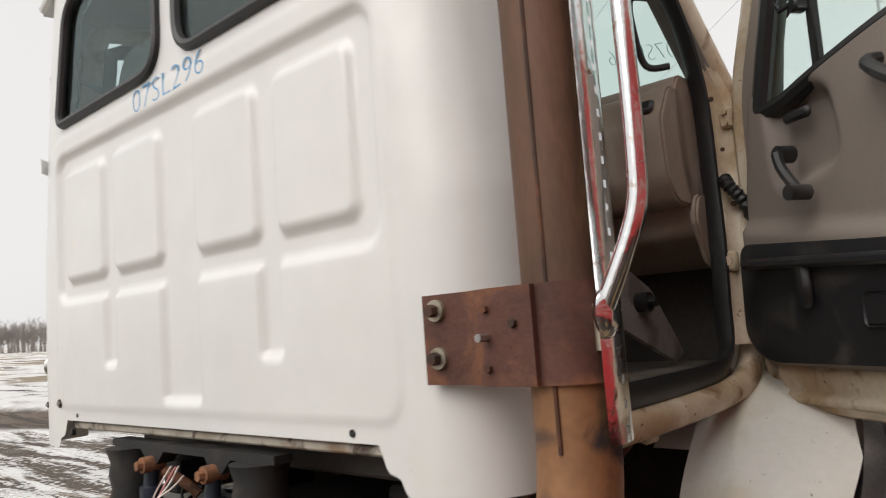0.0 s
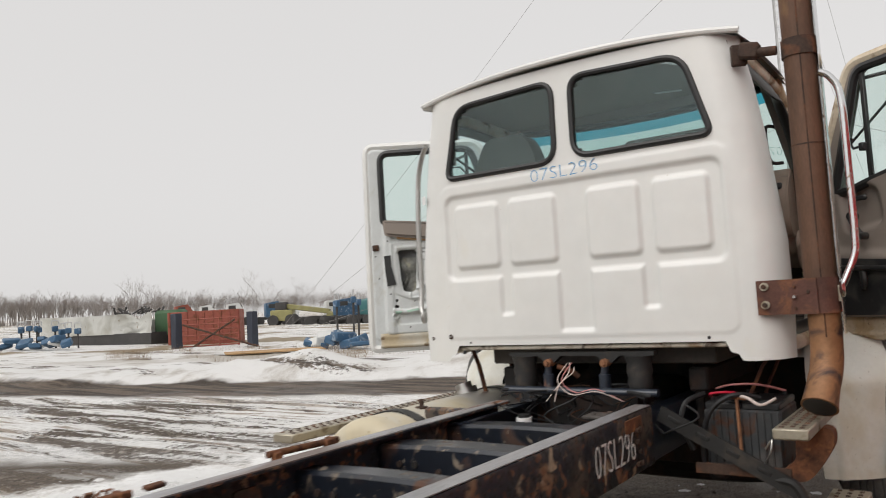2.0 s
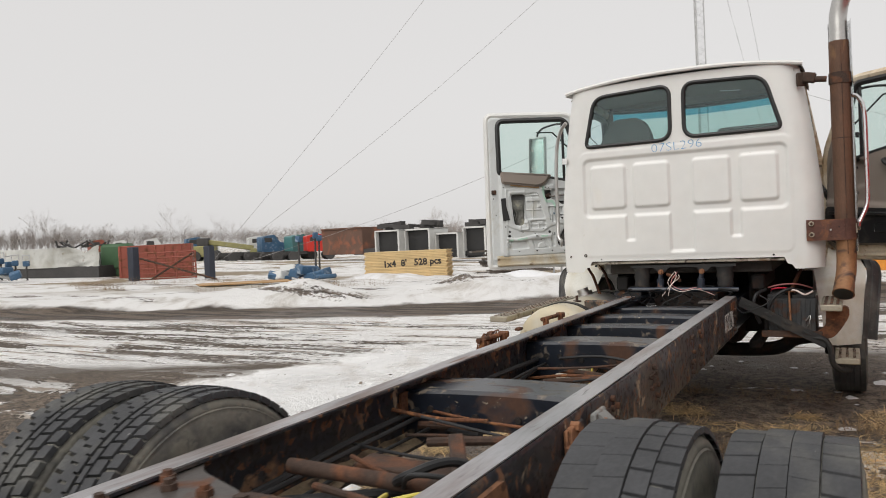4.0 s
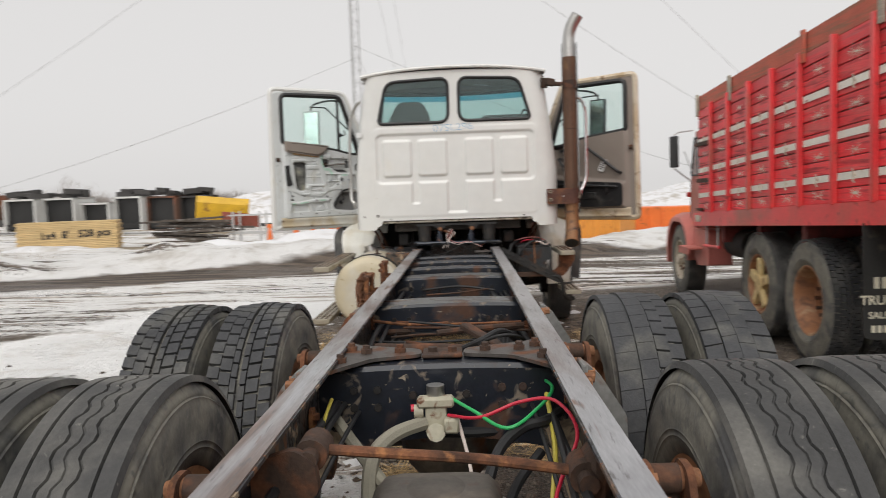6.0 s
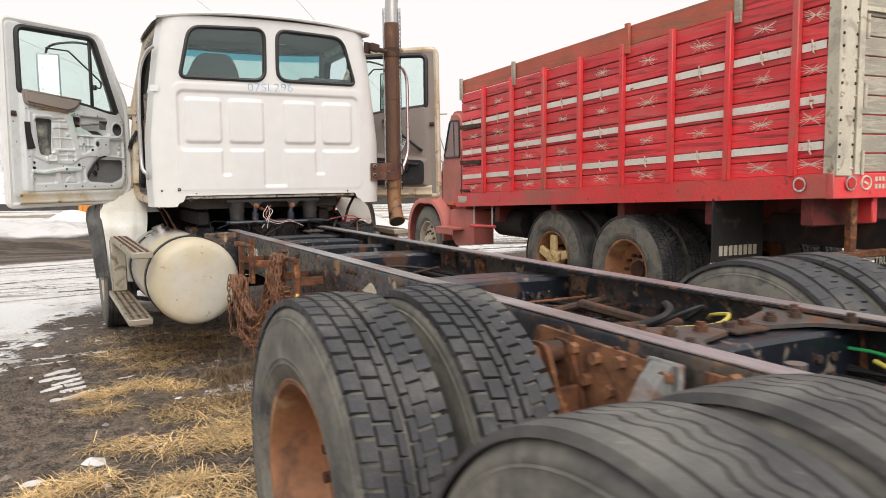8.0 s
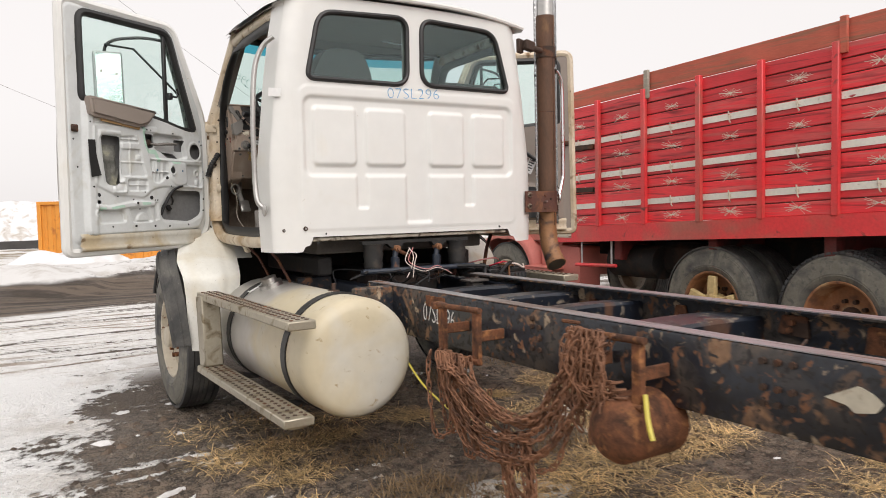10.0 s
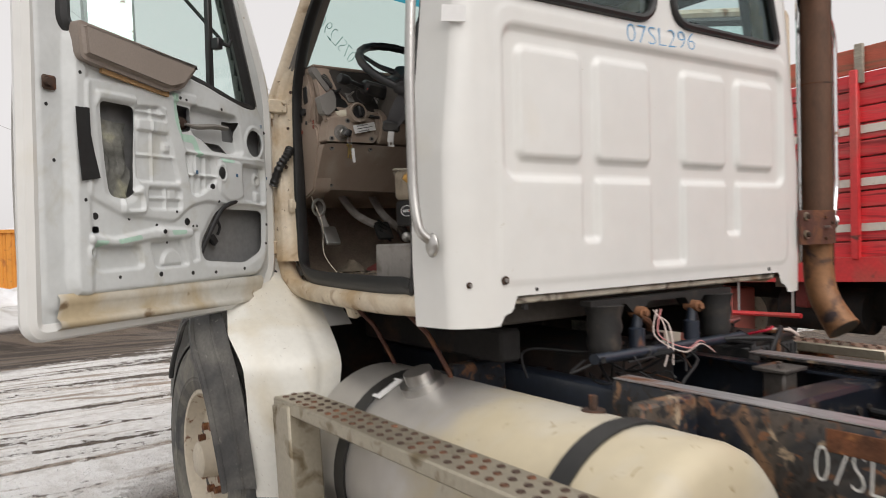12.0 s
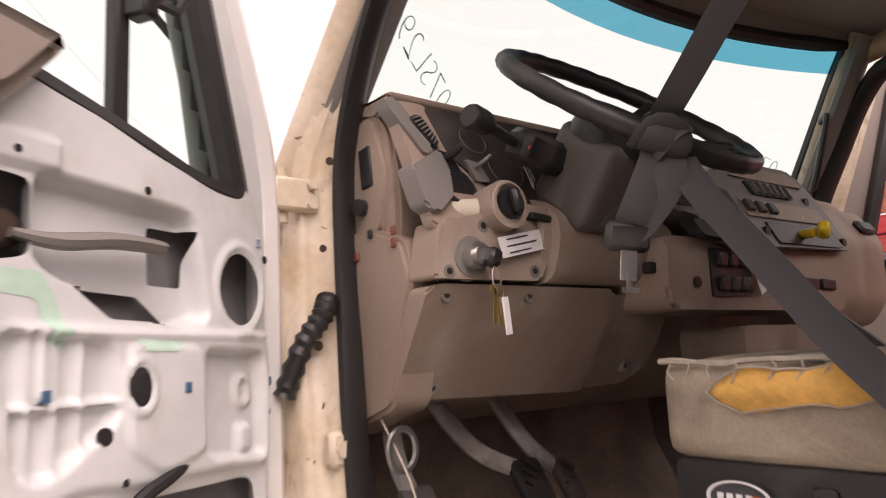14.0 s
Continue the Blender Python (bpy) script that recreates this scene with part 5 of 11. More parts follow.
    bx(bm, (0.60 + 0.034 * math.sin(ta), y0 + 0.034 * k * math.cos(ta), 2.363), (0.16, 0.004, 0.38), rot=(5 * k, 0, turn))
    part("mirror_glass", bm, M["chrome"], mir)
    bm = bmesh.new()
    tube(bm, spline([(0.32, -0.07 * k, 2.66), (0.42, -0.2 * k, 2.68), (0.56, y0 - 0.03 * k, 2.64), (0.6, y0 - 0.04 * k, 2.5), (0.6, y0 - 0.04 * k, 2.2), (0.5, y0 + 0.05 * k, 2.1), (0.3, -0.07 * k, 2.06)], 5), 0.011, 8)
    tube(bm, [(0.2, -0.07 * k, 2.30), (0.45, -0.22 * k, 2.6), (0.6, y0 - 0.03 * k, 2.62)], 0.008, 6)
    part("mirror_arm", bm, M["black_plastic"], mir)
    # folded hem under the lining
    G = []
    for a in np.linspace(0, 1, 24):
        sp_ = 0.13 + 0.98 * a
        G.append([(sp_, k * yy, zz) for yy, zz in ((0.018, 1.335), (0.03, 1.32), (0.026, 1.30), (0.012, 1.262), (0.03, 1.25), (0.032, 1.232), (0.01, 1.224))])
    me = sheet(np.array(G))
    me.materials.append(M["cream" if sx > 0 else "hem"])
    part("door_hem", me, M["cream"], d, "dirty cream hem along the foot of the door")
    # edge latch
    bm = bmesh.new()
    bx(bm, (1.115, 0.02 * k, 1.985), (0.05, 0.012, 0.045), bev=0.006)
    cy(bm, (1.125, 0.022 * k, 1.985), (1.125, 0.04 * k, 1.985), 0.013, 10)
    part("latch", bm, M["rust_dark"], d, "rusty door latch")
    if sx < 0:
        Y2 = Matrix(((1, 0, 0, 0), (0, 0, 1, 0), (0, 1, 0, 0), (0, 0, 0, 1)))
        bm = bmesh.new()
        plate(bm, round_poly([(1.045, 2.19), (0.52, 2.138), (0.60, 2.045), (0.675, 2.02), (1.035, 2.07)], 0.02, 3), 0.075, Matrix.Translation((0, 0.01, 0)) @ Y2)
        bmesh.ops.bevel(bm, geom=[e for e in bm.edges if all(v.co.y > 0.08 for v in e.verts)], offset=0.02, segments=3, affect='EDGES')
        part("top_pad", bm, M["door_trim"], d, "torn brown padded door top")
        bm = bmesh.new()
        bx(bm, (0.80, 0.045, 2.035), (0.29, 0.012, 0.02), rot=(0, -7, 0))
        part("wood_strip", bm, M["ply"], d, "bare wooden backing strip")
        bm = bmesh.new()
        plate(bm, [(1.049, 1.919), (0.999, 1.921), (0.997, 1.84), (0.985, 1.78), (0.965, 1.70), (1.034, 1.688), (1.044, 1.8)], 0.003, Matrix.Translation((0, 0.05, 0)) @ Y2)
        part("foam_strip", bm, M["gasket"], d, "loose black foam strip")
        rs = np.random.RandomState(3)
        G = np.array([[(0.80 + (0.13 + 0.03 * math.sin(j * 0.8)) * i / 9, -0.026 + 0.03 * rs.rand(), 1.60 + 0.30 * j / 11) for j in range(12)] for i in range(10)])
        me = sheet(G)
        me.materials.append(M["plastic_sheet"])
        part("plastic_film", me, M["plastic_sheet"], d, "crumpled clear plastic film")
        for out in ([(0.63, 2.03), (0.60, 2.03), (0.60, 1.94), (0.585, 1.885), (0.52, 1.885), (0.50, 1.86), (0.475, 1.80), (0.50, 1.80), (0.525, 1.855), (0.59, 1.86), (0.62, 1.93)], [(0.39, 1.812), (0.30, 1.808), (0.315, 1.795), (0.375, 1.795)], [(0.90, 1.50), (0.80, 1.515), (0.79, 1.50), (0.89, 1.485)], [(0.985, 1.50), (0.93, 1.498), (0.945, 1.478), (0.985, 1.475)], [(0.66, 1.53), (0.58, 1.53), (0.59, 1.515), (0.65, 1.512)]):
            P, drop = door_sheet(0.0009, (), left_relief, 0.005)
            c, e = (P[:-1, :-1, 0] + P[1:, 1:, 0]) / 2, (P[:-1, :-1, 2] + P[1:, 1:, 2]) / 2
            shape = round_poly(out, 0.006, 2)
            drop = drop | ~inside(c, e, shape)
            me = sheet(snap(P, drop, [shape]), drop)
            me.materials.append(M["primer"])
            part("primer_patch", me, M["primer"], d, "pale green primer showing")
        for s, z, r in ((1.019, 2.031, 0.006), (0.972, 1.578, 0.012), (1.013, 1.629, 0.006), (0.835, 1.57, 0.006), (0.714, 1.548, 0.006), (0.653, 1.486, 0.005), (0.70, 1.374, 0.009), (0.544, 1.369, 0.008), (0.565, 1.561, 0.014), (0.432, 1.697, 0.011), (0.625, 1.597, 0.005), (0.59, 2.015, 0.006), (0.56, 2.012, 0.005), (0.36, 2.005, 0.006), (0.10, 1.94, 0.007), (0.098, 1.7, 0.006), (0.10, 1.55, 0.006), (0.105, 1.47, 0.006), (0.25, 1.37, 0.007), (0.42, 1.365, 0.007), (0.88, 1.375, 0.006), (0.70, 1.525, 0.008), (0.535, 1.545, 0.005), (0.515, 1.545, 0.005), (1.10, 1.75, 0.006), (1.12, 1.92, 0.006), (0.40, 1.64, 0.005), (0.455, 1.80, 0.006)):
            y = float(left_relief(np.array([s]), np.array([z]))[0])
            bm = bmesh.new()
            cy(bm, (s, y - 0.004, z), (s, y + 0.0008, z), r, 10)
            part("clip_hole", bm, M["gasket"], d)
        for s, z in ((0.30, 1.747), (0.512, 1.748), (0.10, 1.747), (0.118, 1.965)):
            y = float(left_relief(np.array([s]), np.array([z]))[0])
            bm = bmesh.new()
            bx(bm, (s, y, z), (0.011, 0.005, 0.014), bev=0.001)
            part("plastic_clip", bm, M["blue"], d, "small blue plastic clip")
        bm = bmesh.new()
        tube(bm, spline([(0.495, 0.0, 1.39), (0.475, 0.02, 1.46), (0.44, 0.038, 1.54), (0.39, 0.044, 1.61), (0.33, 0.042, 1.635), (0.26, 0.02, 1.65)], 6), 0.009, 8)
        tube(bm, spline([(0.385, 0.02, 1.61), (0.36, -0.01, 1.575), (0.35, -0.005, 1.54), (0.36, -0.01, 1.51)], 5), 0.006, 6)
        bx(bm, (0.385, -0.01, 1.49), (0.03, 0.02, 0.04), rot=(0, 40, 0), bev=0.004)
        part("door_wiring", bm, M["h_black"], d, "loose black wiring and connector")
        bm = bmesh.new()
        ball(bm, (0.555, 0.0, 1.93), 0.028, 10, (1.3, 0.6, 0.9))
        part("handle_pivot", bm, M["rust_dark"], d, "rusty handle pivot")
        bm = bmesh.new()
        tube(bm, spline([(0.55, 0.02, 1.925), (0.50, 0.03, 1.92), (0.42, 0.035, 1.93), (0.335, 0.03, 1.932)], 4), [0.01, 0.011, 0.013, 0.015, 0.017, 0.018, 0.018, 0.018, 0.018, 0.018, 0.017, 0.016, 0.014][:13], 8, flat=0.6)
        part("inner_handle", bm, M["dash_grey"], d, "grey inner door handle")
    return d


for sx in (-1, 1):
    door(sx)
# ---- exhaust stack ----
SX, SY = 1.185, 0.045
bm = bmesh.new()
tube(bm, spline([(SX, SY, 2.86), (SX, SY, 2.3), (SX, SY, 1.8), (SX, SY, 1.42)], 4), 0.068, 22)
stack = part("exhaust_pipe", bm, M["exhaust"], truck, "tall rusty brown exhaust pipe")
bm = bmesh.new()
cy(bm, (SX, SY, 2.146), (SX, SY, 2.152), 0.0695, 22)
cy(bm, (SX + 0.012, SY - 0.0665, 1.3), (SX + 0.012, SY - 0.0665, 2.8), 0.0035, 6)
part("weld_seam", bm, M["rust_dark"], stack)
bm = bmesh.new()
low = spline([(SX, SY, 1.42), (SX, SY, 1.28), (SX - 0.005, SY - 0.02, 1.17), (SX - 0.02, SY - 0.075, 1.08), (SX - 0.03, SY - 0.13, 1.01)], 5)
rings_before = len(bm.verts)
tube(bm, low, [0.067] * (len(low) - 6) + [0.068, 0.069, 0.07, 0.071, 0.073, 0.075], 22)
part("pipe_outlet", bm, M["exhaust_hot"], stack, "heat-stained bent pipe outlet")
bm = bmesh.new()
d = (Vector(low[-1]) - Vector(low[-3])).normalized()
cy(bm, Vector(low[-1]), Vector(low[-1]) + d * 0.002, 0.066, 22)
part("pipe_mouth", bm, M["gasket"], stack)
bm = bmesh.new()
top = spline([(SX, SY, 2.84), (SX, SY, 2.96), (SX + 0.005, SY, 3.06), (SX + 0.03, SY - 0.01, 3.16), (SX + 0.09, SY - 0.03, 3.265)], 5)
tube(bm, top, 0.06, 18)
elbow = part("stack_elbow", bm, M["silver"], stack, "dull silver curved stack tip")
bm = bmesh.new()
d = (Vector(top[-1]) - Vector(top[-3])).normalized()
cy(bm, Vector(top[-1]), Vector(top[-1]) + d * 0.002, 0.058, 18)
part("stack_mouth", bm, M["gasket"], elbow)


def heat_shield():
    zs = np.arange(1.31, 3.02, 0.0125)
    an = np.linspace(radians(-24), radians(142), 26)
    Z, A = np.meshgrid(zs, an, indexing='ij')
    rr = 0.086
    P = np.stack([SX + rr * np.cos(A), SY + rr * np.sin(A), Z], -1)
    i, j = np.meshgrid(np.arange(len(zs) - 1), np.arange(len(an) - 1), indexing='ij')
    slot = ((j == 4) | (j == 20)) & (i % 3 == 1)
    me = sheet(P, slot)
    me.materials.append(M["chrome"])
    return me


part("heat_shield", heat_shield(), M["chrome"], stack, "chrome slotted heat shield")
bm = bmesh.new()
plate(bm, [(0.927, -0.018), (1.03, -0.018), (1.092, -0.042), (1.18, -0.042), (1.18, -0.03), (1.096, -0.03), (1.034, -0.006), (0.927, -0.006)], 0.155, Matrix.Translation((0, 0, 1.4025)))
br = part("stack_bracket", bm, M["clamp"], truck, "maroon rusty clamp plate bolted to the cab")
bm = bmesh.new()
A = np.linspace(radians(-150), radians(35), 24)
me = sheet(np.array([[(SX + 0.075 * math.cos(a), SY + 0.075 * math.sin(a), z) for a in A] for z in np.linspace(1.402, 1.558, 5)]))
me.materials.append(M["clamp"])
bm.free()
part("clamp_band", me, M["clamp"], br)
for z in (1.448, 1.53):
    bm = bmesh.new()
    cy(bm, (0.962, -0.018, z), (0.962, -0.026, z), 0.019, 16)
    ws_ = part("bracket_washer", bm, M["alu"], br, "pale steel washer")
    bm = bmesh.new()
    cy(bm, (0.962, -0.02, z), (0.962, -0.042, z), 0.011, 6)
    part("bracket_bolt", bm, M["rust_dark"], ws_)
for x, z in ((1.075, 1.525), (1.075, 1.48), (1.075, 1.43), (1.13, 1.5)):
    bm = bmesh.new()
    cy(bm, (x + 0.015, -0.03, z), (x + 0.015, -0.05 if z != 1.48 else -0.066, z), 0.007, 6)
    part("bracket_bolt", bm, M["rust_dark" if z != 1.48 else "silver"], br)
bm = bmesh.new()
cy(bm, (1.258, 0.02, 1.45), (1.258, 0.02, 1.52), 0.008, 8)
part("clamp_pin", bm, M["alu"], br, "bright clamp pin")
bm = bmesh.new()
bx(bm, (0.93, 0.03, 2.615), (0.07, 0.03, 0.10), rot=(0, 0, 25), bev=0.006)
bx(bm, (0.985, -0.005, 2.615), (0.09, 0.05, 0.075), rot=(0, 12, 0), bev=0.01)
cy(bm, (1.02, -0.005, 2.60), (1.10, -0.005, 2.59), 0.022, 10)
cy(bm, (SX, SY, 2.55), (SX, SY, 2.63), 0.075, 20)
part("upper_bracket", bm, M["rust_dark"], truck, "dark rusty upper stack bracket")

# ---- frame rails ----


def channel(y0, y1, x, top, h, fl, sx, t=0.009):
    """C-section rail; web at |x|, flanges turned inwards."""
    bm = bmesh.new()
    ys = np.arange(y0, y1 + 0.01, 0.25)
    ys[-1] = y1
    r = 0.014
    sec = [(x - fl, top), (x - r, top), (x - 0.3 * r, top - 0.3 * r), (x, top - r), (x, top - h + r), (x - 0.3 * r, top - h + 0.3 * r), (x - r, top - h), (x - fl, top - h), (x - fl, top - h + t), (x - r - t, top - h + t), (x - t, top - h + r + t), (x - t, top - r - t), (x - r - t, top - t), (x - fl, top - t)]
    rows = [[bm.verts.new((sx * a, y, b)) for a, b in sec] for y in ys]
    k = len(sec)
    for p, q in zip(rows, rows[1:]):
        for i in range(k):
            bm.faces.new((p[i], p[(i + 1) % k], q[(i + 1) % k], q[i]))
    bm.faces.new(rows[0])
    bm.faces.new(rows[-1][::-1])
    return bm


rails = {}
for sx in (-1, 1):
    rail = part("frame_rail", channel(-6.85, -0.12, 0.432, 0.998, 0.275, 0.088, sx), M["rail"], truck, "long black frame rail with rust and worn top")
    rails[sx] = rail
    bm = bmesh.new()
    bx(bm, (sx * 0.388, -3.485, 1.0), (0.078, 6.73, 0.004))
    part("rail_top", bm, M["rail_top"], rail, "bare worn top of the rail, sky sheen in its colour")
    part("front_rail", channel(-0.6, 2.9, 0.420, 0.962, 0.235, 0.08, sx), M["rail_clean"], truck, "black front frame rail")
lettering("07SL296", 0.15, M["white_ink"], rails[-1], pose(-0.4345, -0.96, 0.872, 90, 3, -90) @ Matrix.Diagonal((0.62, 0.95, 1, 1)), label="white handwritten stock number", bold=-0.003)
lettering("07SL296", 0.15, M["white_ink"], rails[1], pose(0.4345, -0.57, 0.855, 90, 0, 90) @ Matrix.Diagonal((0.85, 1.3, 1, 1)), label="white handwritten stock number", bold=-0.003)
for sx, y in ((-1, -0.93), (1, -0.36)):
    bm = bmesh.new()
    bx(bm, (sx * 0.434, y, 0.948), (0.006, 0.19, 0.06), bev=0.002)
    part("rust_patch_plate", bm, M["rust"], rails[sx], "small rust-brown plate")

# bolt rows on the webs
rb = random.Random(8)
for sx in (-1, 1):
    for y in (-0.3, -0.34, -1.75, -1.8, -2.0, -2.05, -2.9, -2.95, -3.0, -3.55, -3.6, -3.65, -3.7, -4.6, -4.65, -4.75, -4.85, -4.95, -5.05, -5.15, -5.9, -6.0, -6.1):
        for z in rb.sample([0.77, 0.82, 0.87, 0.92, 0.955], 3):
            bm = bmesh.new()
            cy(bm, (sx * 0.43, y, z), (sx * (0.442 + 0.008 * rb.random()), y, z), 0.012, 6)
            part("rail_bolt", bm, M["rust_dark"], rails[sx])


def crossmember(y, top, h, depth=0.12, arch=0.09, mat="navy", holes=True):
    """Pressed crossmember with an arched lower edge and a top flange."""
    bm = bmesh.new()
    xs = np.linspace(-0.42, 0.42, 25)
    rows = []
    for x in xs:
        lo = top - h + arch * (1 - (x / 0.42) ** 2)
        hi = top + 0.012 * (1 - (x / 0.42) ** 2)
        rows.append([(x, y - depth / 2, hi), (x, y - depth / 2 - 0.012, hi - 0.015), (x, y - depth / 2 - 0.012, lo), (x, y - depth / 2, lo), (x, y - depth / 2 + 0.01, hi - 0.02), (x, y + depth / 2, hi - 0.014), (x, y + depth / 2 + 0.01, hi - 0.03), (x, y + depth / 2 + 0.01, hi)])
    V = [[bm.verts.new(p) for p in r] for r in rows]
    for p, q in zip(V, V[1:]):
        for i in range(8):
            bm.faces.new((p[i], p[(i + 1) % 8], q[(i + 1) % 8], q[i]))
    o = part("crossmember", bm, M[mat], truck, "glossy dark navy frame crossmember")
    if holes:
        for x in (-0.3, -0.22, -0.1, 0.08, 0.2, 0.27):
            for z in ((top - 0.09,) if abs(x) < 0.15 else (top - 0.07, top - 0.13)):
                bm = bmesh.new()
                cy(bm, (x, y - depth / 2 - 0.012, z), (x, y - depth / 2 - 0.022, z), 0.014, 8)
                part("member_bolt", bm, M["under"], o)
    return o


for y, top, h, dp, ar in ((-5.02, 0.955, 0.3, 0.16, 0.06), (-3.5, 0.945, 0.25, 0.24, 0.11), (-2.2, 0.945, 0.24, 0.2, 0.11), (-1.55, 0.945, 0.18, 0.09, 0.05), (-1.05, 0.95, 0.2, 0.12, 0.05), (-0.55, 0.95, 0.2, 0.09, 0.05), (0.35, 0.945, 0.2, 0.1, 0.05)):
    crossmember(y, top, h, dp, ar)
bm = bmesh.new()
bx(bm, (0, -6.78, 0.86), (0.84, 0.1, 0.25), bev=0.012)
part("end_crossmember", bm, M["rail"], truck, "black rear frame crossmember")

# road dust lying on the lower flanges inside the rails
for sx in (-1, 1):
    rd = np.random.RandomState(12 + sx)
    G = np.array([[(sx * (0.343 + 0.08 * v), y, 0.736 + 0.03 * v ** 2 + 0.012 * rd.rand() - 0.006 * (v < 0.1)) for v in np.linspace(0, 1, 7)] for y in np.arange(-6.7, -3.4, 0.05)])
    me = sheet(G)
    me.materials.append(M["dust"])
    tagged(part("flange_dust", me, M["dust"], rails[sx], "tan road dirt lying on the lower flange"), kind="stuff")

# gusset plates and their bolts over the bogie
for sx in (-1, 1):
    bm = bmesh.new()
    plate(bm, [(sx * a, b) for a, b in round_poly([(0.42, -4.72), (0.30, -4.84), (0.08, -4.93), (0.07, -5.02), (0.24, -5.07), (0.33, -5.2), (0.42, -5.36)], 0.03, 3)], 0.012, Matrix.Translation((0, 0, 0.972)))
    gp = part("gusset_plate", bm, M["gusset"], truck, "grey gusset plate with rusty edge")
    for x, y in ((0.33, -4.93), (0.27, -4.98), (0.15, -4.98), (0.34, -5.12)):
        bm = bmesh.new()
        cy(bm, (sx * x, y, 0.984), (sx * x, y, 1.0), 0.022, 6)
        cy(bm, (sx * x, y, 1.0), (sx * x, y, 1.012), 0.013, 8)
        part("gusset_bolt", bm, M["rust_dark"], gp)
bm = bmesh.new()
bx(bm, (0.0, -4.98, 0.978), (0.14, 0.13, 0.012), bev=0.004)
for x in (-0.035, 0.035):
    cy(bm, (x, -4.98, 0.984), (x, -4.98, 1.0), 0.018, 6)
part("torque_rod_bracket", bm, M["rust_dark"], truck, "rusty bracket plate")

# ---- wheels ----


def tyre_mesh(w=0.14, R=0.515):
    bm = bmesh.new()
    half = [(0.105, 0.292), (0.125, 0.305), (0.136, 0.335), (0.1385, 0.342), (0.1415, 0.345), (0.139, 0.349), (0.1405, 0.358), (0.143, 0.361), (0.141, 0.365), (0.142, 0.40), (0.137, 0.455), (0.133, 0.466), (0.1345, 0.470), (0.130, 0.474), (0.131, 0.480), (0.126, 0.49), (0.112, 0.508), (0.1, R)]
    k = w / 0.142
    prof = [(-x * k, r) for x, r in half] + [(0, R + 0.004)] + [(x * k, r) for x, r in half[::-1]]
    lathe(bm, prof, 64)
    return mesh_of(bm, 50)


def tread_blocks(rows, n, r0, r1, skew=0.0, crown=0.012):
    """Blocks round the crown, as one mesh; rows of (middle, half width, share of the pitch)."""
    V, F = [], []
    for ri, (xc, xw, fill_a) in enumerate(rows):
        for k in range(n):
            a0 = 2 * math.pi * (k + 0.5 * (ri % 2)) / n
            da = math.pi / n * fill_a
            b = len(V)
            cr = crown * abs(xc) / 0.1
            for rr, sh in ((r0, 1.03), (r1 - cr, 0.97)):
                for sa, sxx in ((-1, -1), (1, -1), (1, 1), (-1, 1)):
                    x = xc + sxx * xw * sh
                    a = a0 + sa * da * sh + skew * (x - xc) * (1 if xc > 0 else -1)
                    V.append((x, rr * math.cos(a), rr * math.sin(a)))
            F += [(b + 4, b + 5, b + 6, b + 7), (b, b + 1, b + 5, b + 4), (b + 1, b + 2, b + 6, b + 5), (b + 2, b + 3, b + 7, b + 6), (b + 3, b, b + 4, b + 7)]
    b = len(V)
    for k in range(64):
        a = 2 * math.pi * k / 64
        V += [(x, r * math.cos(a), r * math.sin(a)) for x, r in ((-0.118, 0.500), (-0.105, 0.508), (0.0, 0.512), (0.105, 0.508), (0.118, 0.500))]
    for k in range(64):
        for j in range(4):
            F.append((b + 5 * k + j, b + 5 * k + j + 1, b + 5 * ((k + 1) % 64) + j + 1, b + 5 * ((k + 1) % 64) + j))
    me = bpy.data.meshes.new("mesh")
    me.from_pydata(V, [], F)
    return me


def tread_ribs(groove=0.010, zig=0.0065):
    """Worn ribbed crown: plain shoulders, narrow grooves and zigzag cuts in the middle."""
    bm = bmesh.new()
    seg = 144
    edges = [-0.124, -0.118, -0.082, -0.080, -0.075, -0.073, -0.036, -0.034, -0.029, -0.027, -0.003, -0.001, 0.003, 0.005, 0.027, 0.029, 0.034, 0.036, 0.073, 0.075, 0.080, 0.082, 0.118, 0.124]
    deep = [1.6, 0, 0, 1, 1, 0, 0, 0.8, 0.8, 0, 0, 0.5, 0.5, 0, 0, 0.8, 0.8, 0, 0, 1, 1, 0, 0, 1.6]
    rows = []
    for j in range(seg):
        a = 2 * math.pi * j / seg
        row = []
        for x, dd in zip(edges, deep):
            xx = x + (zig * (1 if (j // 2) % 2 else -1) if abs(x) < 0.06 else 0)
            r = 0.531 - groove * dd - 0.06 * max(0, abs(x) - 0.06) ** 2 * 20
            row.append(bm.verts.new((xx, r * math.cos(a), r * math.sin(a))))
        rows.append(row)
    for j in range(seg):
        p, q = rows[j], rows[(j + 1) % seg]
        for i in range(len(edges) - 1):
            bm.faces.new((p[i], p[i + 1], q[i + 1], q[i]))
    return mesh_of(bm, 25)


def rim_mesh(dish, face):
    """Turned disc wheel; dish: how far the disc lies from the middle, outwards."""
    bm = bmesh.new()
    prof = [(0.118, 0.305), (0.124, 0.298), (0.12, 0.285), (0.09, 0.272), (dish + 0.03, 0.262), (dish + 0.008, 0.25), (dish + 0.012, 0.21), (dish + 0.03 * face, 0.17), (dish + 0.034 * face, 0.11), (dish + 0.03 * face, 0.085), (dish - 0.02, 0.08), (dish - 0.02, 0.24), (-0.11, 0.255), (-0.118, 0.30)]
    lathe(bm, prof, 48)
    return mesh_of(bm, 35)


def ring_of(n, r, x0, x1, rad, seg=8):
    bm = bmesh.new()
    for k in range(n):
        a = 2 * math.pi * k / n
        cy(bm, (x0, r * math.cos(a), r * math.sin(a)), (x1, r * math.cos(a), r * math.sin(a)), rad, seg)
    return bm


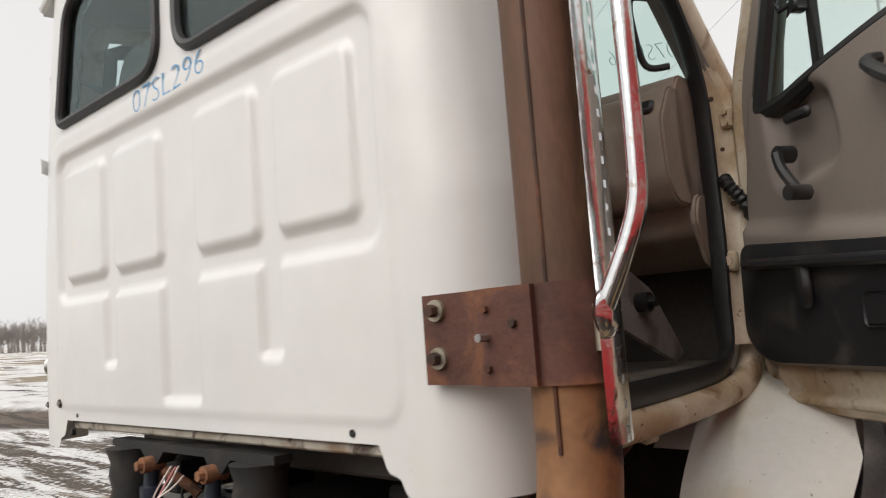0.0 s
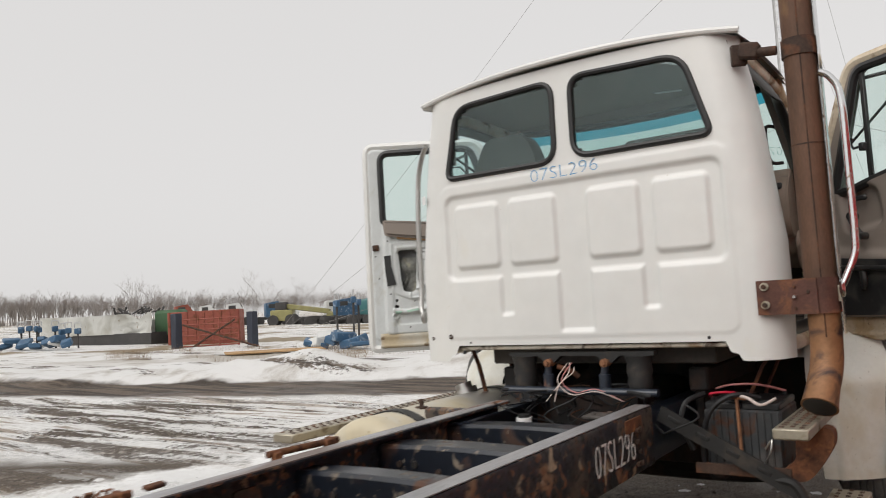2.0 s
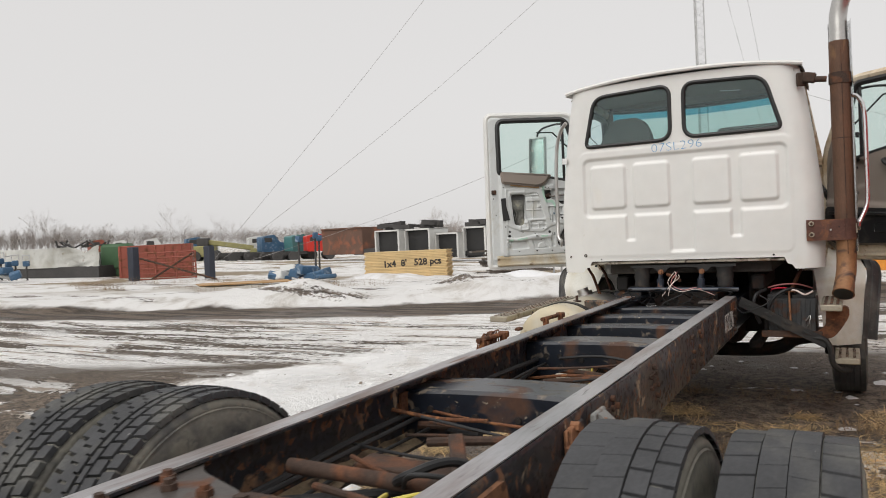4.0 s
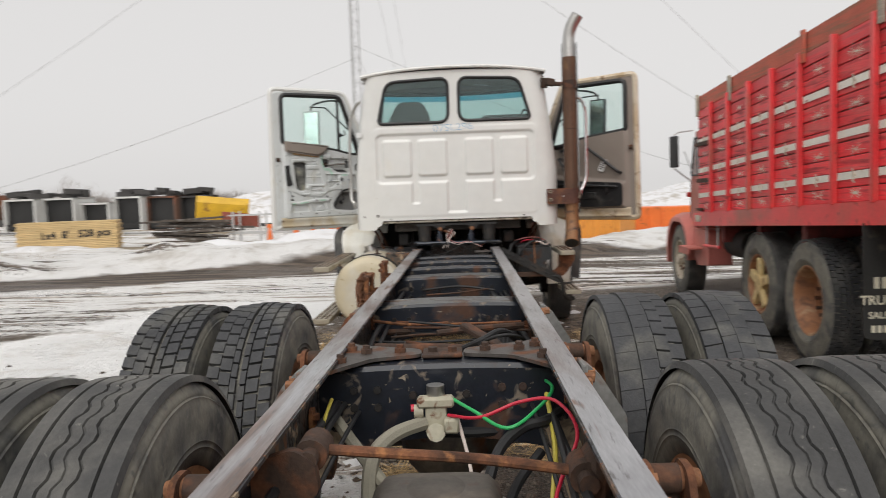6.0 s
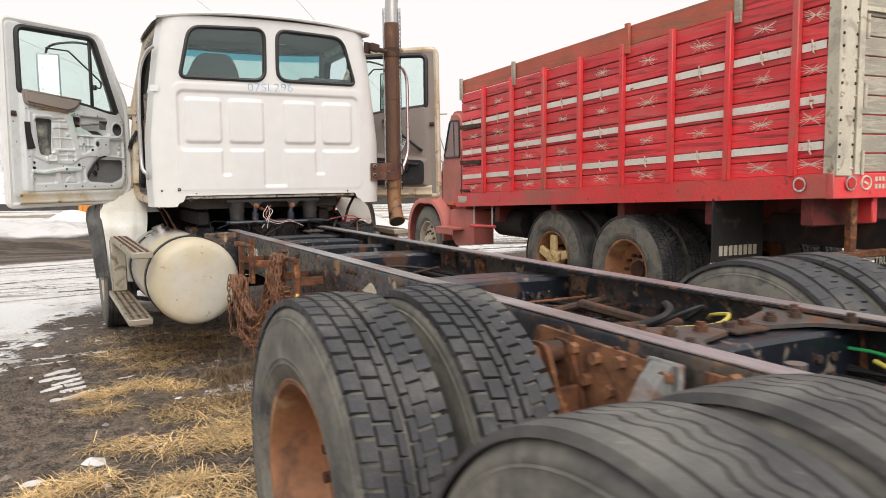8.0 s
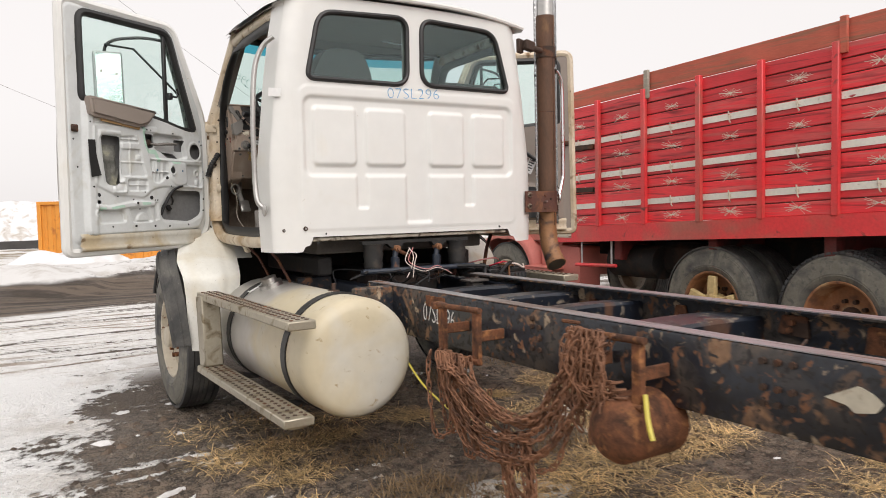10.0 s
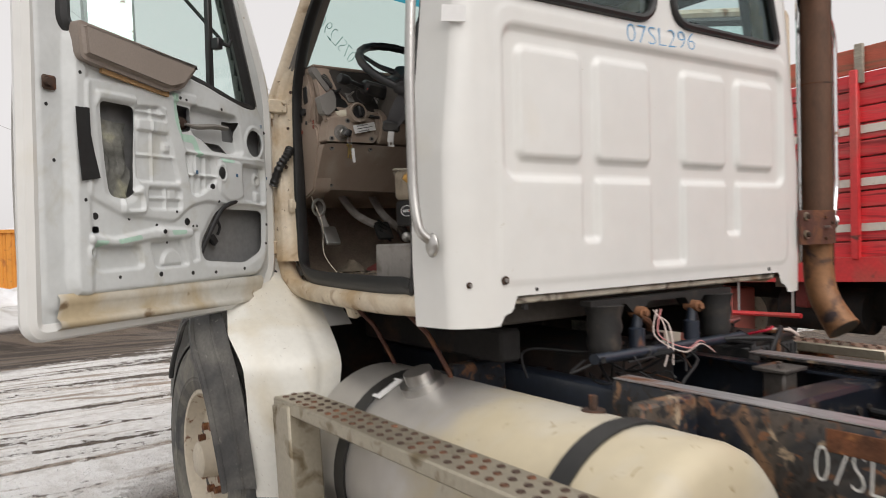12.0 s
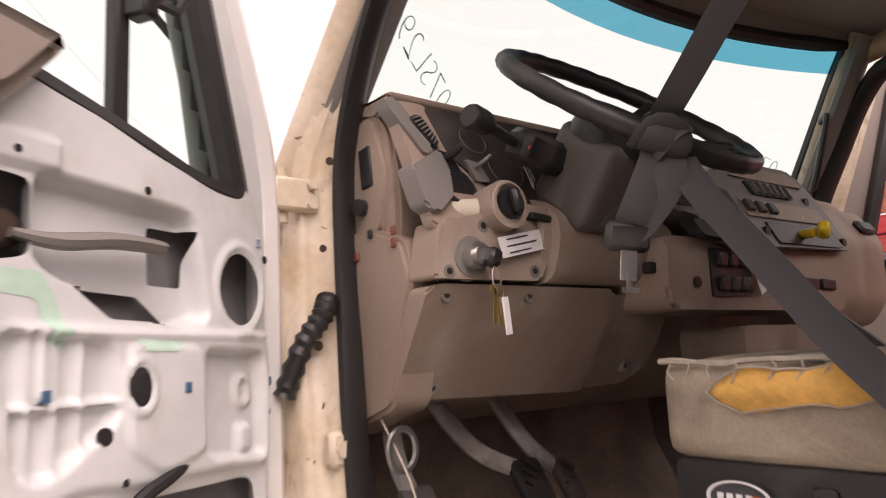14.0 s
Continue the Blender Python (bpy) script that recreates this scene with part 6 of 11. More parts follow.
TYRE = tyre_mesh()
LUGS = tread_blocks([(-0.101, 0.022, 0.8), (-0.053, 0.0215, 0.84), (-0.0175, 0.0105, 0.9), (0.0175, 0.0105, 0.9), (0.053, 0.0215, 0.84), (0.101, 0.022, 0.8)], 58, 0.505, 0.5375, 0.25)
WORN_LUGS = tread_blocks([(-0.092, 0.034, 0.93), (-0.028, 0.028, 1.0), (0.028, 0.028, 1.0), (0.092, 0.034, 0.9)], 46, 0.508, 0.533, 0.3, 0.010)
HALF_WORN = tread_blocks([(-0.085, 0.041, 1.0), (-0.01, 0.034, 1.0), (0.05, 0.024, 0.9), (0.1, 0.026, 0.88)], 46, 0.508, 0.533, 0.2, 0.010)
RIBS = tread_ribs()
RIB_FRONT = tread_ribs(0.012, 0.001)
RIM_IN, RIM_FRONT = rim_mesh(-0.055, 0.3), rim_mesh(0.045, 1.0)
NUTS = mesh_of(ring_of(1, 0.142, 0.05, 0.105, 0.017, 6))
NUTS_REAR = mesh_of(ring_of(1, 0.142, -0.06, 0.0, 0.017, 6))
HOLES = mesh_of(ring_of(1, 0.2, 0.062, 0.066, 0.03, 12))
bm = bmesh.new()
lathe(bm, [(0.04, 0.0), (0.155, 0.0), (0.155, 0.06), (0.145, 0.075), (0.08, 0.085), (0.05, 0.11), (0.04, 0.11)], 24)
HUB_FRONT = mesh_of(bm)
bm = bmesh.new()
lathe(bm, [(-0.1, 0.0), (-0.02, 0.0), (-0.02, 0.085), (-0.06, 0.1), (-0.1, 0.1)], 24)
HUB_REAR = mesh_of(bm)


def wheel(parent, x, y, z, out, tread, rim, rim_mat, spin, front=False, scale=1.0, label=""):
    """A wheel whose outer face looks along x * out."""
    t = part("wheel", TYRE, M["sidewall"], parent, label)
    t.matrix_basis = pose(x, y, z, spin, 0, 0 if out > 0 else 180) @ Matrix.Diagonal((1, scale, scale, 1))
    part("tread", tread, M["rubber_lug"] if tread in (LUGS, WORN_LUGS, HALF_WORN) else M["rubber"], t)
    part("rim", rim, rim_mat, t)
    if front:
        part("hub", HUB_FRONT, rim_mat, t)
        for k in range(10):
            part("wheel_nut", NUTS, M["rust"], t).matrix_basis = pose(0, 0, 0, 36 * k)
        for k in range(5):
            part("hand_hole", HOLES, M["gasket"], t).matrix_basis = pose(0, 0, 0, 72 * k)
    else:
        part("hub", HUB_REAR, M["rust_dark"], t)
        for k in range(10):
            part("wheel_nut", NUTS_REAR, M["rust_dark"], t).matrix_basis = pose(0, 0, 0, 36 * k)
    return t


AXLES = ((-4.484, "lug"), (-5.782, "rib"))
for sx in (-1, 1):
    for y, kind in AXLES:
        for x, outer in ((1.085, True), (0.755, False)):
            lugs = LUGS if sx < 0 else WORN_LUGS if outer else HALF_WORN
            wheel(truck, sx * x, y, 0.552, sx, lugs if kind == "lug" else RIBS, RIM_IN, M["rim_tan"], 17 * x + 40 * y, scale=1.032, label=("deep lugged" if sx < 0 and kind == "lug" else "half-worn lugged" if kind == "lug" else "worn ribbed") + " black dual tyre on a rusty tan rim")
    wheel(truck, sx * 1.175, 1.46, 0.53, sx, RIB_FRONT, RIM_FRONT, M["rim_cream"], 10, True, label="steer tyre on a cream disc wheel with rusty nuts")

# ---- axles, springs, torque rods ----
for y in (-4.484, -5.782):
    bm = bmesh.new()
    cy(bm, (-0.95, y, 0.55), (0.95, y, 0.55), 0.07, 16)
    ball(bm, (0, y, 0.57), 0.27, 20, (0.8, 0.9, 0.95))
    bx(bm, (0, y, 0.66), (0.34, 0.3, 0.3), bev=0.08, seg=3)
    part("rear_axle", bm, M["axle"], truck, "dusty dark drive axle housing")
    for sx in (-1, 1):
        bm = bmesh.new()
        cy(bm, (sx * 0.585, y, 0.55), (sx * 0.50, y, 0.55), 0.2, 20)
        part("brake_drum", bm, M["rust"], truck)
        bm = bmesh.new()
        cy(bm, (sx * 0.49, y + 0.2, 0.72), (sx * 0.49, y + 0.34, 0.74), 0.075, 14)
        cy(bm, (sx * 0.49, y + 0.12, 0.71), (sx * 0.49, y + 0.2, 0.72), 0.06, 14)
        part("brake_chamber", bm, M["rust"], truck, "rusty round brake chamber")
        # hanger: plate on the web, ribbed casting, pin and bushing
        bm = bmesh.new()
        plate(bm, round_poly([(y - 0.66, 0.885), (y - 0.60, 0.955), (y - 0.10, 0.968), (y - 0.08, 0.90), (y - 0.13, 0.74), (y - 0.42, 0.72)], 0.02, 3), 0.016, Matrix.Translation((sx * 0.441 - 0.008, 0, 0)) @ Matrix(((0, 0, 1, 0), (1, 0, 0, 0), (0, 1, 0, 0), (0, 0, 0, 1))))
        hg = part("spring_hanger", bm, M["rust_orange"], truck, "flaking rust-brown spring hanger plate")
        for k, (dy, z) in enumerate(((-0.30, 0.93), (-0.40, 0.92), (-0.50, 0.93), (-0.57, 0.92), (-0.36, 0.85), (-0.46, 0.84), (-0.2, 0.80))):
            bm = bmesh.new()
            cy(bm, (sx * 0.447, y + dy, z), (sx * 0.472, y + dy, z), 0.019, 6)
            part("hanger_bolt", bm, M["rust_orange"], hg)
        bm = bmesh.new()
        prism = round_poly([(y - 0.20, 0.95), (y - 0.29, 0.95), (y - 0.36, 0.78), (y - 0.33, 0.60), (y - 0.15, 0.60), (y - 0.12, 0.76)], 0.03, 3)
        for x0 in (0.462, 0.545):
            plate(bm, prism, 0.016, Matrix.Translation((sx * x0 - 0.008, 0, 0)) @ Matrix(((0, 0, 1, 0), (1, 0, 0, 0), (0, 1, 0, 0), (0, 0, 0, 1))))
        bx(bm, (sx * 0.505, y - 0.34, 0.72), (0.085, 0.02, 0.22), rot=(-6, 0, 0), bev=0.004)
        part("hanger_cheek", bm, M["rust"], hg, "rusty hanger casting")
        bm = bmesh.new()
        cy(bm, (sx * 0.45, y - 0.245, 0.915), (sx * 0.53, y - 0.245, 0.915), 0.032, 16)
        part("bushing", bm, M["rust_dark"], hg, "dusty pin bushing")
        bm = bmesh.new()
        cy(bm, (sx * 0.53, y - 0.245, 0.915), (sx * 0.575, y - 0.245, 0.915), 0.028, 12, 0.02)
        part("hanger_pin", bm, M["rust_orange"], hg)
        bm = bmesh.new()
        tube(bm, spline([(sx * 0.505, y - 0.245, 0.86), (sx * 0.505, y - 0.1, 0.74), (sx * 0.505, y + 0.05, 0.67), (sx * 0.505, y + 0.3, 0.7), (sx * 0.505, y + 0.62, 0.82)], 5), 0.035, 6)
        part("spring_leaf", bm, M["rust_dark"], truck)
        # cast bracket arm ahead of the axle
        bm = bmesh.new()
        plate(bm, round_poly([(0.45, 0.965), (0.475, 0.972), (0.52, 0.93), (0.60, 0.80), (0.605, 0.66), (0.575, 0.655), (0.56, 0.76), (0.50, 0.83), (0.45, 0.84)], 0.012, 3), 0.07, Matrix.Translation((0, y + 0.66, 0)) @ Matrix(((sx, 0, 0, 0), (0, 0, -1, 0), (0, 1, 0, 0), (0, 0, 0, 1))))
        bx(bm, (sx * 0.463, y + 0.625, 0.90), (0.02, 0.12, 0.15), bev=0.005)
        arm = part("spring_clip", bm, M["cast_grey"], truck, "pale grey cast bracket arm on the rail")
        for dz in (0.855, 0.94):
            bm = bmesh.new()
            cy(bm, (sx * 0.47, y + 0.60, dz), (sx * 0.50, y + 0.60, dz), 0.018, 6)
            part("clip_bolt", bm, M["rust_orange"], arm)
        bm = bmesh.new()
        bx(bm, (sx * 0.441, y + 0.44, 0.885), (0.012, 0.16, 0.17), bev=0.004)
        bx(bm, (sx * 0.448, y + 0.40, 0.90), (0.018, 0.05, 0.15), bev=0.004)
        for k in range(5):
            cy(bm, (sx * 0.44, y + 0.37 + 0.05 * (k % 3), 0.85 + 0.06 * (k // 2)), (sx * 0.468, y + 0.37 + 0.05 * (k % 3), 0.85 + 0.06 * (k // 2)), 0.016, 6)
        part("web_plate", bm, M["rust_orange"], rails[sx], "bolted rust-orange plate on the rail")
bm = bmesh.new()
tube(bm, spline([(-0.27, -5.83, 0.93), (-0.1, -5.83, 0.915), (0.12, -5.83, 0.895), (0.34, -5.83, 0.862)], 6), 0.022, 10, flat=0.55, up=(0, 0, 1))
tr = part("torque_rod", bm, M["rust"], truck, "dark rusty torque rod")
for x, z in ((-0.29, 0.93), (0.36, 0.86)):
    bm = bmesh.new()
    cy(bm, (x, -5.88, z), (x, -5.78, z), 0.04, 16)
    cy(bm, (x, -5.92, z), (x, -5.74, z), 0.024, 10)
    part("rod_eye", bm, M["rust_dark"], tr)
bm = bmesh.new()
plate(bm, round_poly([(-0.42, 0.93), (-0.32, 0.965), (-0.27, 0.93), (-0.26, 0.86), (-0.36, 0.8), (-0.42, 0.82)], 0.02, 3), 0.03, Matrix.Translation((0, -5.93, 0)) @ Matrix(((1, 0, 0, 0), (0, 0, 1, 0), (0, 1, 0, 0), (0, 0, 0, 1))))
part("rod_bracket", bm, M["rust_dark"], truck)
bm = bmesh.new()
bx(bm, (0.39, -5.83, 0.86), (0.06, 0.12, 0.13), bev=0.02)
part("rod_bracket", bm, M["rust_dark"], truck)
bm = bmesh.new()
cy(bm, (-0.3, -4.5, 0.9), (0.3, -4.46, 0.87), 0.024, 10)
bx(bm, (0.05, -4.25, 0.84), (0.5, 0.12, 0.02), rot=(0, 4, 3), bev=0.004)
bx(bm, (0.2, -4.35, 0.88), (0.05, 0.5, 0.03), rot=(10, 0, 30), bev=0.006)
part("cross_rod", bm, M["rust_dark"], truck, "rusty rods between the rails")
bm = bmesh.new()
cy(bm, (0.15, -6.15, 0.66), (0.30, -6.25, 0.66), 0.07, 16)
cy(bm, (0.19, -6.13, 0.66), (0.22, -6.3, 0.66), 0.085, 16)
part("air_can", bm, M["tank"], truck, "beige round air canister")

# valve and air lines
bm = bmesh.new()
bx(bm, (-0.02, -5.2, 0.82), (0.07, 0.07, 0.12), bev=0.012, seg=2)
bx(bm, (-0.02, -5.22, 0.87), (0.12, 0.05, 0.035), bev=0.008)
bx(bm, (0.03, -5.24, 0.8), (0.05, 0.06, 0.05), bev=0.008)
cy(bm, (-0.09, -5.22, 0.84), (-0.06, -5.22, 0.84), 0.022, 10)
cy(bm, (-0.02, -5.26, 0.78), (-0.02, -5.2, 0.76), 0.03, 10)
vb = part("air_valve", bm, M["beige_valve"], truck, "dusty beige air valve block")
bm = bmesh.new()
cy(bm, (-0.02, -5.2, 0.88), (-0.02, -5.2, 0.92), 0.03, 14)
part("valve_cap", bm, M["silver"], vb)


def hose(name, pts, r, mat, label, parent=truck, n=6):
    bm = bmesh.new()
    tube(bm, spline(pts, n), r, 8)
    return part(name, bm, mat, parent, label)


hose("air_line", [(0.03, -5.22, 0.88), (0.1, -5.3, 0.86), (0.2, -5.42, 0.84), (0.3, -5.35, 0.88), (0.36, -5.2, 0.9), (0.33, -5.05, 0.9)], 0.0058, M["h_green"], "bright green air line")
hose("air_line", [(0.02, -5.24, 0.83), (0.12, -5.34, 0.85), (0.24, -5.36, 0.9), (0.34, -5.42, 0.92), (0.38, -5.6, 0.88), (0.3, -5.8, 0.8), (0.24, -6.0, 0.68), (0.2, -6.3, 0.55)], 0.0055, M["h_red"], "bright red air line")
hose("air_line", [(-0.1, -5.22, 0.85), (-0.06, -5.22, 0.85)], 0.012, M["h_red"], "red hose end")
hose("air_line", [(0.34, -5.2, 0.88), (0.33, -5.5, 0.8), (0.28, -5.9, 0.74), (0.33, -6.2, 0.74), (0.42, -6.4, 0.72), (0.3, -6.55, 0.66)], 0.008, M["h_yellow"], "yellow air line")
hose("air_line", [(-0.36, -5.2, 0.88), (-0.36, -5.35, 0.85), (-0.37, -5.6, 0.72), (-0.35, -5.9, 0.6)], 0.006, M["h_yellow"], "yellow air line")
hose("air_hose", [(-0.06, -5.22, 0.8), (-0.15, -5.3, 0.79), (-0.21, -5.36, 0.74), (-0.22, -5.42, 0.62), (-0.18, -5.5, 0.56)], 0.024, M["h_grey"], "thick grey braided air hose")
hose("air_hose", [(-0.36, -5.15, 0.8), (-0.25, -5.3, 0.72), (-0.1, -5.5, 0.62), (0.0, -5.6, 0.55)], 0.02, M["h_grey"], "grey braided air hose")
hose("air_hose", [(0.1, -5.65, 0.62), (0.16, -5.5, 0.78), (0.24, -5.4, 0.83), (0.32, -5.36, 0.84), (0.38, -5.2, 0.82)], 0.017, M["h_black"], "black rubber air hose")
hose("air_hose", [(0.06, -5.9, 0.55), (0.16, -5.7, 0.66), (0.22, -5.5, 0.7), (0.3, -5.4, 0.76)], 0.015, M["h_black"], "black rubber air hose")
hose("air_hose", [(-0.3, -4.9, 0.72), (0.0, -5.12, 0.735), (0.3, -5.05, 0.72)], 0.018, M["h_black"], "black rubber air hose")
hose("white_wire", [(0.05, -5.22, 0.81), (0.08, -5.32, 0.72), (0.1, -5.4, 0.62)], 0.006, M["h_white"], "white wire")
hose("air_line", [(0.12, -4.62, 0.9), (0.18, -4.75, 0.93), (0.27, -4.72, 0.95), (0.3, -4.62, 0.93), (0.36, -4.55, 0.9)], 0.007, M["h_yellow"], "yellow looped air line")
hose("air_line", [(0.1, -4.5, 0.88), (0.2, -4.62, 0.96), (0.3, -4.58, 0.95), (0.35, -4.45, 0.88)], 0.007, M["h_black"], "black air line")
hose("air_hose", [(0.0, -4.4, 0.84), (0.14, -4.55, 0.93), (0.24, -4.45, 0.95), (0.34, -4.3, 0.85)], 0.014, M["h_black"], "black rubber air hose")
for k in range(5):
    x = 0.36 - 0.02 * k
    hose("frame_cable", [(x, -0.3, 0.80 + 0.02 * k), (x - 0.02, -1.6, 0.76 + 0.02 * k), (x, -3.0, 0.78 + 0.015 * k), (x - 0.04, -4.1, 0.8)], 0.012, M["h_black"], "black cable along the frame", n=4)

# ---- fuel tank and steps, left side ----
TX, TZ, TR = -0.815, 0.665, 0.323
bm = bmesh.new()
lathe(bm, [(-0.812, 0.0), (-0.812, 0.2), (-0.808, 0.262), (-0.797, 0.296), (-0.772, 0.316), (-0.74, TR), (0.72, TR), (0.75, 0.305), (0.765, 0.27), (0.77, 0.2), (0.77, 0.0)], 48)
tank = part("fuel_tank", bm, M["tank"], truck, "tan cylindrical fuel tank")
tank.matrix_basis = pose(TX, 0.02, TZ, 0, 0, 90)
for x in (-0.53, 0.46):
    bm = bmesh.new()
    lathe(bm, [(x - 0.033, TR + 0.001), (x - 0.033, TR + 0.009), (x + 0.033, TR + 0.009), (x + 0.033, TR + 0.001)], 48, True)
    part("tank_strap", bm, M["gasket"], tank, "black tank strap")
bm = bmesh.new()
cy(bm, (0.28, 0.09, 0.30), (0.28, 0.102, 0.332), 0.075, 24)
cy(bm, (0.28, 0.102, 0.332), (0.28, 0.114, 0.366), 0.052, 10)
part("filler_cap", bm, M["silver"], tank, "silver tank filler cap")
bm = bmesh.new()
bx(bm, (0.42, 0.15, 0.29), (0.05, 0.11, 0.004), rot=(-27, 0, 0))
part("tank_label", bm, M["paper"], tank, "white paper label")
bm = bmesh.new()
cy(bm, (-0.37, -0.05, 0.315), (-0.37, -0.05, 0.325), 0.035, 12)
cy(bm, (-0.37, -0.05, 0.32), (-0.37, -0.05, 0.365), 0.012, 8)
part("sender_flange", bm, M["rust_dark"], tank)


def step_board(name, x0, x1, y0, y1, z, parent, label, mat="alu", lip=0.045):
    """Step with dimpled tread plate and folded edges."""
    bm = bmesh.new()
    bx(bm, ((x0 + x1) / 2, (y0 + y1) / 2, z - lip / 2), (x1 - x0, y1 - y0, lip), bev=0.006)
    o = part(name, bm, M[mat], parent, label)
    n = int((y1 - y0) / 0.055)
    for i in range(n):
        for j in range(3):
            bm = bmesh.new()
            x = x0 + (x1 - x0) * (0.22 + 0.28 * j)
            y = y0 + 0.04 + i * 0.055 + 0.02 * (j % 2)
            cy(bm, (x, y, z - 0.002), (x, y, z + 0.0035), 0.013, 8, 0.01)
            part("tread_dimple", bm, M["rust_dark"], o)
    return o


step_board("upper_step", -1.275, -1.13, -0.955, 0.72, 0.925, truck, "dull aluminium step plate over the fuel tank")
step_board("lower_step", -1.31, -1.15, -0.95, 0.64, 0.455, truck, "dull aluminium lower step")
for c, sz, rt in (((-1.225, 0.62, 0.68), (0.12, 0.14, 0.46), (-6, 0, 0)), ((-1.225, -0.9, 0.42), (0.1, 0.06, 0.05), (0, 0, 0))):
    bm = bmesh.new()
    bx(bm, c, sz, rot=rt, bev=0.008)
    part("step_bracket", bm, M["alu"], truck)
for y in (-0.42, 0.46):
    for way, r in (([(-1.14, y, 0.9), (-1.08, y, 0.84)], 0.014), ([(-1.22, y, 0.43), (-1.02, y, 0.38), (-0.85, y, 0.36)], 0.018)):
        bm = bmesh.new()
        tube(bm, way, r, 6)
        part("step_arm", bm, M["rail"], truck)
    bm = bmesh.new()
    bx(bm, (-0.55, y, 0.7), (0.25, 0.06, 0.6), bev=0.01)
    part("tank_bracket", bm, M["rail"], truck)

# ---- right side: battery box, step ----
bm = bmesh.new()
bx(bm, (0.80, 0.22, 0.835), (0.345, 0.36, 0.27), bev=0.012)
bat = part("battery_box", bm, M["battery"], truck, "dusty grey batteries with red and black cables")
for x0 in (0.715, 0.885):
    bm = bmesh.new()
    bx(bm, (x0, 0.22, 0.982), (0.165, 0.35, 0.035), bev=0.008)
    bx(bm, (x0, 0.10, 1.002), (0.10, 0.05, 0.012), bev=0.004)
    cy(bm, (x0 - 0.05, 0.08, 0.995), (x0 - 0.05, 0.08, 1.02), 0.01, 8)
    cy(bm, (x0 + 0.05, 0.34, 0.995), (x0 + 0.05, 0.34, 1.02), 0.01, 8)
    part("battery_lid", bm, M["black_plastic"], bat)
for k in range(11):
    bm = bmesh.new()
    bx(bm, (0.64 + 0.032 * k, 0.038, 0.84), (0.008, 0.012, 0.24), bev=0.002)
    part("battery_rib", bm, M["battery"], bat)
hose("battery_cable", [(0.66, 0.08, 1.02), (0.68, 0.0, 1.045), (0.75, 0.02, 1.05), (0.84, 0.1, 1.03)], 0.0055, M["h_red"], "red battery cable", bat)
hose("battery_cable", [(0.62, 0.3, 1.03), (0.72, 0.22, 1.06), (0.84, 0.24, 1.06), (0.94, 0.34, 1.02)], 0.0055, M["h_pink"], "red battery cable", bat)
hose("battery_cable", [(0.62, 0.1, 1.03), (0.56, 0.0, 1.0), (0.54, -0.02, 0.9), (0.58, 0.0, 0.78)], 0.014, M["h_black"], "black battery cable", bat)
hose("battery_cable", [(0.88, 0.08, 1.02), (0.78, 0.0, 1.04), (0.68, -0.02, 0.97), (0.63, 0.0, 0.84), (0.62, 0.02, 0.72)], 0.012, M["h_black"], "black battery cable", bat)
hose("battery_cable", [(0.95, 0.06, 1.02), (0.90, -0.01, 1.0), (0.84, 0.0, 1.03), (0.76, 0.04, 1.035)], 0.007, M["h_white"], "pale battery cable", bat)
bm = bmesh.new()
tube(bm, [(0.79, 0.02, 1.02), (0.795, 0.015, 0.70)], 0.008, 6)
bx(bm, (0.79, 0.05, 1.025), (0.09, 0.07, 0.014), rot=(0, 6, 0), bev=0.003)
part("hold_down", bm, M["rust_orange"], bat, "rusty battery hold-down rod")
hose("hold_down_hook", [(0.88, 0.02, 0.72), (0.92, 0.0, 0.78), (0.93, 0.01, 0.84), (0.90, 0.015, 0.80)], 0.005, M["silver"], "bent hook wire", bat)
bm = bmesh.new()
bx(bm, (0.80, 0.2, 0.692), (0.42, 0.45, 0.018), bev=0.004)
bx(bm, (0.80, -0.02, 0.702), (0.42, 0.016, 0.05), bev=0.004)
tray = part("battery_tray", bm, M["rust_dark"], truck, "rusty battery tray")
bm = bmesh.new()
slots = [(0.0, 0.0), (0.59, -0.315), (0.565, -0.385), (-0.03, -0.07)]
plate(bm, [(0.46 + a, 0.99 + b) for a, b in slots], 0.012, Matrix.Translation((0, -0.06, 0)) @ Matrix(((1, 0, 0, 0), (0, 0, 1, 0), (0, 1, 0, 0), (0, 0, 0, 1))))
st = part("tray_strut", bm, M["mount_black"], tray, "black slotted strut from the rail")
for k in range(4):
    bm = bmesh.new()
    bx(bm, (0.515 + 0.13 * k, -0.062, 0.925 - 0.0695 * k), (0.06, 0.006, 0.018), rot=(0, 28, 0), bev=0.002)
    part("strut_slot", bm, M["gasket"], st)
step_board("upper_step", 1.01, 1.15, -0.33, 0.38, 0.955, truck, "aluminium step plate below the exhaust")
step_board("lower_step", 1.08, 1.25, -0.02, 0.5, 0.53, truck, "aluminium lower step")
bm = bmesh.new()
plate(bm, round_poly([(1.04, 0.92), (1.19, 0.91), (1.19, 0.84), (1.13, 0.74), (1.08, 0.68), (0.98, 0.66), (0.96, 0.71), (1.03, 0.76)], 0.03, 3), 0.09, Matrix.Translation((0, -0.02, 0)) @ Matrix(((1, 0, 0, 0), (0, 0, 1, 0), (0, 1, 0, 0), (0, 0, 0, 1))))
part("step_bracket", bm, M["rust"], truck, "rusty step bracket")
hose("step_hanger", [(0.95, -0.04, 0.68), (1.02, -0.05, 0.67), (1.06, -0.05, 0.60), (1.07, -0.04, 0.50), (1.12, 0.0, 0.44), (1.18, 0.05, 0.435)], 0.022, M["mount_black"], "black bent step hanger tube")

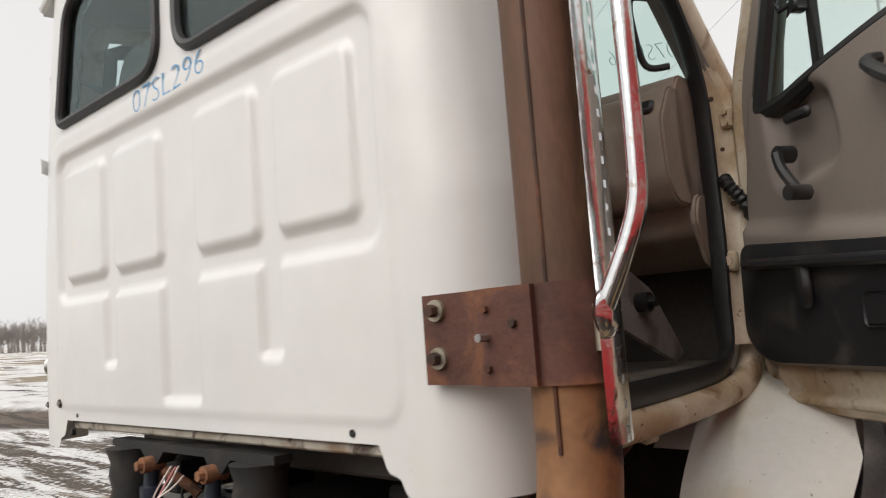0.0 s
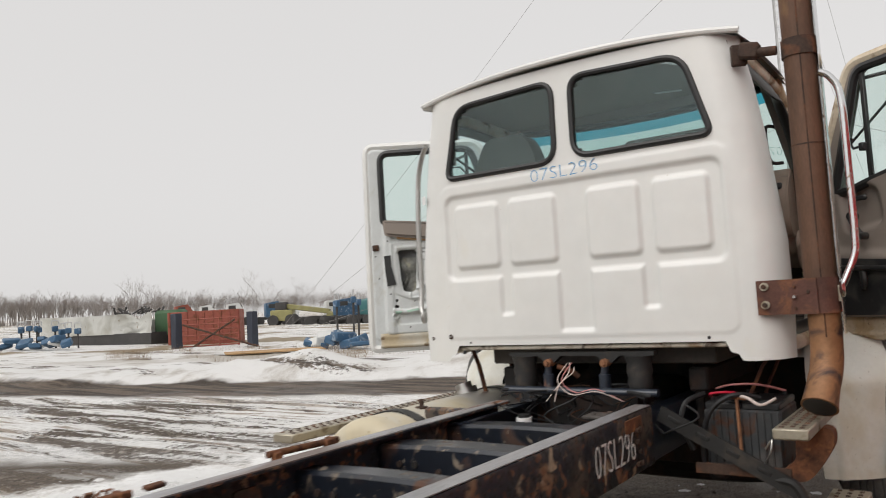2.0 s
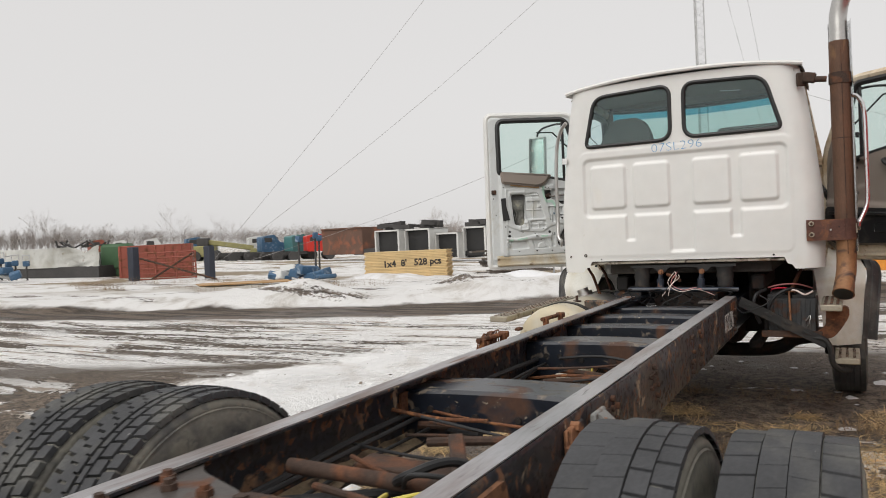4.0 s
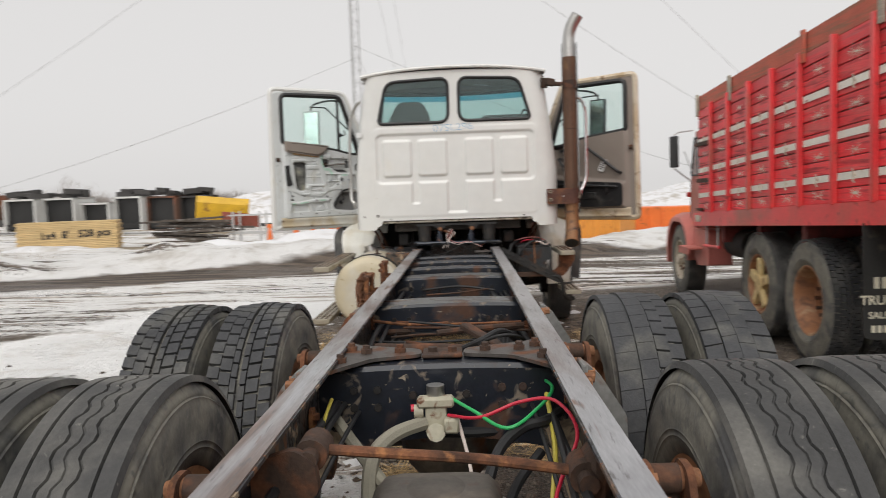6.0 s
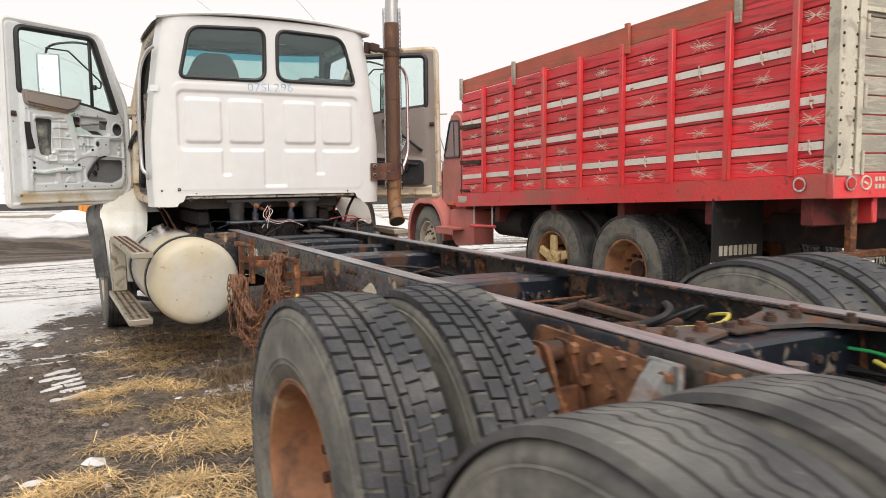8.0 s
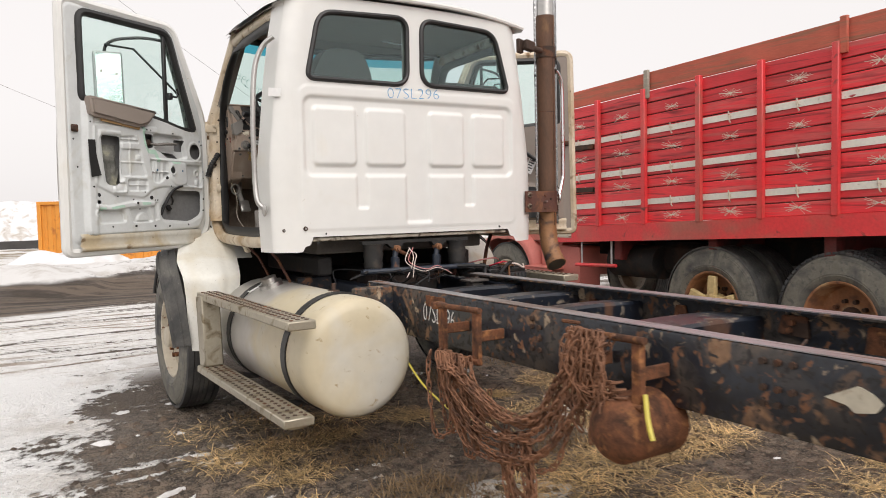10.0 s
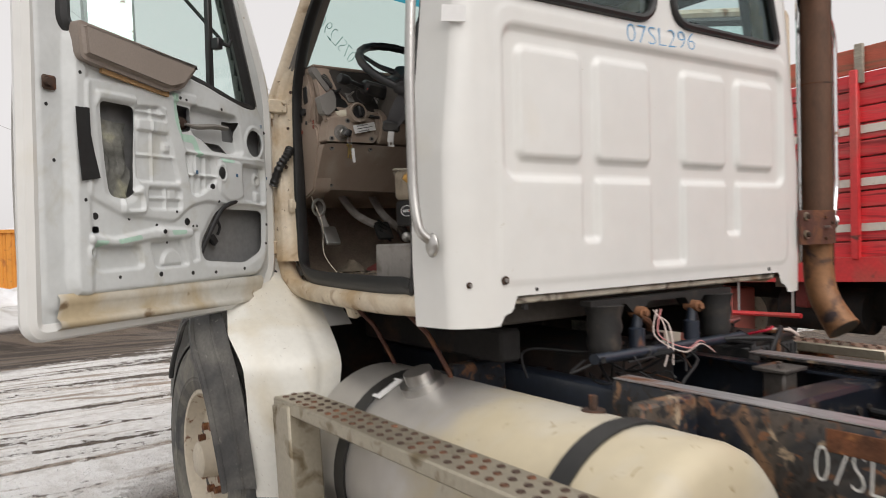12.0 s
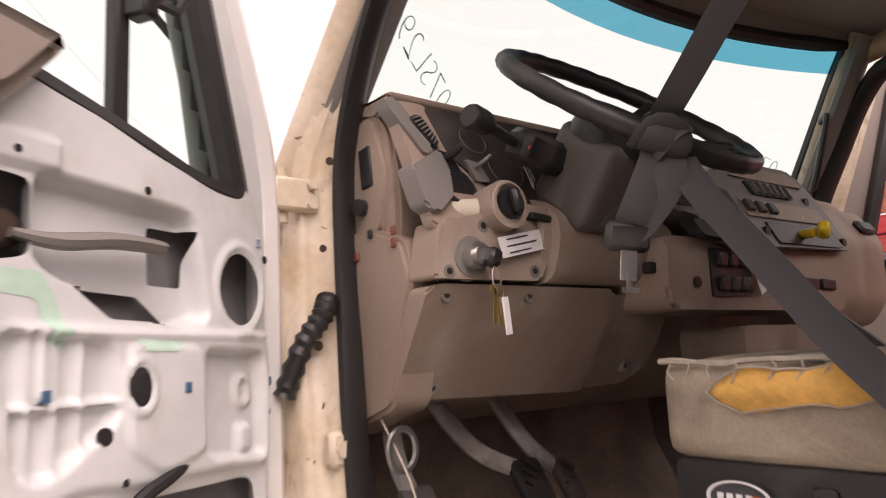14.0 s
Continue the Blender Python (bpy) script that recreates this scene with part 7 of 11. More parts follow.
# ---- cab mounts, wiring and engine bay under the cab ----
bm = bmesh.new()
tube(bm, [(-0.42, -0.03, 1.05), (0.44, -0.03, 1.045)], 0.024, 12, flat=0.8)
cm = part("cab_mount", bm, M["rail_clean"], truck, "dark blue rear cab mount beam and air springs")
bm = bmesh.new()
plate(bm, [(-0.40, 1.245), (-0.40, 1.225), (-0.22, 1.225), (-0.18, 1.19), (-0.13, 1.19), (-0.09, 1.225), (0.12, 1.225), (0.15, 1.19), (0.2, 1.19), (0.24, 1.225), (0.42, 1.225), (0.42, 1.245)], 0.05, Matrix.Translation((0, 0.0, 0)) @ Matrix(((1, 0, 0, 0), (0, 0, 1, 0), (0, 1, 0, 0), (0, 0, 0, 1))))
part("mount_beam", bm, M["mount_black"], cm)
for x in (-0.315, 0.335):
    bm = bmesh.new()
    rings = [(1.06, 0.055), (1.09, 0.064), (1.115, 0.058), (1.15, 0.066), (1.185, 0.06), (1.225, 0.072)]
    tube(bm, [(x, 0.02, z) for z, r in rings], [r for z, r in rings], 14)
    part("air_spring", bm, M["mount_black"], cm, "dusty black rubber air spring")
for x in (-0.165, 0.155):
    bm = bmesh.new()
    tube(bm, [(x, 0.0, 1.06), (x, 0.0, 1.13), (x, 0.0, 1.135), (x + 0.01, 0.0, 1.20)], [0.03, 0.03, 0.02, 0.018], 12)
    sh = part("mount_shock", bm, M["rail_clean"], cm, "dark blue shock absorber")
    bm = bmesh.new()
    cy(bm, (x + 0.01, -0.03, 1.19), (x + 0.01, 0.03, 1.19), 0.022, 10)
    cy(bm, (x + 0.01, -0.045, 1.19), (x + 0.01, -0.02, 1.19), 0.013, 6)
    part("shock_eye", bm, M["rust_orange"], sh)
hose("mount_link", [(-0.12, 0.02, 1.17), (-0.05, 0.04, 1.14), (-0.02, 0.06, 1.11)], 0.014, M["rust"], "rusty levelling link")
bm = bmesh.new()
bx(bm, (0.26, -0.3, 0.90), (0.09, 0.09, 0.13), bev=0.01)
bx(bm, (0.26, -0.3, 0.972), (0.15, 0.13, 0.014), bev=0.003)
cy(bm, (0.23, -0.32, 0.978), (0.23, -0.32, 0.99), 0.012, 6)
cy(bm, (0.29, -0.28, 0.978), (0.29, -0.28, 0.99), 0.012, 6)
part("valve_stand", bm, M["gusset"], truck, "grey-topped valve stand inside the rail")
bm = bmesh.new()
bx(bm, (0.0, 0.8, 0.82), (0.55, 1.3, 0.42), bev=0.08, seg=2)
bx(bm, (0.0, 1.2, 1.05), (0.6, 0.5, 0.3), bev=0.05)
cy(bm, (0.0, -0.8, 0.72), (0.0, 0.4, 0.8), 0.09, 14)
part("gearbox", bm, M["under"], truck, "near-black gearbox")
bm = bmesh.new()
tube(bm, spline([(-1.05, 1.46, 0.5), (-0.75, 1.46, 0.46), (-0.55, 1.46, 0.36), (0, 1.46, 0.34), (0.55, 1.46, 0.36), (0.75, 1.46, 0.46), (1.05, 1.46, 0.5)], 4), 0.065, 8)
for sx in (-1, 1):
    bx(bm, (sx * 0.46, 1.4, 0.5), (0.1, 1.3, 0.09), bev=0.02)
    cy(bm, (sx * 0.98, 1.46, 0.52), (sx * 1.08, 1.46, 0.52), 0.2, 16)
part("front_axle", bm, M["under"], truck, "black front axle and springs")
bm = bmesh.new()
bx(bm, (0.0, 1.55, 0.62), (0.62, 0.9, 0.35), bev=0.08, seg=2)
part("oil_sump", bm, M["under"], truck, "near-black sump")
# Dark backing added where the void below the cab is only shade.
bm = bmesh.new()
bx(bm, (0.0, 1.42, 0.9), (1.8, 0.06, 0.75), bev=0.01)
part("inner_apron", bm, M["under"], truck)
# Side beams of the same added backing, and the mount posts.
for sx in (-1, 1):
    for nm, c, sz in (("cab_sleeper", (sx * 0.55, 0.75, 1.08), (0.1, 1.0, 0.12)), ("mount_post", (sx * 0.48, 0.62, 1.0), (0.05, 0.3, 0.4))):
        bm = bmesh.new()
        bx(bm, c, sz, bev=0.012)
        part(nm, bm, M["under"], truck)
rb = random.Random(5)
for k in range(22):
    x = rb.uniform(-0.36, 0.36)
    p = [(x, rb.uniform(-0.05, 0.2), rb.uniform(0.9, 1.06))]
    for j in range(4):
        p.append((p[-1][0] + rb.uniform(-0.16, 0.16), p[-1][1] + rb.uniform(-0.16, 0.14), max(0.82, min(1.05, p[-1][2] + rb.uniform(-0.1, 0.08)))))
    hose("loom_wire", p, rb.choice([0.0035, 0.005, 0.009]), rb.choice([M["h_black"]] * 6 + [M["rust_dark"]]), "loose wire under the cab", n=4)
for k, c in enumerate(("h_white", "h_white", "h_pink", "h_white")):
    o = 0.012 * k
    hose("loose_wire", [(-0.06 + o, 0.02, 1.2 - o), (-0.05 + o, -0.02, 1.14), (-0.1 + o, -0.08, 1.05 + o), (-0.16 + o * 2, -0.1, 1.0)] if k % 2 else [(-0.05 + o, 0.0, 1.19), (-0.1 + o, -0.03, 1.1), (0.0 + o, -0.08, 1.035 + o / 2), (0.13, -0.06, 1.05 + o / 2), (0.26, -0.03, 1.0)], 0.0026, M[c], "loose coloured wire")
bm = bmesh.new()
cy(bm, (-0.19, -0.25, 0.82), (-0.19, -0.25, 0.94), 0.04, 14)
bott = part("filter_can", bm, M["paper"], truck, "small white and blue filter can")
bm = bmesh.new()
cy(bm, (-0.19, -0.25, 0.85), (-0.19, -0.25, 0.88), 0.0415, 14)
part("can_band", bm, M["blue"], bott)
bm = bmesh.new()
cy(bm, (-0.19, -0.25, 0.94), (-0.19, -0.25, 0.955), 0.032, 14)
part("can_top", bm, M["gasket"], bott)

# rusty brackets on the inner webs, pipes and rods between the rails
rk_ = random.Random(77)
for k in range(34):
    sx = -1 if k % 2 else 1
    y = rk_.uniform(-6.5, -0.7)
    hgt, wid = rk_.uniform(0.07, 0.17), rk_.uniform(0.06, 0.2)
    z = rk_.uniform(0.80, 0.92)
    bm = bmesh.new()
    plate(bm, round_poly([(y - wid / 2, z - hgt / 2), (y + wid / 2, z - hgt / 2 + rk_.uniform(0, 0.03)), (y + wid / 2 - rk_.uniform(0, 0.03), z + hgt / 2), (y - wid / 2 + rk_.uniform(0, 0.04), z + hgt / 2)], 0.01, 2), 0.012, Matrix.Translation((sx * 0.413 - 0.006, 0, 0)) @ Matrix(((0, 0, 1, 0), (1, 0, 0, 0), (0, 1, 0, 0), (0, 0, 0, 1))))
    wb = part("web_bracket", bm, M["rust_dark" if k % 3 else "rust"], rails[sx], "small rusty bracket on the rail")
    for j in range(2):
        bm = bmesh.new()
        yy, zz = y + rk_.uniform(-0.3, 0.3) * wid, z + rk_.uniform(-0.3, 0.3) * hgt
        cy(bm, (sx * 0.41, yy, zz), (sx * 0.388, yy, zz), 0.013, 6)
        part("bracket_bolt", bm, M["rust"], wb)
for k in range(30):
    y = rk_.uniform(-4.75, -2.3)
    z = rk_.uniform(0.78, 0.9)
    w = rk_.uniform(0.15, 0.4)
    x = rk_.uniform(-0.4 + w, 0.4 - w) if w < 0.4 else 0.0
    a = rk_.uniform(-0.5, 0.5)
    hose("rusty_rod", [(x - w, y - a * w, z + rk_.uniform(-0.03, 0.03)), (x, y, z), (x + w, y + a * w, z + rk_.uniform(-0.03, 0.03))], rk_.choice([0.006, 0.008, 0.012, 0.016]), rk_.choice([M["rust"], M["rust_dark"], M["rust_dark"], M["h_black"]]), "rusty rod between the frame rails", n=4)
for sx in (-1, 1):
    for k in range(3):
        x = sx * (0.30 + 0.03 * k)
        pts = [(x + rk_.uniform(-0.02, 0.02), -0.8 - 0.65 * j, 0.80 + 0.02 * k + rk_.uniform(-0.03, 0.03)) for j in range(9)]
        hose("air_line", pts, 0.007 + 0.003 * k, M["h_black"], "black air line along the rail", n=4)

# ---- fenders and hood ----


def fender(sx):
    # crowned wing over the tyre
    an = np.radians(np.linspace(132, 8, 28))
    rows = []
    for k, x in enumerate(np.linspace(0.80, 1.26, 10)):
        bulge = 0.04 * (1 - ((x - 0.85) / 0.4) ** 2)
        rows.append([(sx * x, 1.46 + (0.655 + bulge) * math.cos(a), 0.60 + (0.66 + bulge) * math.sin(a)) for a in an])
    me = sheet(np.array(rows))
    me.materials.append(M["white"])
    o = part("fender", me, M["white"], truck, "white front fender with mud spatter")
    # splash panel behind the tyre, cut slanting along its inner edge
    G = []
    for u in np.linspace(0, 1, 16):
        row = []
        for v in np.linspace(0, 1, 28):
            z = 0.50 + 0.88 * v
            xi = np.interp(v, [0, 0.25, 0.6, 0.8, 1.0], [1.0, 0.985, 0.945, 0.91, 0.875])
            xo = np.interp(v, [0, 0.45, 0.7, 0.85, 1.0], [1.275, 1.30, 1.325, 1.26, 1.12])
            y = 0.80 + 0.14 * u ** 2.2 * (1 - 0.5 * v) + 0.02 * v + 0.56 * max(0, (z - 1.0) / 0.38) ** 1.25 - 0.02 * math.exp(-((u - 0.35) / 0.05) ** 2)
            row.append((sx * (xi + (xo - xi) * u), y, z))
        G.append(row)
    me = sheet(np.array(G))
    me.materials.append(M["fender_dirty"])
    part("splash_panel", me, M["fender_dirty"], o, "white splash panel spattered with mud")
    # bent flange ahead of the door post
    G = []
    for u in np.linspace(0, 1, 8):
        G.append([(sx * (0.90 + 0.10 * u + 0.02 * math.sin(5 * v)), 1.37 + 0.16 * v * u + 0.03 * u, 1.30 + 0.30 * v - 0.05 * u) for v in np.linspace(0, 1, 10)])
    me = sheet(np.array(G))
    me.materials.append(M["fender_dirty"])
    part("cowl_flange", me, M["fender_dirty"], o)
    bm = bmesh.new()
    tube(bm, spline([(sx * 1.03, 1.37, 1.375), (sx * 0.97, 1.28, 1.315), (sx * 0.86, 1.1, 1.235), (sx * 0.79, 1.07, 1.225)], 5), 0.012, 6, flat=0.5)
    part("cowl_seal", bm, M["gasket"], o, "black rubber strip at the cowl")
    # rubber flare: a broad curved band that hangs straight behind the tyre
    path = [(0.905, 0.54), (0.91, 0.7), (0.925, 0.85), (0.955, 0.98), (1.02, 1.10), (1.14, 1.19), (1.3, 1.23), (1.5, 1.205), (1.7, 1.135), (1.83, 1.05), (1.92, 0.95), (1.955, 0.88)]
    sm = spline([(0, y, z) for y, z in path], 4)
    G = []
    for q in sm:
        rear = min(1, max(0, (1.3 - q.y) / 0.3))
        slim = 1 - 0.8 * min(1, max(0, (q.y - 1.3) / 0.5))
        lean = 0.02 + 0.07 * min(1, max(0, (q.z - 0.55) / 0.6))
        G.append([(sx * (1.275 + 0.06 * rear * min(1, max(0, (q.z - 0.55) / 0.6)) + 0.10 * slim * w), q.y + rear * (lean + 0.05) * w, q.z - 0.05 * (1 - rear) * w * w - 0.012 * w + 0.008 * math.sin(3.1 * w)) for w in np.linspace(0, 1, 8)])
    me = sheet(np.array(G))
    me.materials.append(M["rubber"])
    fl = part("fender_flare", me, M["rubber"], o, "grey rubber fender flare")
    bm = bmesh.new()
    tube(bm, [g[-1] for g in G], 0.012, 6)
    tube(bm, [g[3] for g in G], 0.007, 6)
    part("flare_lip", bm, M["rubber"], fl)
    for dy in (0.42, 0.80):
        bm = bmesh.new()
        tube(bm, [(sx * 0.93, dy, 1.255), (sx * 0.84, dy - 0.06, 1.14), (sx * 0.78, dy - 0.1, 1.0), (sx * 0.74, dy - 0.1, 0.88)], 0.015, 6, flat=0.6)
        part("cab_brace", bm, M["clamp"], truck, "rusty brace under the sill")
    bm = bmesh.new()
    bx(bm, (sx * 0.90, 0.80, 1.22), (0.05, 0.06, 0.10), rot=(0, 20 * sx, 0), bev=0.008)
    part("brace_foot", bm, M["cream"], truck)


for sx in (-1, 1):
    fender(sx)
H = []
for y in np.linspace(1.5, 3.05, 16):
    t = (y - 1.5) / 1.55
    wv, zt = 0.93 - 0.22 * t, 2.03 - 0.28 * t - 0.25 * max(0, t - 0.85) / 0.15 * 0.6
    H.append([(XC + wv * math.copysign(abs(math.sin(a)) ** 0.55, math.sin(a)), y, 1.1 + (zt - 1.1) * max(0.0, math.cos(a)) ** 0.5) for a in np.linspace(-math.pi / 2, math.pi / 2, 25)])
me = sheet(np.array(H))
me.materials.append(M["white"])
hood = part("hood", me, M["white"], truck, "white sloping hood")
bm = bmesh.new()
bx(bm, (XC, 3.05, 1.2), (1.3, 0.06, 0.7), bev=0.02)
bx(bm, (XC, 3.2, 0.62), (1.8, 0.14, 0.3), bev=0.04, seg=2)
part("bumper", bm, M["white"], truck)
# ---- cab interior ----


def prism_x(bm, prof, x0, x1):
    """Prism with a (y, z) outline between two x."""
    plate(bm, prof, x1 - x0, Matrix.Translation((x0, 0, 0)) @ Matrix(((0, 0, 1, 0), (1, 0, 0, 0), (0, 1, 0, 0), (0, 0, 0, 1))))


def moulding(name, prof, x0, x1, mat, parent, label="", r=0.03, edge=0.008):
    """A moulded plastic piece: rounded outline with softened ends."""
    bm = bmesh.new()
    prism_x(bm, round_poly(prof, r, 4), x0, x1)
    if edge:
        es = [e for e in bm.edges if abs(e.verts[0].co.x - e.verts[1].co.x) < 1e-6]
        bmesh.ops.bevel(bm, geom=es, offset=edge, segments=2, affect='EDGES')
    return part(name, bm, M[mat], parent, label)


def piece(name, mat, parent, label="", *boxes):
    """One small moulded part of rounded boxes."""
    bm = bmesh.new()
    for c, size, rot, bev in boxes:
        bx(bm, c, size, rot=rot, bev=bev)
    return part(name, bm, M[mat], parent, label)


def panel(name, pts, plane, depth, mat, parent, label="", r=0.008, edge=0.003, lift=0.0):
    """Moulded plate with an (x, z) outline on the slanting plane y = y0 + (z - z0) * k."""
    y0, z0, k = plane
    bm = bmesh.new()
    out = round_poly(pts, r, 4)
    fr = [bm.verts.new((x, y0 - lift + (z - z0) * k, z)) for x, z in out]
    bk_ = [bm.verts.new((x, y0 - lift + (z - z0) * k + depth, z)) for x, z in out]
    bm.faces.new(fr)
    bm.faces.new(bk_[::-1])
    n = len(fr)
    for i in range(n):
        bm.faces.new((fr[i], bk_[i], bk_[(i + 1) % n], fr[(i + 1) % n]))
    if edge:
        rim = set(fr)
        bmesh.ops.bevel(bm, geom=[e for e in bm.edges if e.verts[0] in rim and e.verts[1] in rim], offset=edge, segments=2, affect='EDGES')
    return part(name, bm, M[mat], parent, label)


def on(plane, x, z, lift=0.0):
    return (x, plane[0] - lift + (z - plane[1]) * plane[2], z)


POD, BEZ, KNEE = (1.06, 2.03, 0.47), (1.03, 1.95, 0.05), (1.04, 1.89, -0.68)
dash = moulding("dashboard", [(1.6, 2.12), (1.32, 2.215), (1.2, 2.22), (1.16, 2.18), (1.14, 2.02), (1.16, 1.9), (1.22, 1.72), (1.5, 1.62)], -0.868, 0.90, "dash", truck, "taupe plastic dashboard with trim pieces missing", 0.035)
moulding("cluster_hood", [(1.34, 2.236), (1.17, 2.242), (1.147, 2.238), (1.15, 2.228), (1.2, 2.2)], -0.872, -0.22, "dash", dash, "", 0.008, 0.006)
# pod at the driver's end: lens, vent column and grey switch block
panel("pod_column", [(-0.872, 2.222), (-0.79, 2.232), (-0.765, 2.09), (-0.70, 2.06), (-0.62, 2.05), (-0.60, 1.985), (-0.872, 1.975)], POD, 0.03, "dash", dash, "taupe column of the instrument pod", 0.014, 0.006)
ic = panel("instrument_panel", [(-0.80, 2.222), (-0.36, 2.228), (-0.36, 2.03), (-0.62, 2.03), (-0.72, 2.066), (-0.782, 2.12)], POD, 0.03, "cluster", dash, "black instrument panel behind a dull lens", 0.012, 0.0, lift=0.003)
for x, z, r in ((-0.71, 2.165, 0.03), (-0.655, 2.11, 0.04), (-0.57, 2.14, 0.046), (-0.47, 2.14, 0.046)):
    bm = bmesh.new()
    tube(bm, [on(POD, x + r * math.cos(a), z + 0.9 * r * math.sin(a), 0.004) for a in np.linspace(0, 2 * math.pi, 25)[:-1]], 0.0012, 5, closed=True)
    for a in np.linspace(-0.6, 3.74, 11):
        tube(bm, [on(POD, x + q * r * math.cos(a), z + 0.9 * q * r * math.sin(a), 0.004) for q in (0.78, 0.9)], 0.0009, 4)
    part("gauge", bm, M["lens_mark"], ic)
panel("pod_cheek", [(-0.886, 2.224), (-0.862, 2.226), (-0.818, 2.132), (-0.842, 2.112), (-0.886, 2.20)], POD, 0.035, "dash_grey", dash, "grey cheek of the pod", 0.006, 0.005, lift=0.008)
gs = panel("switch_block", [(-0.886, 2.085), (-0.836, 2.112), (-0.812, 2.128), (-0.806, 2.085), (-0.82, 2.036), (-0.866, 2.0), (-0.886, 2.012)], POD, 0.045, "dash_grey", dash, "grey switch block with a rocker", 0.008, 0.005, lift=0.014)
vt = panel("end_vent", [(-0.853, 2.187), (-0.824, 2.2), (-0.801, 2.142), (-0.816, 2.128)], POD, 0.02, "black_plastic", dash, "dark slotted pod vent", 0.012, 0.002, lift=0.011)
for k in range(9):
    f = k / 8
    bm = bmesh.new()
    tube(bm, [on(POD, -0.848 + 0.036 * f, 2.183 - 0.05 * f, 0.013), on(POD, -0.826 + 0.022 * f, 2.193 - 0.048 * f, 0.013)], 0.0016, 4)
    part("vent_slat", bm, M["dash_grey"], vt)
for x, z, w in ((-0.80, 2.105, 0.028), (-0.74, 2.095, 0.03)):
    rk0 = panel("rocker_plate", [(x - w / 2, z + 0.022), (x + w / 2, z + 0.018), (x + w / 2 + 0.01, z - 0.02), (x - w / 2 + 0.008, z - 0.022)], POD, 0.02, "dash_grey" if x > -0.78 else "black_plastic", dash, "", 0.004, 0.002, lift=0.010)
    bm = bmesh.new()
    a = Vector(on(POD, x, z + 0.006, 0.01))
    tube(bm, [a, a + Vector((0.004, -0.02, 0.008)), a + Vector((0.008, -0.034, 0.016))], [0.007, 0.008, 0.006] if x < -0.78 else [0.004, 0.004, 0.003], 8)
    part("rocker_stalk", bm, M["black_plastic"] if x < -0.78 else M["silver"], rk0)
bm = bmesh.new()
a = Vector(on(POD, -0.79, 2.055, 0.0))
tube(bm, [a + 0.034 * Vector((math.cos(q), 0.42 * math.sin(q), 0.9 * math.sin(q))) for q in np.linspace(0, 2 * math.pi, 25)[:-1]], 0.006, 6, closed=True)
cy(bm, a + Vector((0, -0.004, 0)), a + Vector((0, 0.01, 0.0)), 0.03, 18)
part("lamp_socket", bm, M["gasket"], dash, "empty round switch socket")
# open end of the dashboard
moulding("side_trim", [(1.36, 2.02), (1.2, 2.0), (1.115, 1.97), (1.09, 1.90), (1.155, 1.69), (1.34, 1.63)], -0.886, -0.80, "dash", dash, "taupe end panel", 0.02)
moulding("end_post", [(1.34, 2.21), (1.2, 2.21), (1.16, 2.1), (1.18, 1.99), (1.34, 1.97)], -0.878, -0.83, "dash", dash, "", 0.02)
piece("end_slot", "gasket", dash, "", ((-0.879, 1.222, 2.115), (0.006, 0.035, 0.075), (-6, 0, 0), 0.002))
bm = bmesh.new()
cy(bm, (-0.876, 1.236, 2.043), (-0.892, 1.234, 2.043), 0.016, 14)
part("end_knob", bm, M["gasket"], dash)
for y, z in ((1.25, 2.195), (1.13, 1.965), (1.13, 1.985), (1.245, 1.955), (1.20, 1.99)):
    piece("trim_clip", "panel_red" if y != 1.20 else "gasket", dash, "", ((-0.889, y, z), (0.006, 0.012, 0.016), (0, 0, 0), 0.002))
# knee panels with their screws
kp = panel("knee_panel", [(-0.884, 1.884), (-0.85, 1.888), (-0.432, 1.888), (-0.415, 1.87), (-0.385, 1.70), (-0.41, 1.69), (-0.815, 1.70), (-0.872, 1.672)], KNEE, 0.05, "dash", dash, "taupe knee panel with screws", 0.014, 0.006)
kr = panel("knee_panel", [(-0.428, 1.88), (-0.25, 1.872), (-0.21, 1.84), (-0.195, 1.75), (-0.245, 1.70), (-0.40, 1.695)], KNEE, 0.05, "dash", dash, "small taupe panel beside the knee panel", 0.02, 0.006, lift=-0.008)
sw_p = panel("switch_bezel", [(-0.884, 1.894), (-0.874, 1.95), (-0.862, 1.99), (-0.80, 2.0), (-0.775, 2.008), (-0.60, 2.0), (-0.59, 1.978), (-0.61, 1.965), (-0.648, 1.896)], BEZ, 0.07, "dash", dash, "loose taupe switch bezel", 0.008, 0.005)
for pr_, plane, x, z in ((kp, KNEE, -0.842, 1.87), (kp, KNEE, -0.655, 1.872), (kp, KNEE, -0.80, 1.72), (kr, KNEE, -0.31, 1.86), (kr, KNEE, -0.285, 1.735), (sw_p, BEZ, -0.775, 1.985), (sw_p, BEZ, -0.612, 1.985), (sw_p, BEZ, -0.662, 1.912), (sw_p, BEZ, -0.855, 1.905)):
    q = Vector(on(plane, x, z))
    bm = bmesh.new()
    cy(bm, q + Vector((0, -0.0012, 0)), q + Vector((0, 0.02, 0)), 0.0115, 14)
    o = part("screw_cup", bm, M["dash_grey"], pr_)
    bm = bmesh.new()
    cy(bm, q + Vector((0, -0.002, 0.001)), q + Vector((0, 0.01, 0)), 0.006, 8)
    part("screw", bm, M["gasket"], o)
bm = bmesh.new()
cy(bm, (-0.735, 1.075, 2.012), (-0.735, 1.008, 2.022), 0.043, 28)
hl = part("headlamp_switch", bm, M["dash"], dash, "loose beige headlamp switch")
bm = bmesh.new()
tube(bm, [(-0.735 + 0.036 * math.cos(q), 1.006, 2.022 + 0.036 * math.sin(q)) for q in np.linspace(0, 6.283, 29)[:-1]], 0.004, 6, closed=True)
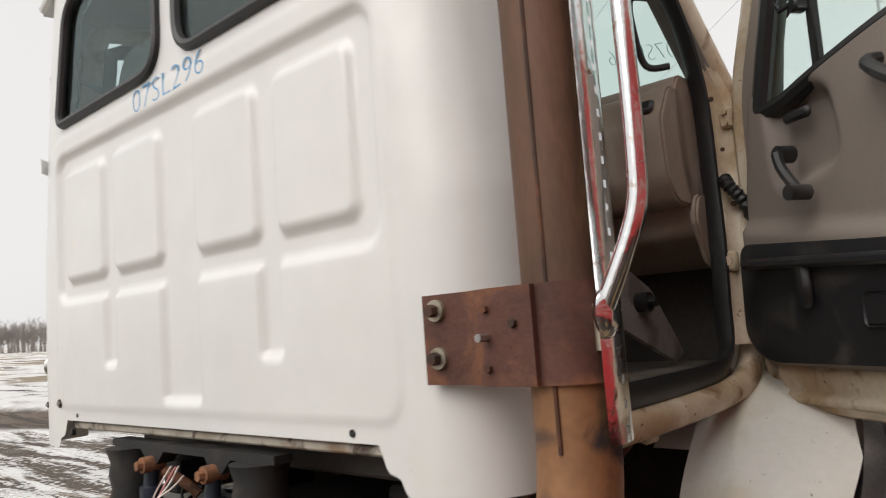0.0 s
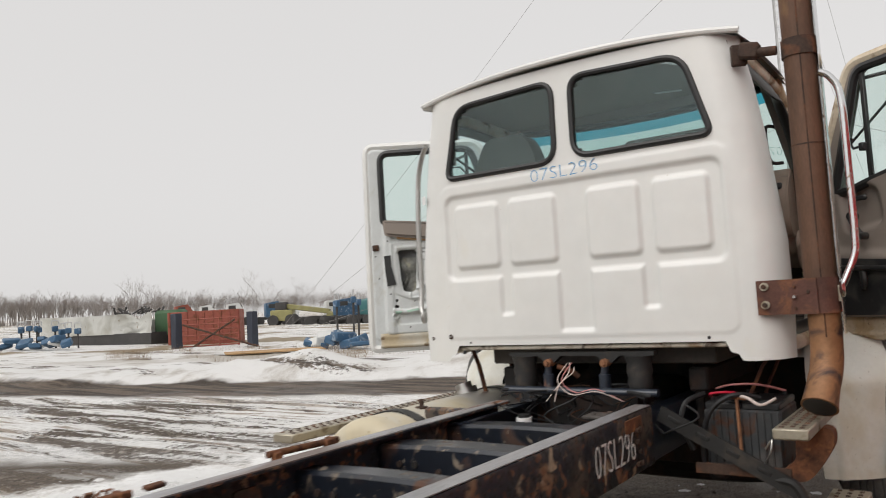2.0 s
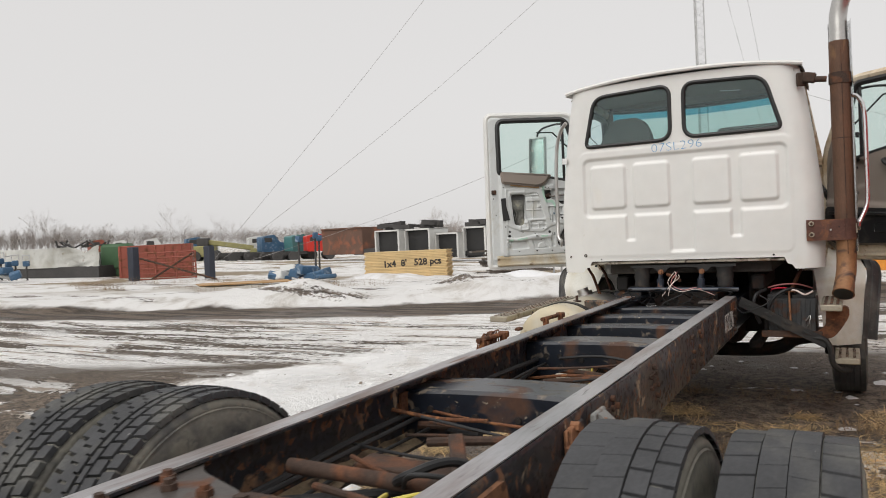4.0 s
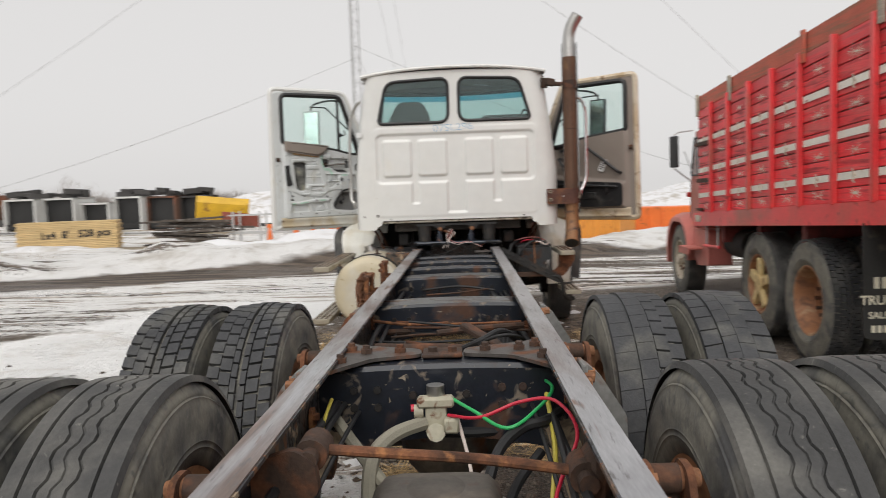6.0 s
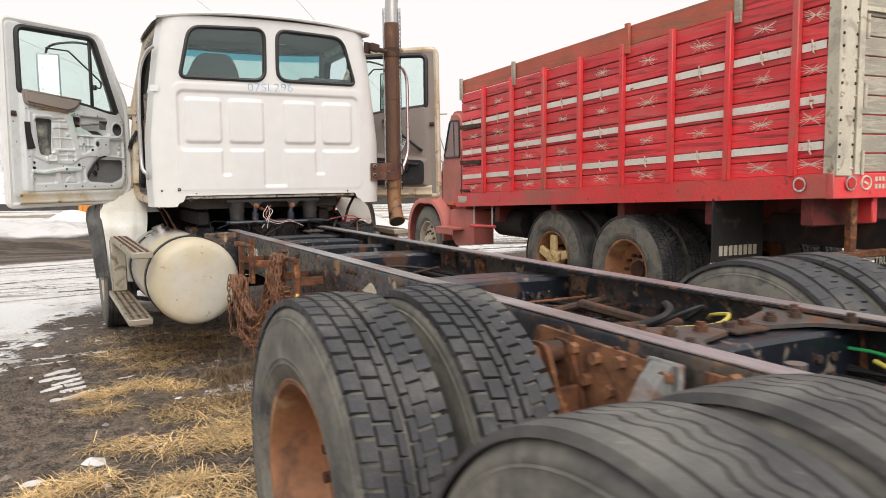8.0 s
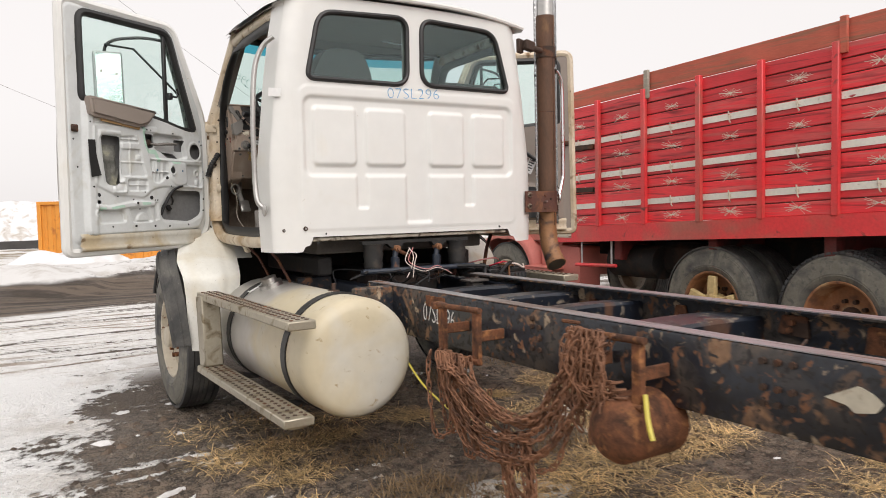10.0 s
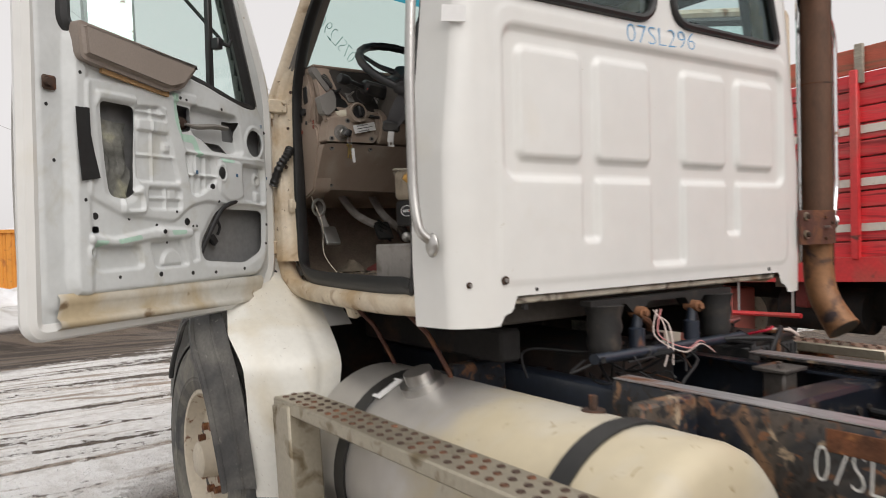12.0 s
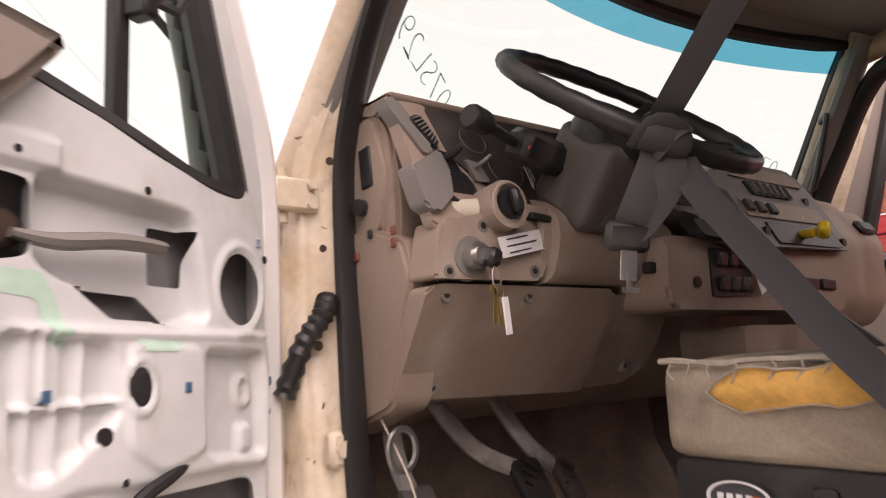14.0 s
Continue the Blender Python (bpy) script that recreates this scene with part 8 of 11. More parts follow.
part("switch_ring", bm, M["dash"], hl)
bm = bmesh.new()
cy(bm, (-0.735, 1.009, 2.022), (-0.735, 0.998, 2.023), 0.027, 20)
bx(bm, (-0.735, 0.99, 2.024), (0.018, 0.02, 0.044), rot=(0, -15, 0), bev=0.006)
part("switch_knob", bm, M["black_plastic"], hl)
bm = bmesh.new()
cy(bm, (-0.835, 1.085, 2.012), (-0.77, 1.05, 2.016), 0.02, 16)
part("switch_barrel", bm, M["old_white"], hl, "cream switch barrel")
piece("switch_plug", "gasket", hl, "", ((-0.842, 1.09, 2.012), (0.02, 0.026, 0.024), (0, 0, 25), 0.003))
piece("bezel_arm", "dash", sw_p, "", ((-0.655, 1.05, 2.018), (0.085, 0.05, 0.026), (0, 4, 0), 0.005))
piece("bezel_socket", "gasket", sw_p, "", ((-0.645, 1.03, 2.008), (0.055, 0.03, 0.012), (0, 4, 0), 0.003))
bm = bmesh.new()
cy(bm, (-0.808, 1.04, 1.931), (-0.808, 1.026, 1.931), 0.04, 22, 0.034)
part("lock_recess", bm, M["dash_grey"], sw_p)
bm = bmesh.new()
cy(bm, (-0.808, 1.03, 1.931), (-0.808, 1.004, 1.931), 0.022, 16)
cy(bm, (-0.808, 1.006, 1.931), (-0.808, 0.996, 1.931), 0.015, 16)
ign = part("ignition_lock", bm, M["silver"], dash, "steel ignition lock with hanging keys")
piece("key_head", "black_plastic", ign, "", ((-0.795, 0.99, 1.926), (0.026, 0.026, 0.03), (0, 20, 0), 0.006))
bm = bmesh.new()
for cx, cz, rr in ((-0.793, 1.893, 0.016), (-0.788, 1.868, 0.012)):
    tube(bm, [(cx + 0.6 * rr * math.cos(a), 0.985, cz + 1.2 * rr * math.sin(a)) for a in np.linspace(0, 6.28, 15)[:-1]], 0.0013, 5, closed=True)
part("key_ring", bm, M["silver"], ign)
for x, dz, r in ((-0.80, 1.845, 6), (-0.791, 1.842, -4)):
    bm = bmesh.new()
    bx(bm, (x, 0.985, dz), (0.007, 0.002, 0.05), rot=(0, r, 0))
    cy(bm, (x, 0.984, dz + 0.03), (x, 0.986, dz + 0.03), 0.009, 10)
    part("key", bm, M["brass"], ign, "brass key")
piece("key_tag", "paper", ign, "white key tag", ((-0.778, 0.982, 1.832), (0.013, 0.004, 0.06), (0, -6, 0), 0.001))
bars_label(dash, pose(-0.70, 1.018, 1.958, 84, -12, 6), 0.115, 0.036, 3)
bars_label(dash, pose(-0.605, 1.085, 2.115, 66, 62, 0), 0.1, 0.03, 3)
# steering column and wheel
HUB = Vector((-0.52, 0.912, 2.20))
AX = Vector((0.0, -0.609, 0.793)).normalized()
rot = AX.to_track_quat('Z', 'Y').to_matrix().to_4x4()
bm = bmesh.new()
bx(bm, (0.02, -0.005, -0.14), (0.2, 0.15, 0.17), bev=0.03, seg=3)
cy(bm, (0, 0, -0.2), (0, 0, -0.06), 0.085, 22, 0.075)
col = part("steering_column", bm, M["column"], truck, "grey steering column shroud")
col.matrix_basis = Matrix.Translation(HUB) @ rot
moulding("column_cover", [(1.2, 2.07), (1.05, 2.05), (1.0, 2.01), (0.995, 1.97), (1.02, 1.895), (1.2, 1.885)], -0.645, -0.27, "dash", dash, "taupe cover under the column", 0.03, 0.02)
bm = bmesh.new()
tube(bm, [(0.235 * math.cos(a), 0.235 * math.sin(a), 0) for a in np.linspace(0, 2 * math.pi, 73)[:-1]], [0.0165 + 0.0016 * (k % 3 > 0) for k in range(72)], 10, closed=True)
sw = part("steering_wheel", bm, M["black_plastic"], truck, "black four-spoke steering wheel")
sw.matrix_basis = Matrix.Translation(HUB) @ rot
bm = bmesh.new()
cy(bm, (0, 0, -0.07), (0, 0, -0.012), 0.085, 24, 0.072)
part("hub", bm, M["black_plastic"], sw)
for a in (28, 152, 208, 332):
    c, s_ = math.cos(radians(a)), math.sin(radians(a))
    bm = bmesh.new()
    tube(bm, [(0.06 * c, 0.06 * s_, -0.03), (0.14 * c, 0.14 * s_, -0.025), (0.232 * c, 0.232 * s_, 0)], [0.022, 0.017, 0.014], 8, flat=0.55)
    part("spoke", bm, M["black_plastic"], sw)
bm = bmesh.new()
bx(bm, (-0.635, 1.02, 2.125), (0.15, 0.06, 0.06), rot=(22, 6, 8), bev=0.012)
blk = part("switch_block", bm, M["black_plastic"], col, "black column switch block")
blk.matrix_parent_inverse = col.matrix_basis.inverted()
bm = bmesh.new()
tube(bm, spline([(-0.66, 1.02, 2.125), (-0.72, 1.01, 2.135), (-0.775, 0.995, 2.145), (-0.81, 0.99, 2.15), (-0.835, 0.985, 2.153)], 3), [0.009] * 7 + [0.019, 0.022, 0.022, 0.022, 0.022, 0.018], 12)
part("turn_stalk", bm, M["black_plastic"], blk, "black turn signal stalk")
piece("hazard_switch", "red_plastic", blk, "", ((-0.69, 0.995, 2.118), (0.022, 0.014, 0.02), (20, 0, 10), 0.003))
# seat belt tied round the wheel
K = Vector((-0.635, 0.765, 2.09))


def strap(name, pts, w, parent, label, up=(1, 0.2, 0.5)):
    bm = bmesh.new()
    tube(bm, spline(pts, 6), w / 2, 10, flat=0.06, up=up)
    return part(name, bm, M["belt"], parent, label)


belt = strap("seat_belt", [(-0.85, 0.12, 2.48), (-0.74, 0.5, 2.28), (-0.67, 0.70, 2.15), tuple(K + Vector((-0.005, 0.0, 0.02)))], 0.045, truck, "dark grey seat belt knotted round the steering wheel", (-0.75, -0.62, -0.1))
strap("belt_web", [tuple(K + Vector((0.01, 0.0, 0))), (-0.635, 0.715, 2.0), (-0.69, 0.60, 1.88), (-0.75, 0.485, 1.765), (-0.80, 0.36, 1.66), (-0.83, 0.25, 1.55)], 0.05, belt, "hanging belt webbing", (-0.7, -0.55, 0.45))
strap("belt_end", [tuple(K), (-0.675, 0.765, 2.03), (-0.70, 0.78, 1.97), (-0.70, 0.795, 1.945)], 0.05, belt, "belt end with tongue", (-0.55, -0.8, 0.1))
strap("belt_end", [tuple(K), (-0.655, 0.745, 2.02), (-0.685, 0.775, 1.96), (-0.70, 0.79, 1.945)], 0.05, belt, "belt end with tongue", (-0.65, -0.75, 0.15))
bm = bmesh.new()
for k in range(3):
    th = 0.9 * k
    ring = [K + Vector((0.012 * k - 0.012, 0, 0)) + 0.034 * Vector((0.9 * math.cos(a) * math.cos(th), 0.75 * math.sin(a), 0.95 * math.cos(a) * math.sin(th) + 0.3 * math.sin(2 * a))) for a in np.linspace(0, 2 * math.pi, 19)[:-1]]
    tube(bm, ring, 0.022, 8, closed=True, flat=0.45)
ball(bm, K, 0.035, 10, (1.1, 0.8, 0.9))
tube(bm, [HUB + rot.to_3x3() @ Vector((0.235 * math.cos(a), 0.235 * math.sin(a), 0)) for a in np.linspace(math.radians(228), math.radians(245), 7)], [0.026, 0.028, 0.027, 0.029, 0.027, 0.028, 0.026], 10)
part("belt_knot", bm, M["belt"], belt)
bk = piece("belt_buckle", "black_plastic", belt, "", ((-0.703, 0.795, 1.935), (0.07, 0.02, 0.045), (8, 6, -30), 0.008))
bm = bmesh.new()
bx(bm, (-0.706, 0.795, 1.892), (0.026, 0.003, 0.045), rot=(0, 6, -30), bev=0.001)
bx(bm, (-0.718, 0.788, 1.868), (0.006, 0.003, 0.025), rot=(0, 6, -30))
bx(bm, (-0.694, 0.802, 1.868), (0.006, 0.003, 0.025), rot=(0, 6, -30))
bx(bm, (-0.706, 0.795, 1.856), (0.026, 0.003, 0.008), rot=(0, 6, -30))
part("belt_tongue", bm, M["silver"], belt, "bright steel belt tongue")
# centre panel
CEN, LOW = (0.96, 2.05, 0.55), (0.955, 1.95, 0.0)
cp = panel("centre_panel", [(-0.37, 1.985), (0.385, 1.995), (0.375, 1.86), (0.34, 1.842), (-0.36, 1.842), (-0.38, 1.87)], LOW, 0.2, "dash", dash, "taupe centre console with radio slots", 0.015, 0.008)
cb = panel("console_bezel", [(-0.33, 2.125), (-0.05, 2.165), (0.02, 2.205), (0.35, 2.215), (0.385, 2.12), (0.37, 1.99), (-0.20, 1.972), (-0.25, 2.03), (-0.33, 2.04)], CEN, 0.22, "dash_grey", cp, "worn grey console bezel", 0.02, 0.008)
panel("bezel_edge", [(-0.06, 2.168), (0.02, 2.212), (0.355, 2.222), (0.392, 2.12), (0.36, 2.09), (0.01, 2.09)], CEN, 0.2, "dash", cp, "", 0.025, 0.012, lift=-0.006)
for pts, mt, nm in (([(-0.02, 2.158), (0.03, 2.196), (0.30, 2.2), (0.33, 2.162)], "dash", "tray_lid"), ([(0.03, 2.15), (0.225, 2.155), (0.23, 2.118), (0.035, 2.114)], "black_plastic", "air_vent"), ([(-0.05, 2.095), (0.32, 2.1), (0.31, 2.056), (-0.06, 2.05)], "dash", "radio_plate"), ([(0.0, 2.04), (0.325, 2.046), (0.315, 1.993), (0.0, 1.988)], "gasket", "console_opening"), ([(-0.305, 2.02), (-0.20, 2.025), (-0.185, 1.985), (-0.21, 1.98), (-0.30, 1.985)], "gasket", "console_opening"), ([(-0.13, 2.11), (-0.085, 2.113), (-0.085, 2.06), (-0.13, 2.056)], "black_plastic", "rocker_switch"), ([(-0.32, 2.10), (-0.17, 2.115), (-0.17, 2.055), (-0.32, 2.05)], "black_plastic", "switch_plate")):
    panel(nm, pts, CEN, 0.03, mt, cb, "", 0.006, 0.002, lift=0.006)
for k in range(6):
    bm = bmesh.new()
    x = 0.05 + 0.032 * k
    bx(bm, on(CEN, x, 2.134, 0.01), (0.005, 0.01, 0.036), rot=(-29, 0, 0))
    part("vent_blade", bm, M["dash_grey"], cb)
for x, w in ((0.02, 0.03), (0.07, 0.03), (0.12, 0.03)):
    piece("rocker_switch", "black_plastic", cb, "", (on(CEN, x - 0.06, 2.076, 0.012), (w, 0.012, 0.03), (-29, 0, 0), 0.003))
panel("switch_bank", [(-0.235, 1.968), (-0.085, 1.97), (-0.085, 1.872), (-0.235, 1.868)], LOW, 0.03, "black_plastic", cp, "black bank of rocker switches", 0.006, 0.002, lift=0.005)
for k in range(6):
    piece("rocker_switch", "cluster", cp, "", ((-0.20 + 0.04 * (k % 3), 0.945, 1.945 if k < 3 else 1.895), (0.03, 0.014, 0.03), (10, 0, 0), 0.004))
for x in (0.185, 0.27):
    piece("console_slot", "gasket", cp, "", ((x, 0.952, 1.905), (0.07, 0.012, 0.026), (0, 0, 0), 0.003))
bm = bmesh.new()
a = Vector(on(CEN, 0.13, 2.015, 0.0))
cy(bm, a, a + Vector((-0.01, -0.04, 0.0)), 0.011, 10)
bx(bm, a + Vector((0.005, -0.055, 0.005)), (0.036, 0.026, 0.036), rot=(10, 30, 25), bev=0.007)
part("brake_knob", bm, M["yellow_plastic"], cp, "yellow parking brake knob")
for pl_, x, z in ((CEN, -0.145, 2.125), (CEN, -0.15, 2.04), (CEN, -0.02, 2.015), (CEN, 0.345, 2.01), (LOW, -0.286, 1.896), (CEN, 0.30, 2.12)):
    q = Vector(on(pl_, x, z, 0.006))
    bm = bmesh.new()
    cy(bm, q, q + Vector((0, 0.012, 0)), 0.011, 12)
    part("panel_socket", bm, M["gasket"], cp)
bars_label(cp, pose(-0.075, 0.94, 1.93, 85, 68, 0), 0.11, 0.034, 3)
bars_label(cp, pose(-0.21, 0.925, 2.0, 70, 22, 0), 0.075, 0.022, 2)
piece("cover_recess", "gasket", dash, "", ((-0.36, 0.992, 1.925), (0.07, 0.02, 0.022), (0, 0, 0), 0.003))
gb = moulding("glove_panel", [(1.3, 2.175), (1.12, 2.17), (1.05, 2.06), (1.06, 1.88), (1.11, 1.81), (1.3, 1.8)], 0.405, 0.90, "dash", dash, "taupe glove box panel", 0.03)
moulding("kick_panel", [(1.35, 1.86), (1.2, 1.84), (1.17, 1.76), (1.25, 1.62), (1.36, 1.6)], 0.895, 0.92, "dash", dash, "taupe kick panel", 0.03)
for y, z in ((1.17, 1.86), (1.24, 1.80)):
    bm = bmesh.new()
    cy(bm, (0.88, y, z), (0.888, y, z), 0.01, 10)
    part("trim_screw", bm, M["gasket"], gb)
bm = bmesh.new()
prism_x(bm, round_poly([(0.93, 1.64), (1.1, 1.63), (1.23, 1.57), (1.42, 1.36), (1.36, 1.33), (0.92, 1.5)], 0.02, 3), 0.70, 0.72)
sb = part("floor_bracket", bm, M["primer_grey"], truck, "loose grey bracket plate with a bolt boss")
bm = bmesh.new()
cy(bm, (0.72, 1.14, 1.53), (0.76, 1.14, 1.53), 0.03, 12)
cy(bm, (0.72, 1.14, 1.53), (0.785, 1.14, 1.53), 0.016, 8)
part("bracket_boss", bm, M["gasket"], sb)
piece("side_vent", "black_plastic", gb, "", ((0.50, 1.07, 2.105), (0.12, 0.02, 0.05), (-32, 0, 0), 0.01))
piece("side_vent", "black_plastic", gb, "", ((0.82, 1.07, 2.105), (0.10, 0.02, 0.05), (-32, 0, 0), 0.01))
bm = bmesh.new()
plate(bm, round_poly([(-0.1, 1.74), (0.26, 1.74), (0.26, 1.81), (-0.1, 1.81)], 0.02, 3), 0.16, Matrix.Translation((0, 0.97, 0)) @ Matrix(((1, 0, 0, 0), (0, 0, 1, 0), (0, 1, 0, 0), (0, 0, 0, 1))))
part("heater_duct", bm, M["dash"], truck, "taupe heater duct under the dashboard")
bm = bmesh.new()
prism_x(bm, [(1.44, 1.31), (1.61, 1.31), (1.61, 1.72), (1.585, 1.72), (1.55, 1.5)], -0.86, 0.35)
part("toe_board", bm, M["carpet"], truck, "dusty brown carpet on the toe board")
# pedals
for x, xb, zb, yb, w, mt, lab in ((-0.755, -0.76, 1.495, 1.25, 0.075, "silver", "bare metal clutch pedal"), (-0.66, -0.483, 1.513, 1.25, 0.085, "mount_black", "worn brake pedal with a cross-ribbed pad"), (-0.49, -0.365, 1.50, 1.26, 0.055, "mount_black", "narrow worn accelerator pedal")):
    bm = bmesh.new()
    tube(bm, spline([(x, 1.44, 1.78), (x, 1.37, 1.71), ((x + xb) / 2 - 0.03, 1.29, 1.59), (xb, yb + 0.03, zb + 0.02)], 5), 0.021, 8, flat=0.7)
    pd = part("pedal", bm, M["primer_grey"], truck, lab)
    bm = bmesh.new()
    bx(bm, (xb, yb, zb), (w, 0.022, 0.10), rot=(-35, 0, 0), bev=0.014, seg=2)
    if mt != "silver":
        for k in range(4):
            bx(bm, (xb, yb - 0.012 - 0.006 * (1.5 - k) * -1, zb + 0.022 * (1.5 - k)), (w * 0.8, 0.006, 0.007), rot=(-35, 30, 0))
    part("pedal_pad", bm, M[mt], pd)
# ---- seats ----


def seat(x0, x1, label, torn):
    w, xm = x1 - x0, (x0 + x1) / 2
    bm = bmesh.new()
    bx(bm, (xm, 0.475, 1.69), (w, 0.53, 0.125), bev=0.03, seg=3)
    bmesh.ops.subdivide_edges(bm, edges=[e for e in bm.edges if e.calc_length() > 0.2], cuts=8, use_grid_fill=True)
    rs = random.Random(5)
    for v in bm.verts:
        v.co.z += 0.008 * math.sin(9 * v.co.x + 3) * math.sin(8 * v.co.y) + rs.uniform(-1, 1) * 0.0015
    s = part("seat_cushion", bm, M["seat"], truck, label)
    bm = bmesh.new()
    bx(bm, (xm, 0.465, 1.578), (w - 0.0, 0.53, 0.105), bev=0.02, seg=2)
    bs = part("seat_base", bm, M["black_plastic"], s, "black plastic seat base")
    bm = bmesh.new()
    for k in range(4):
        bx(bm, (xm, 0.42, 1.345 + 0.055 * k), (w - 0.1 + 0.015 * (k % 2), 0.36 + 0.02 * (k % 2), 0.054), bev=0.02, seg=2)
    part("seat_bellows", bm, M["gasket"], bs)
    bm = bmesh.new()
    if torn:
        xh = xm + 0.05
        plate(bm, round_poly([(xm - w / 2, 1.68), (xm + w / 2, 1.68), (xm + w / 2, 2.16), (xh + 0.2, 2.34), (xh + 0.13, 2.49), (xh - 0.13, 2.49), (xh - 0.2, 2.34), (xm - w / 2, 2.16)], [0.03, 0.03, 0.1, 0.08, 0.09, 0.09, 0.08, 0.1], 6), 0.13, Matrix.Translation((0, 0.14, 0)) @ Matrix(((1, 0, 0, 0), (0, 0, 1, 0), (0, 1, 0, 0), (0, 0, 0, 1))))
    else:
        bx(bm, (xm, 0.17, 2.0), (w, 0.13, 0.66), rot=(6, 0, 0), bev=0.055, seg=4)
    br = part("backrest", bm, M["interior_dark"], s, "dark cloth seat back")
    if torn:
        # torn side with foam
        bm = bmesh.new()
        n, m_ = 20, 8
        G = []
        for i in range(n + 1):
            row = []
            for j in range(m_ + 1):
                u, v = i / n, j / m_
                lens = math.sin(math.pi * u) ** 0.6
                y = 0.66 - 0.22 * u
                z = 1.712 + (v - 0.5) * 0.055 * lens * (1 + 0.25 * math.sin(9 * u)) + 0.014 * u
                row.append((x0 - 0.004 - 0.008 * lens * math.sin(math.pi * v) - 0.003 * rs.random(), y, z))
            G.append(row)
        me = sheet(np.array(G))
        me.materials.append(M["foam"])
        part("foam_tear", me, M["foam"], s, "yellow foam showing through a tear")
        bm = bmesh.new()
        for sgn, rad in ((1, 0.0016), (-1, 0.001)):
            pts = []
            for i in range(15):
                u = i / 14
                pts.append((x0 - 0.006 - 0.004 * rs.random(), 0.665 - 0.23 * u, 1.712 + 0.014 * u + sgn * 0.0275 * math.sin(math.pi * u) ** 0.6 * (1 + 0.25 * math.sin(9 * u)) + rs.uniform(-1, 1) * 0.003))
            tube(bm, pts, rad, 6)
        for i in range(7):
            y = 0.72 - 0.035 * i + rs.uniform(-0.008, 0.008)
            tube(bm, [(x0 - 0.001, y, 1.75), (x0 - 0.008, y + rs.uniform(-0.008, 0.008), 1.745 - rs.uniform(0, 0.008)), (x0 - 0.012, y + rs.uniform(-0.014, 0.014), 1.735 - rs.uniform(0, 0.012))], 0.0014, 4)
        tube(bm, [(x0 - 0.001 + 0.003 * rs.random(), 0.735 - 0.02 * i, 1.75 + rs.uniform(-1, 1) * 0.003) for i in range(20)], [0.003 + 0.002 * rs.random() for i in range(20)], 6)
        part("frayed_edge", bm, M["fray"], s, "frayed pale cloth edge")
        bm = bmesh.new()
        cy(bm, (0, 0, 0), (0, 0, 0.003), 0.03, 24)
        o = part("maker_badge", bm, M["ink"], bs, "oval badge with worn print")
        o.matrix_basis = Matrix.Translation((x0 - 0.0005, 0.635, 1.585)) @ Matrix(((0, 0, -1, 0), (-1.5, 0, 0, 0), (0, 0.75, 0, 0), (0, 0, 0, 1)))
        bm = bmesh.new()
        tube(bm, [(0.027 * math.cos(a), 0.027 * math.sin(a), 0.0035) for a in np.linspace(0, 6.283, 29)[:-1]], 0.002, 5, closed=True)
        for k in range(4):
            bx(bm, (-0.016 + 0.0085 * k, 0, 0.0035), (0.0055, 0.015, 0.001))
        part("badge_print", bm, M["paper"], o)
        bm = bmesh.new()
        cy(bm, (0.017, 0, 0.003), (0.017, 0, 0.0045), 0.007, 12)
        part("badge_dot", bm, M["orange"], o)
        for y, z, h in ((0.53, 1.578, 0.06),):
            piece("seat_switch", "gasket", bs, "", ((x0 - 0.002, y, z), (0.008, 0.03, h), (0, 0, 0), 0.003), ((x0 - 0.006, y, z + 0.014), (0.008, 0.018, 0.018), (0, 20, 0), 0.003), ((x0 - 0.006, y, z - 0.014), (0.008, 0.018, 0.018), (0, 20, 0), 0.003))
        bm = bmesh.new()
        tube(bm, spline([(x0 + 0.02, 0.60, 1.478), (x0 - 0.03, 0.59, 1.482), (x0 - 0.035, 0.52, 1.478), (x0 - 0.03, 0.46, 1.47)], 4), 0.011, 8)
        ball(bm, (x0 - 0.03, 0.60, 1.484), 0.02, 8)
        part("slide_lever", bm, M["silver"], bs, "bare steel seat slide lever")
    return s


seat(-0.736, -0.22, "tan cloth driver seat with torn side", True)
seat(0.30, 0.80, "dark cloth passenger seat", False)
bm = bmesh.new()
bx(bm, (-0.79, 0.49, 1.392), (0.22, 0.24, 0.135), bev=0.006)
box_ = part("storage_box", bm, M["primer_grey"], truck, "grey steel box on the cab floor")
bm = bmesh.new()
cy(bm, (-0.80, 0.42, 1.455), (-0.80, 0.42, 1.485), 0.016, 12, 0.011)
cy(bm, (-0.80, 0.42, 1.485), (-0.80, 0.42, 1.50), 0.013, 12, 0.018)
part("control_knob", bm, M["yellow_plastic"], box_, "yellow control knob")
bm = bmesh.new()
cy(bm, (-0.80, 0.42, 1.50), (-0.80, 0.42, 1.512), 0.012, 12, 0.022)
cy(bm, (-0.80, 0.42, 1.512), (-0.80, 0.42, 1.522), 0.025, 12, 0.014)
part("control_knob", bm, M["red_plastic"], box_, "red control knob")
bm = bmesh.new()
ball(bm, (-0.75, 0.44, 1.465), 0.014, 10)
part("control_knob", bm, M["red_plastic"], box_)
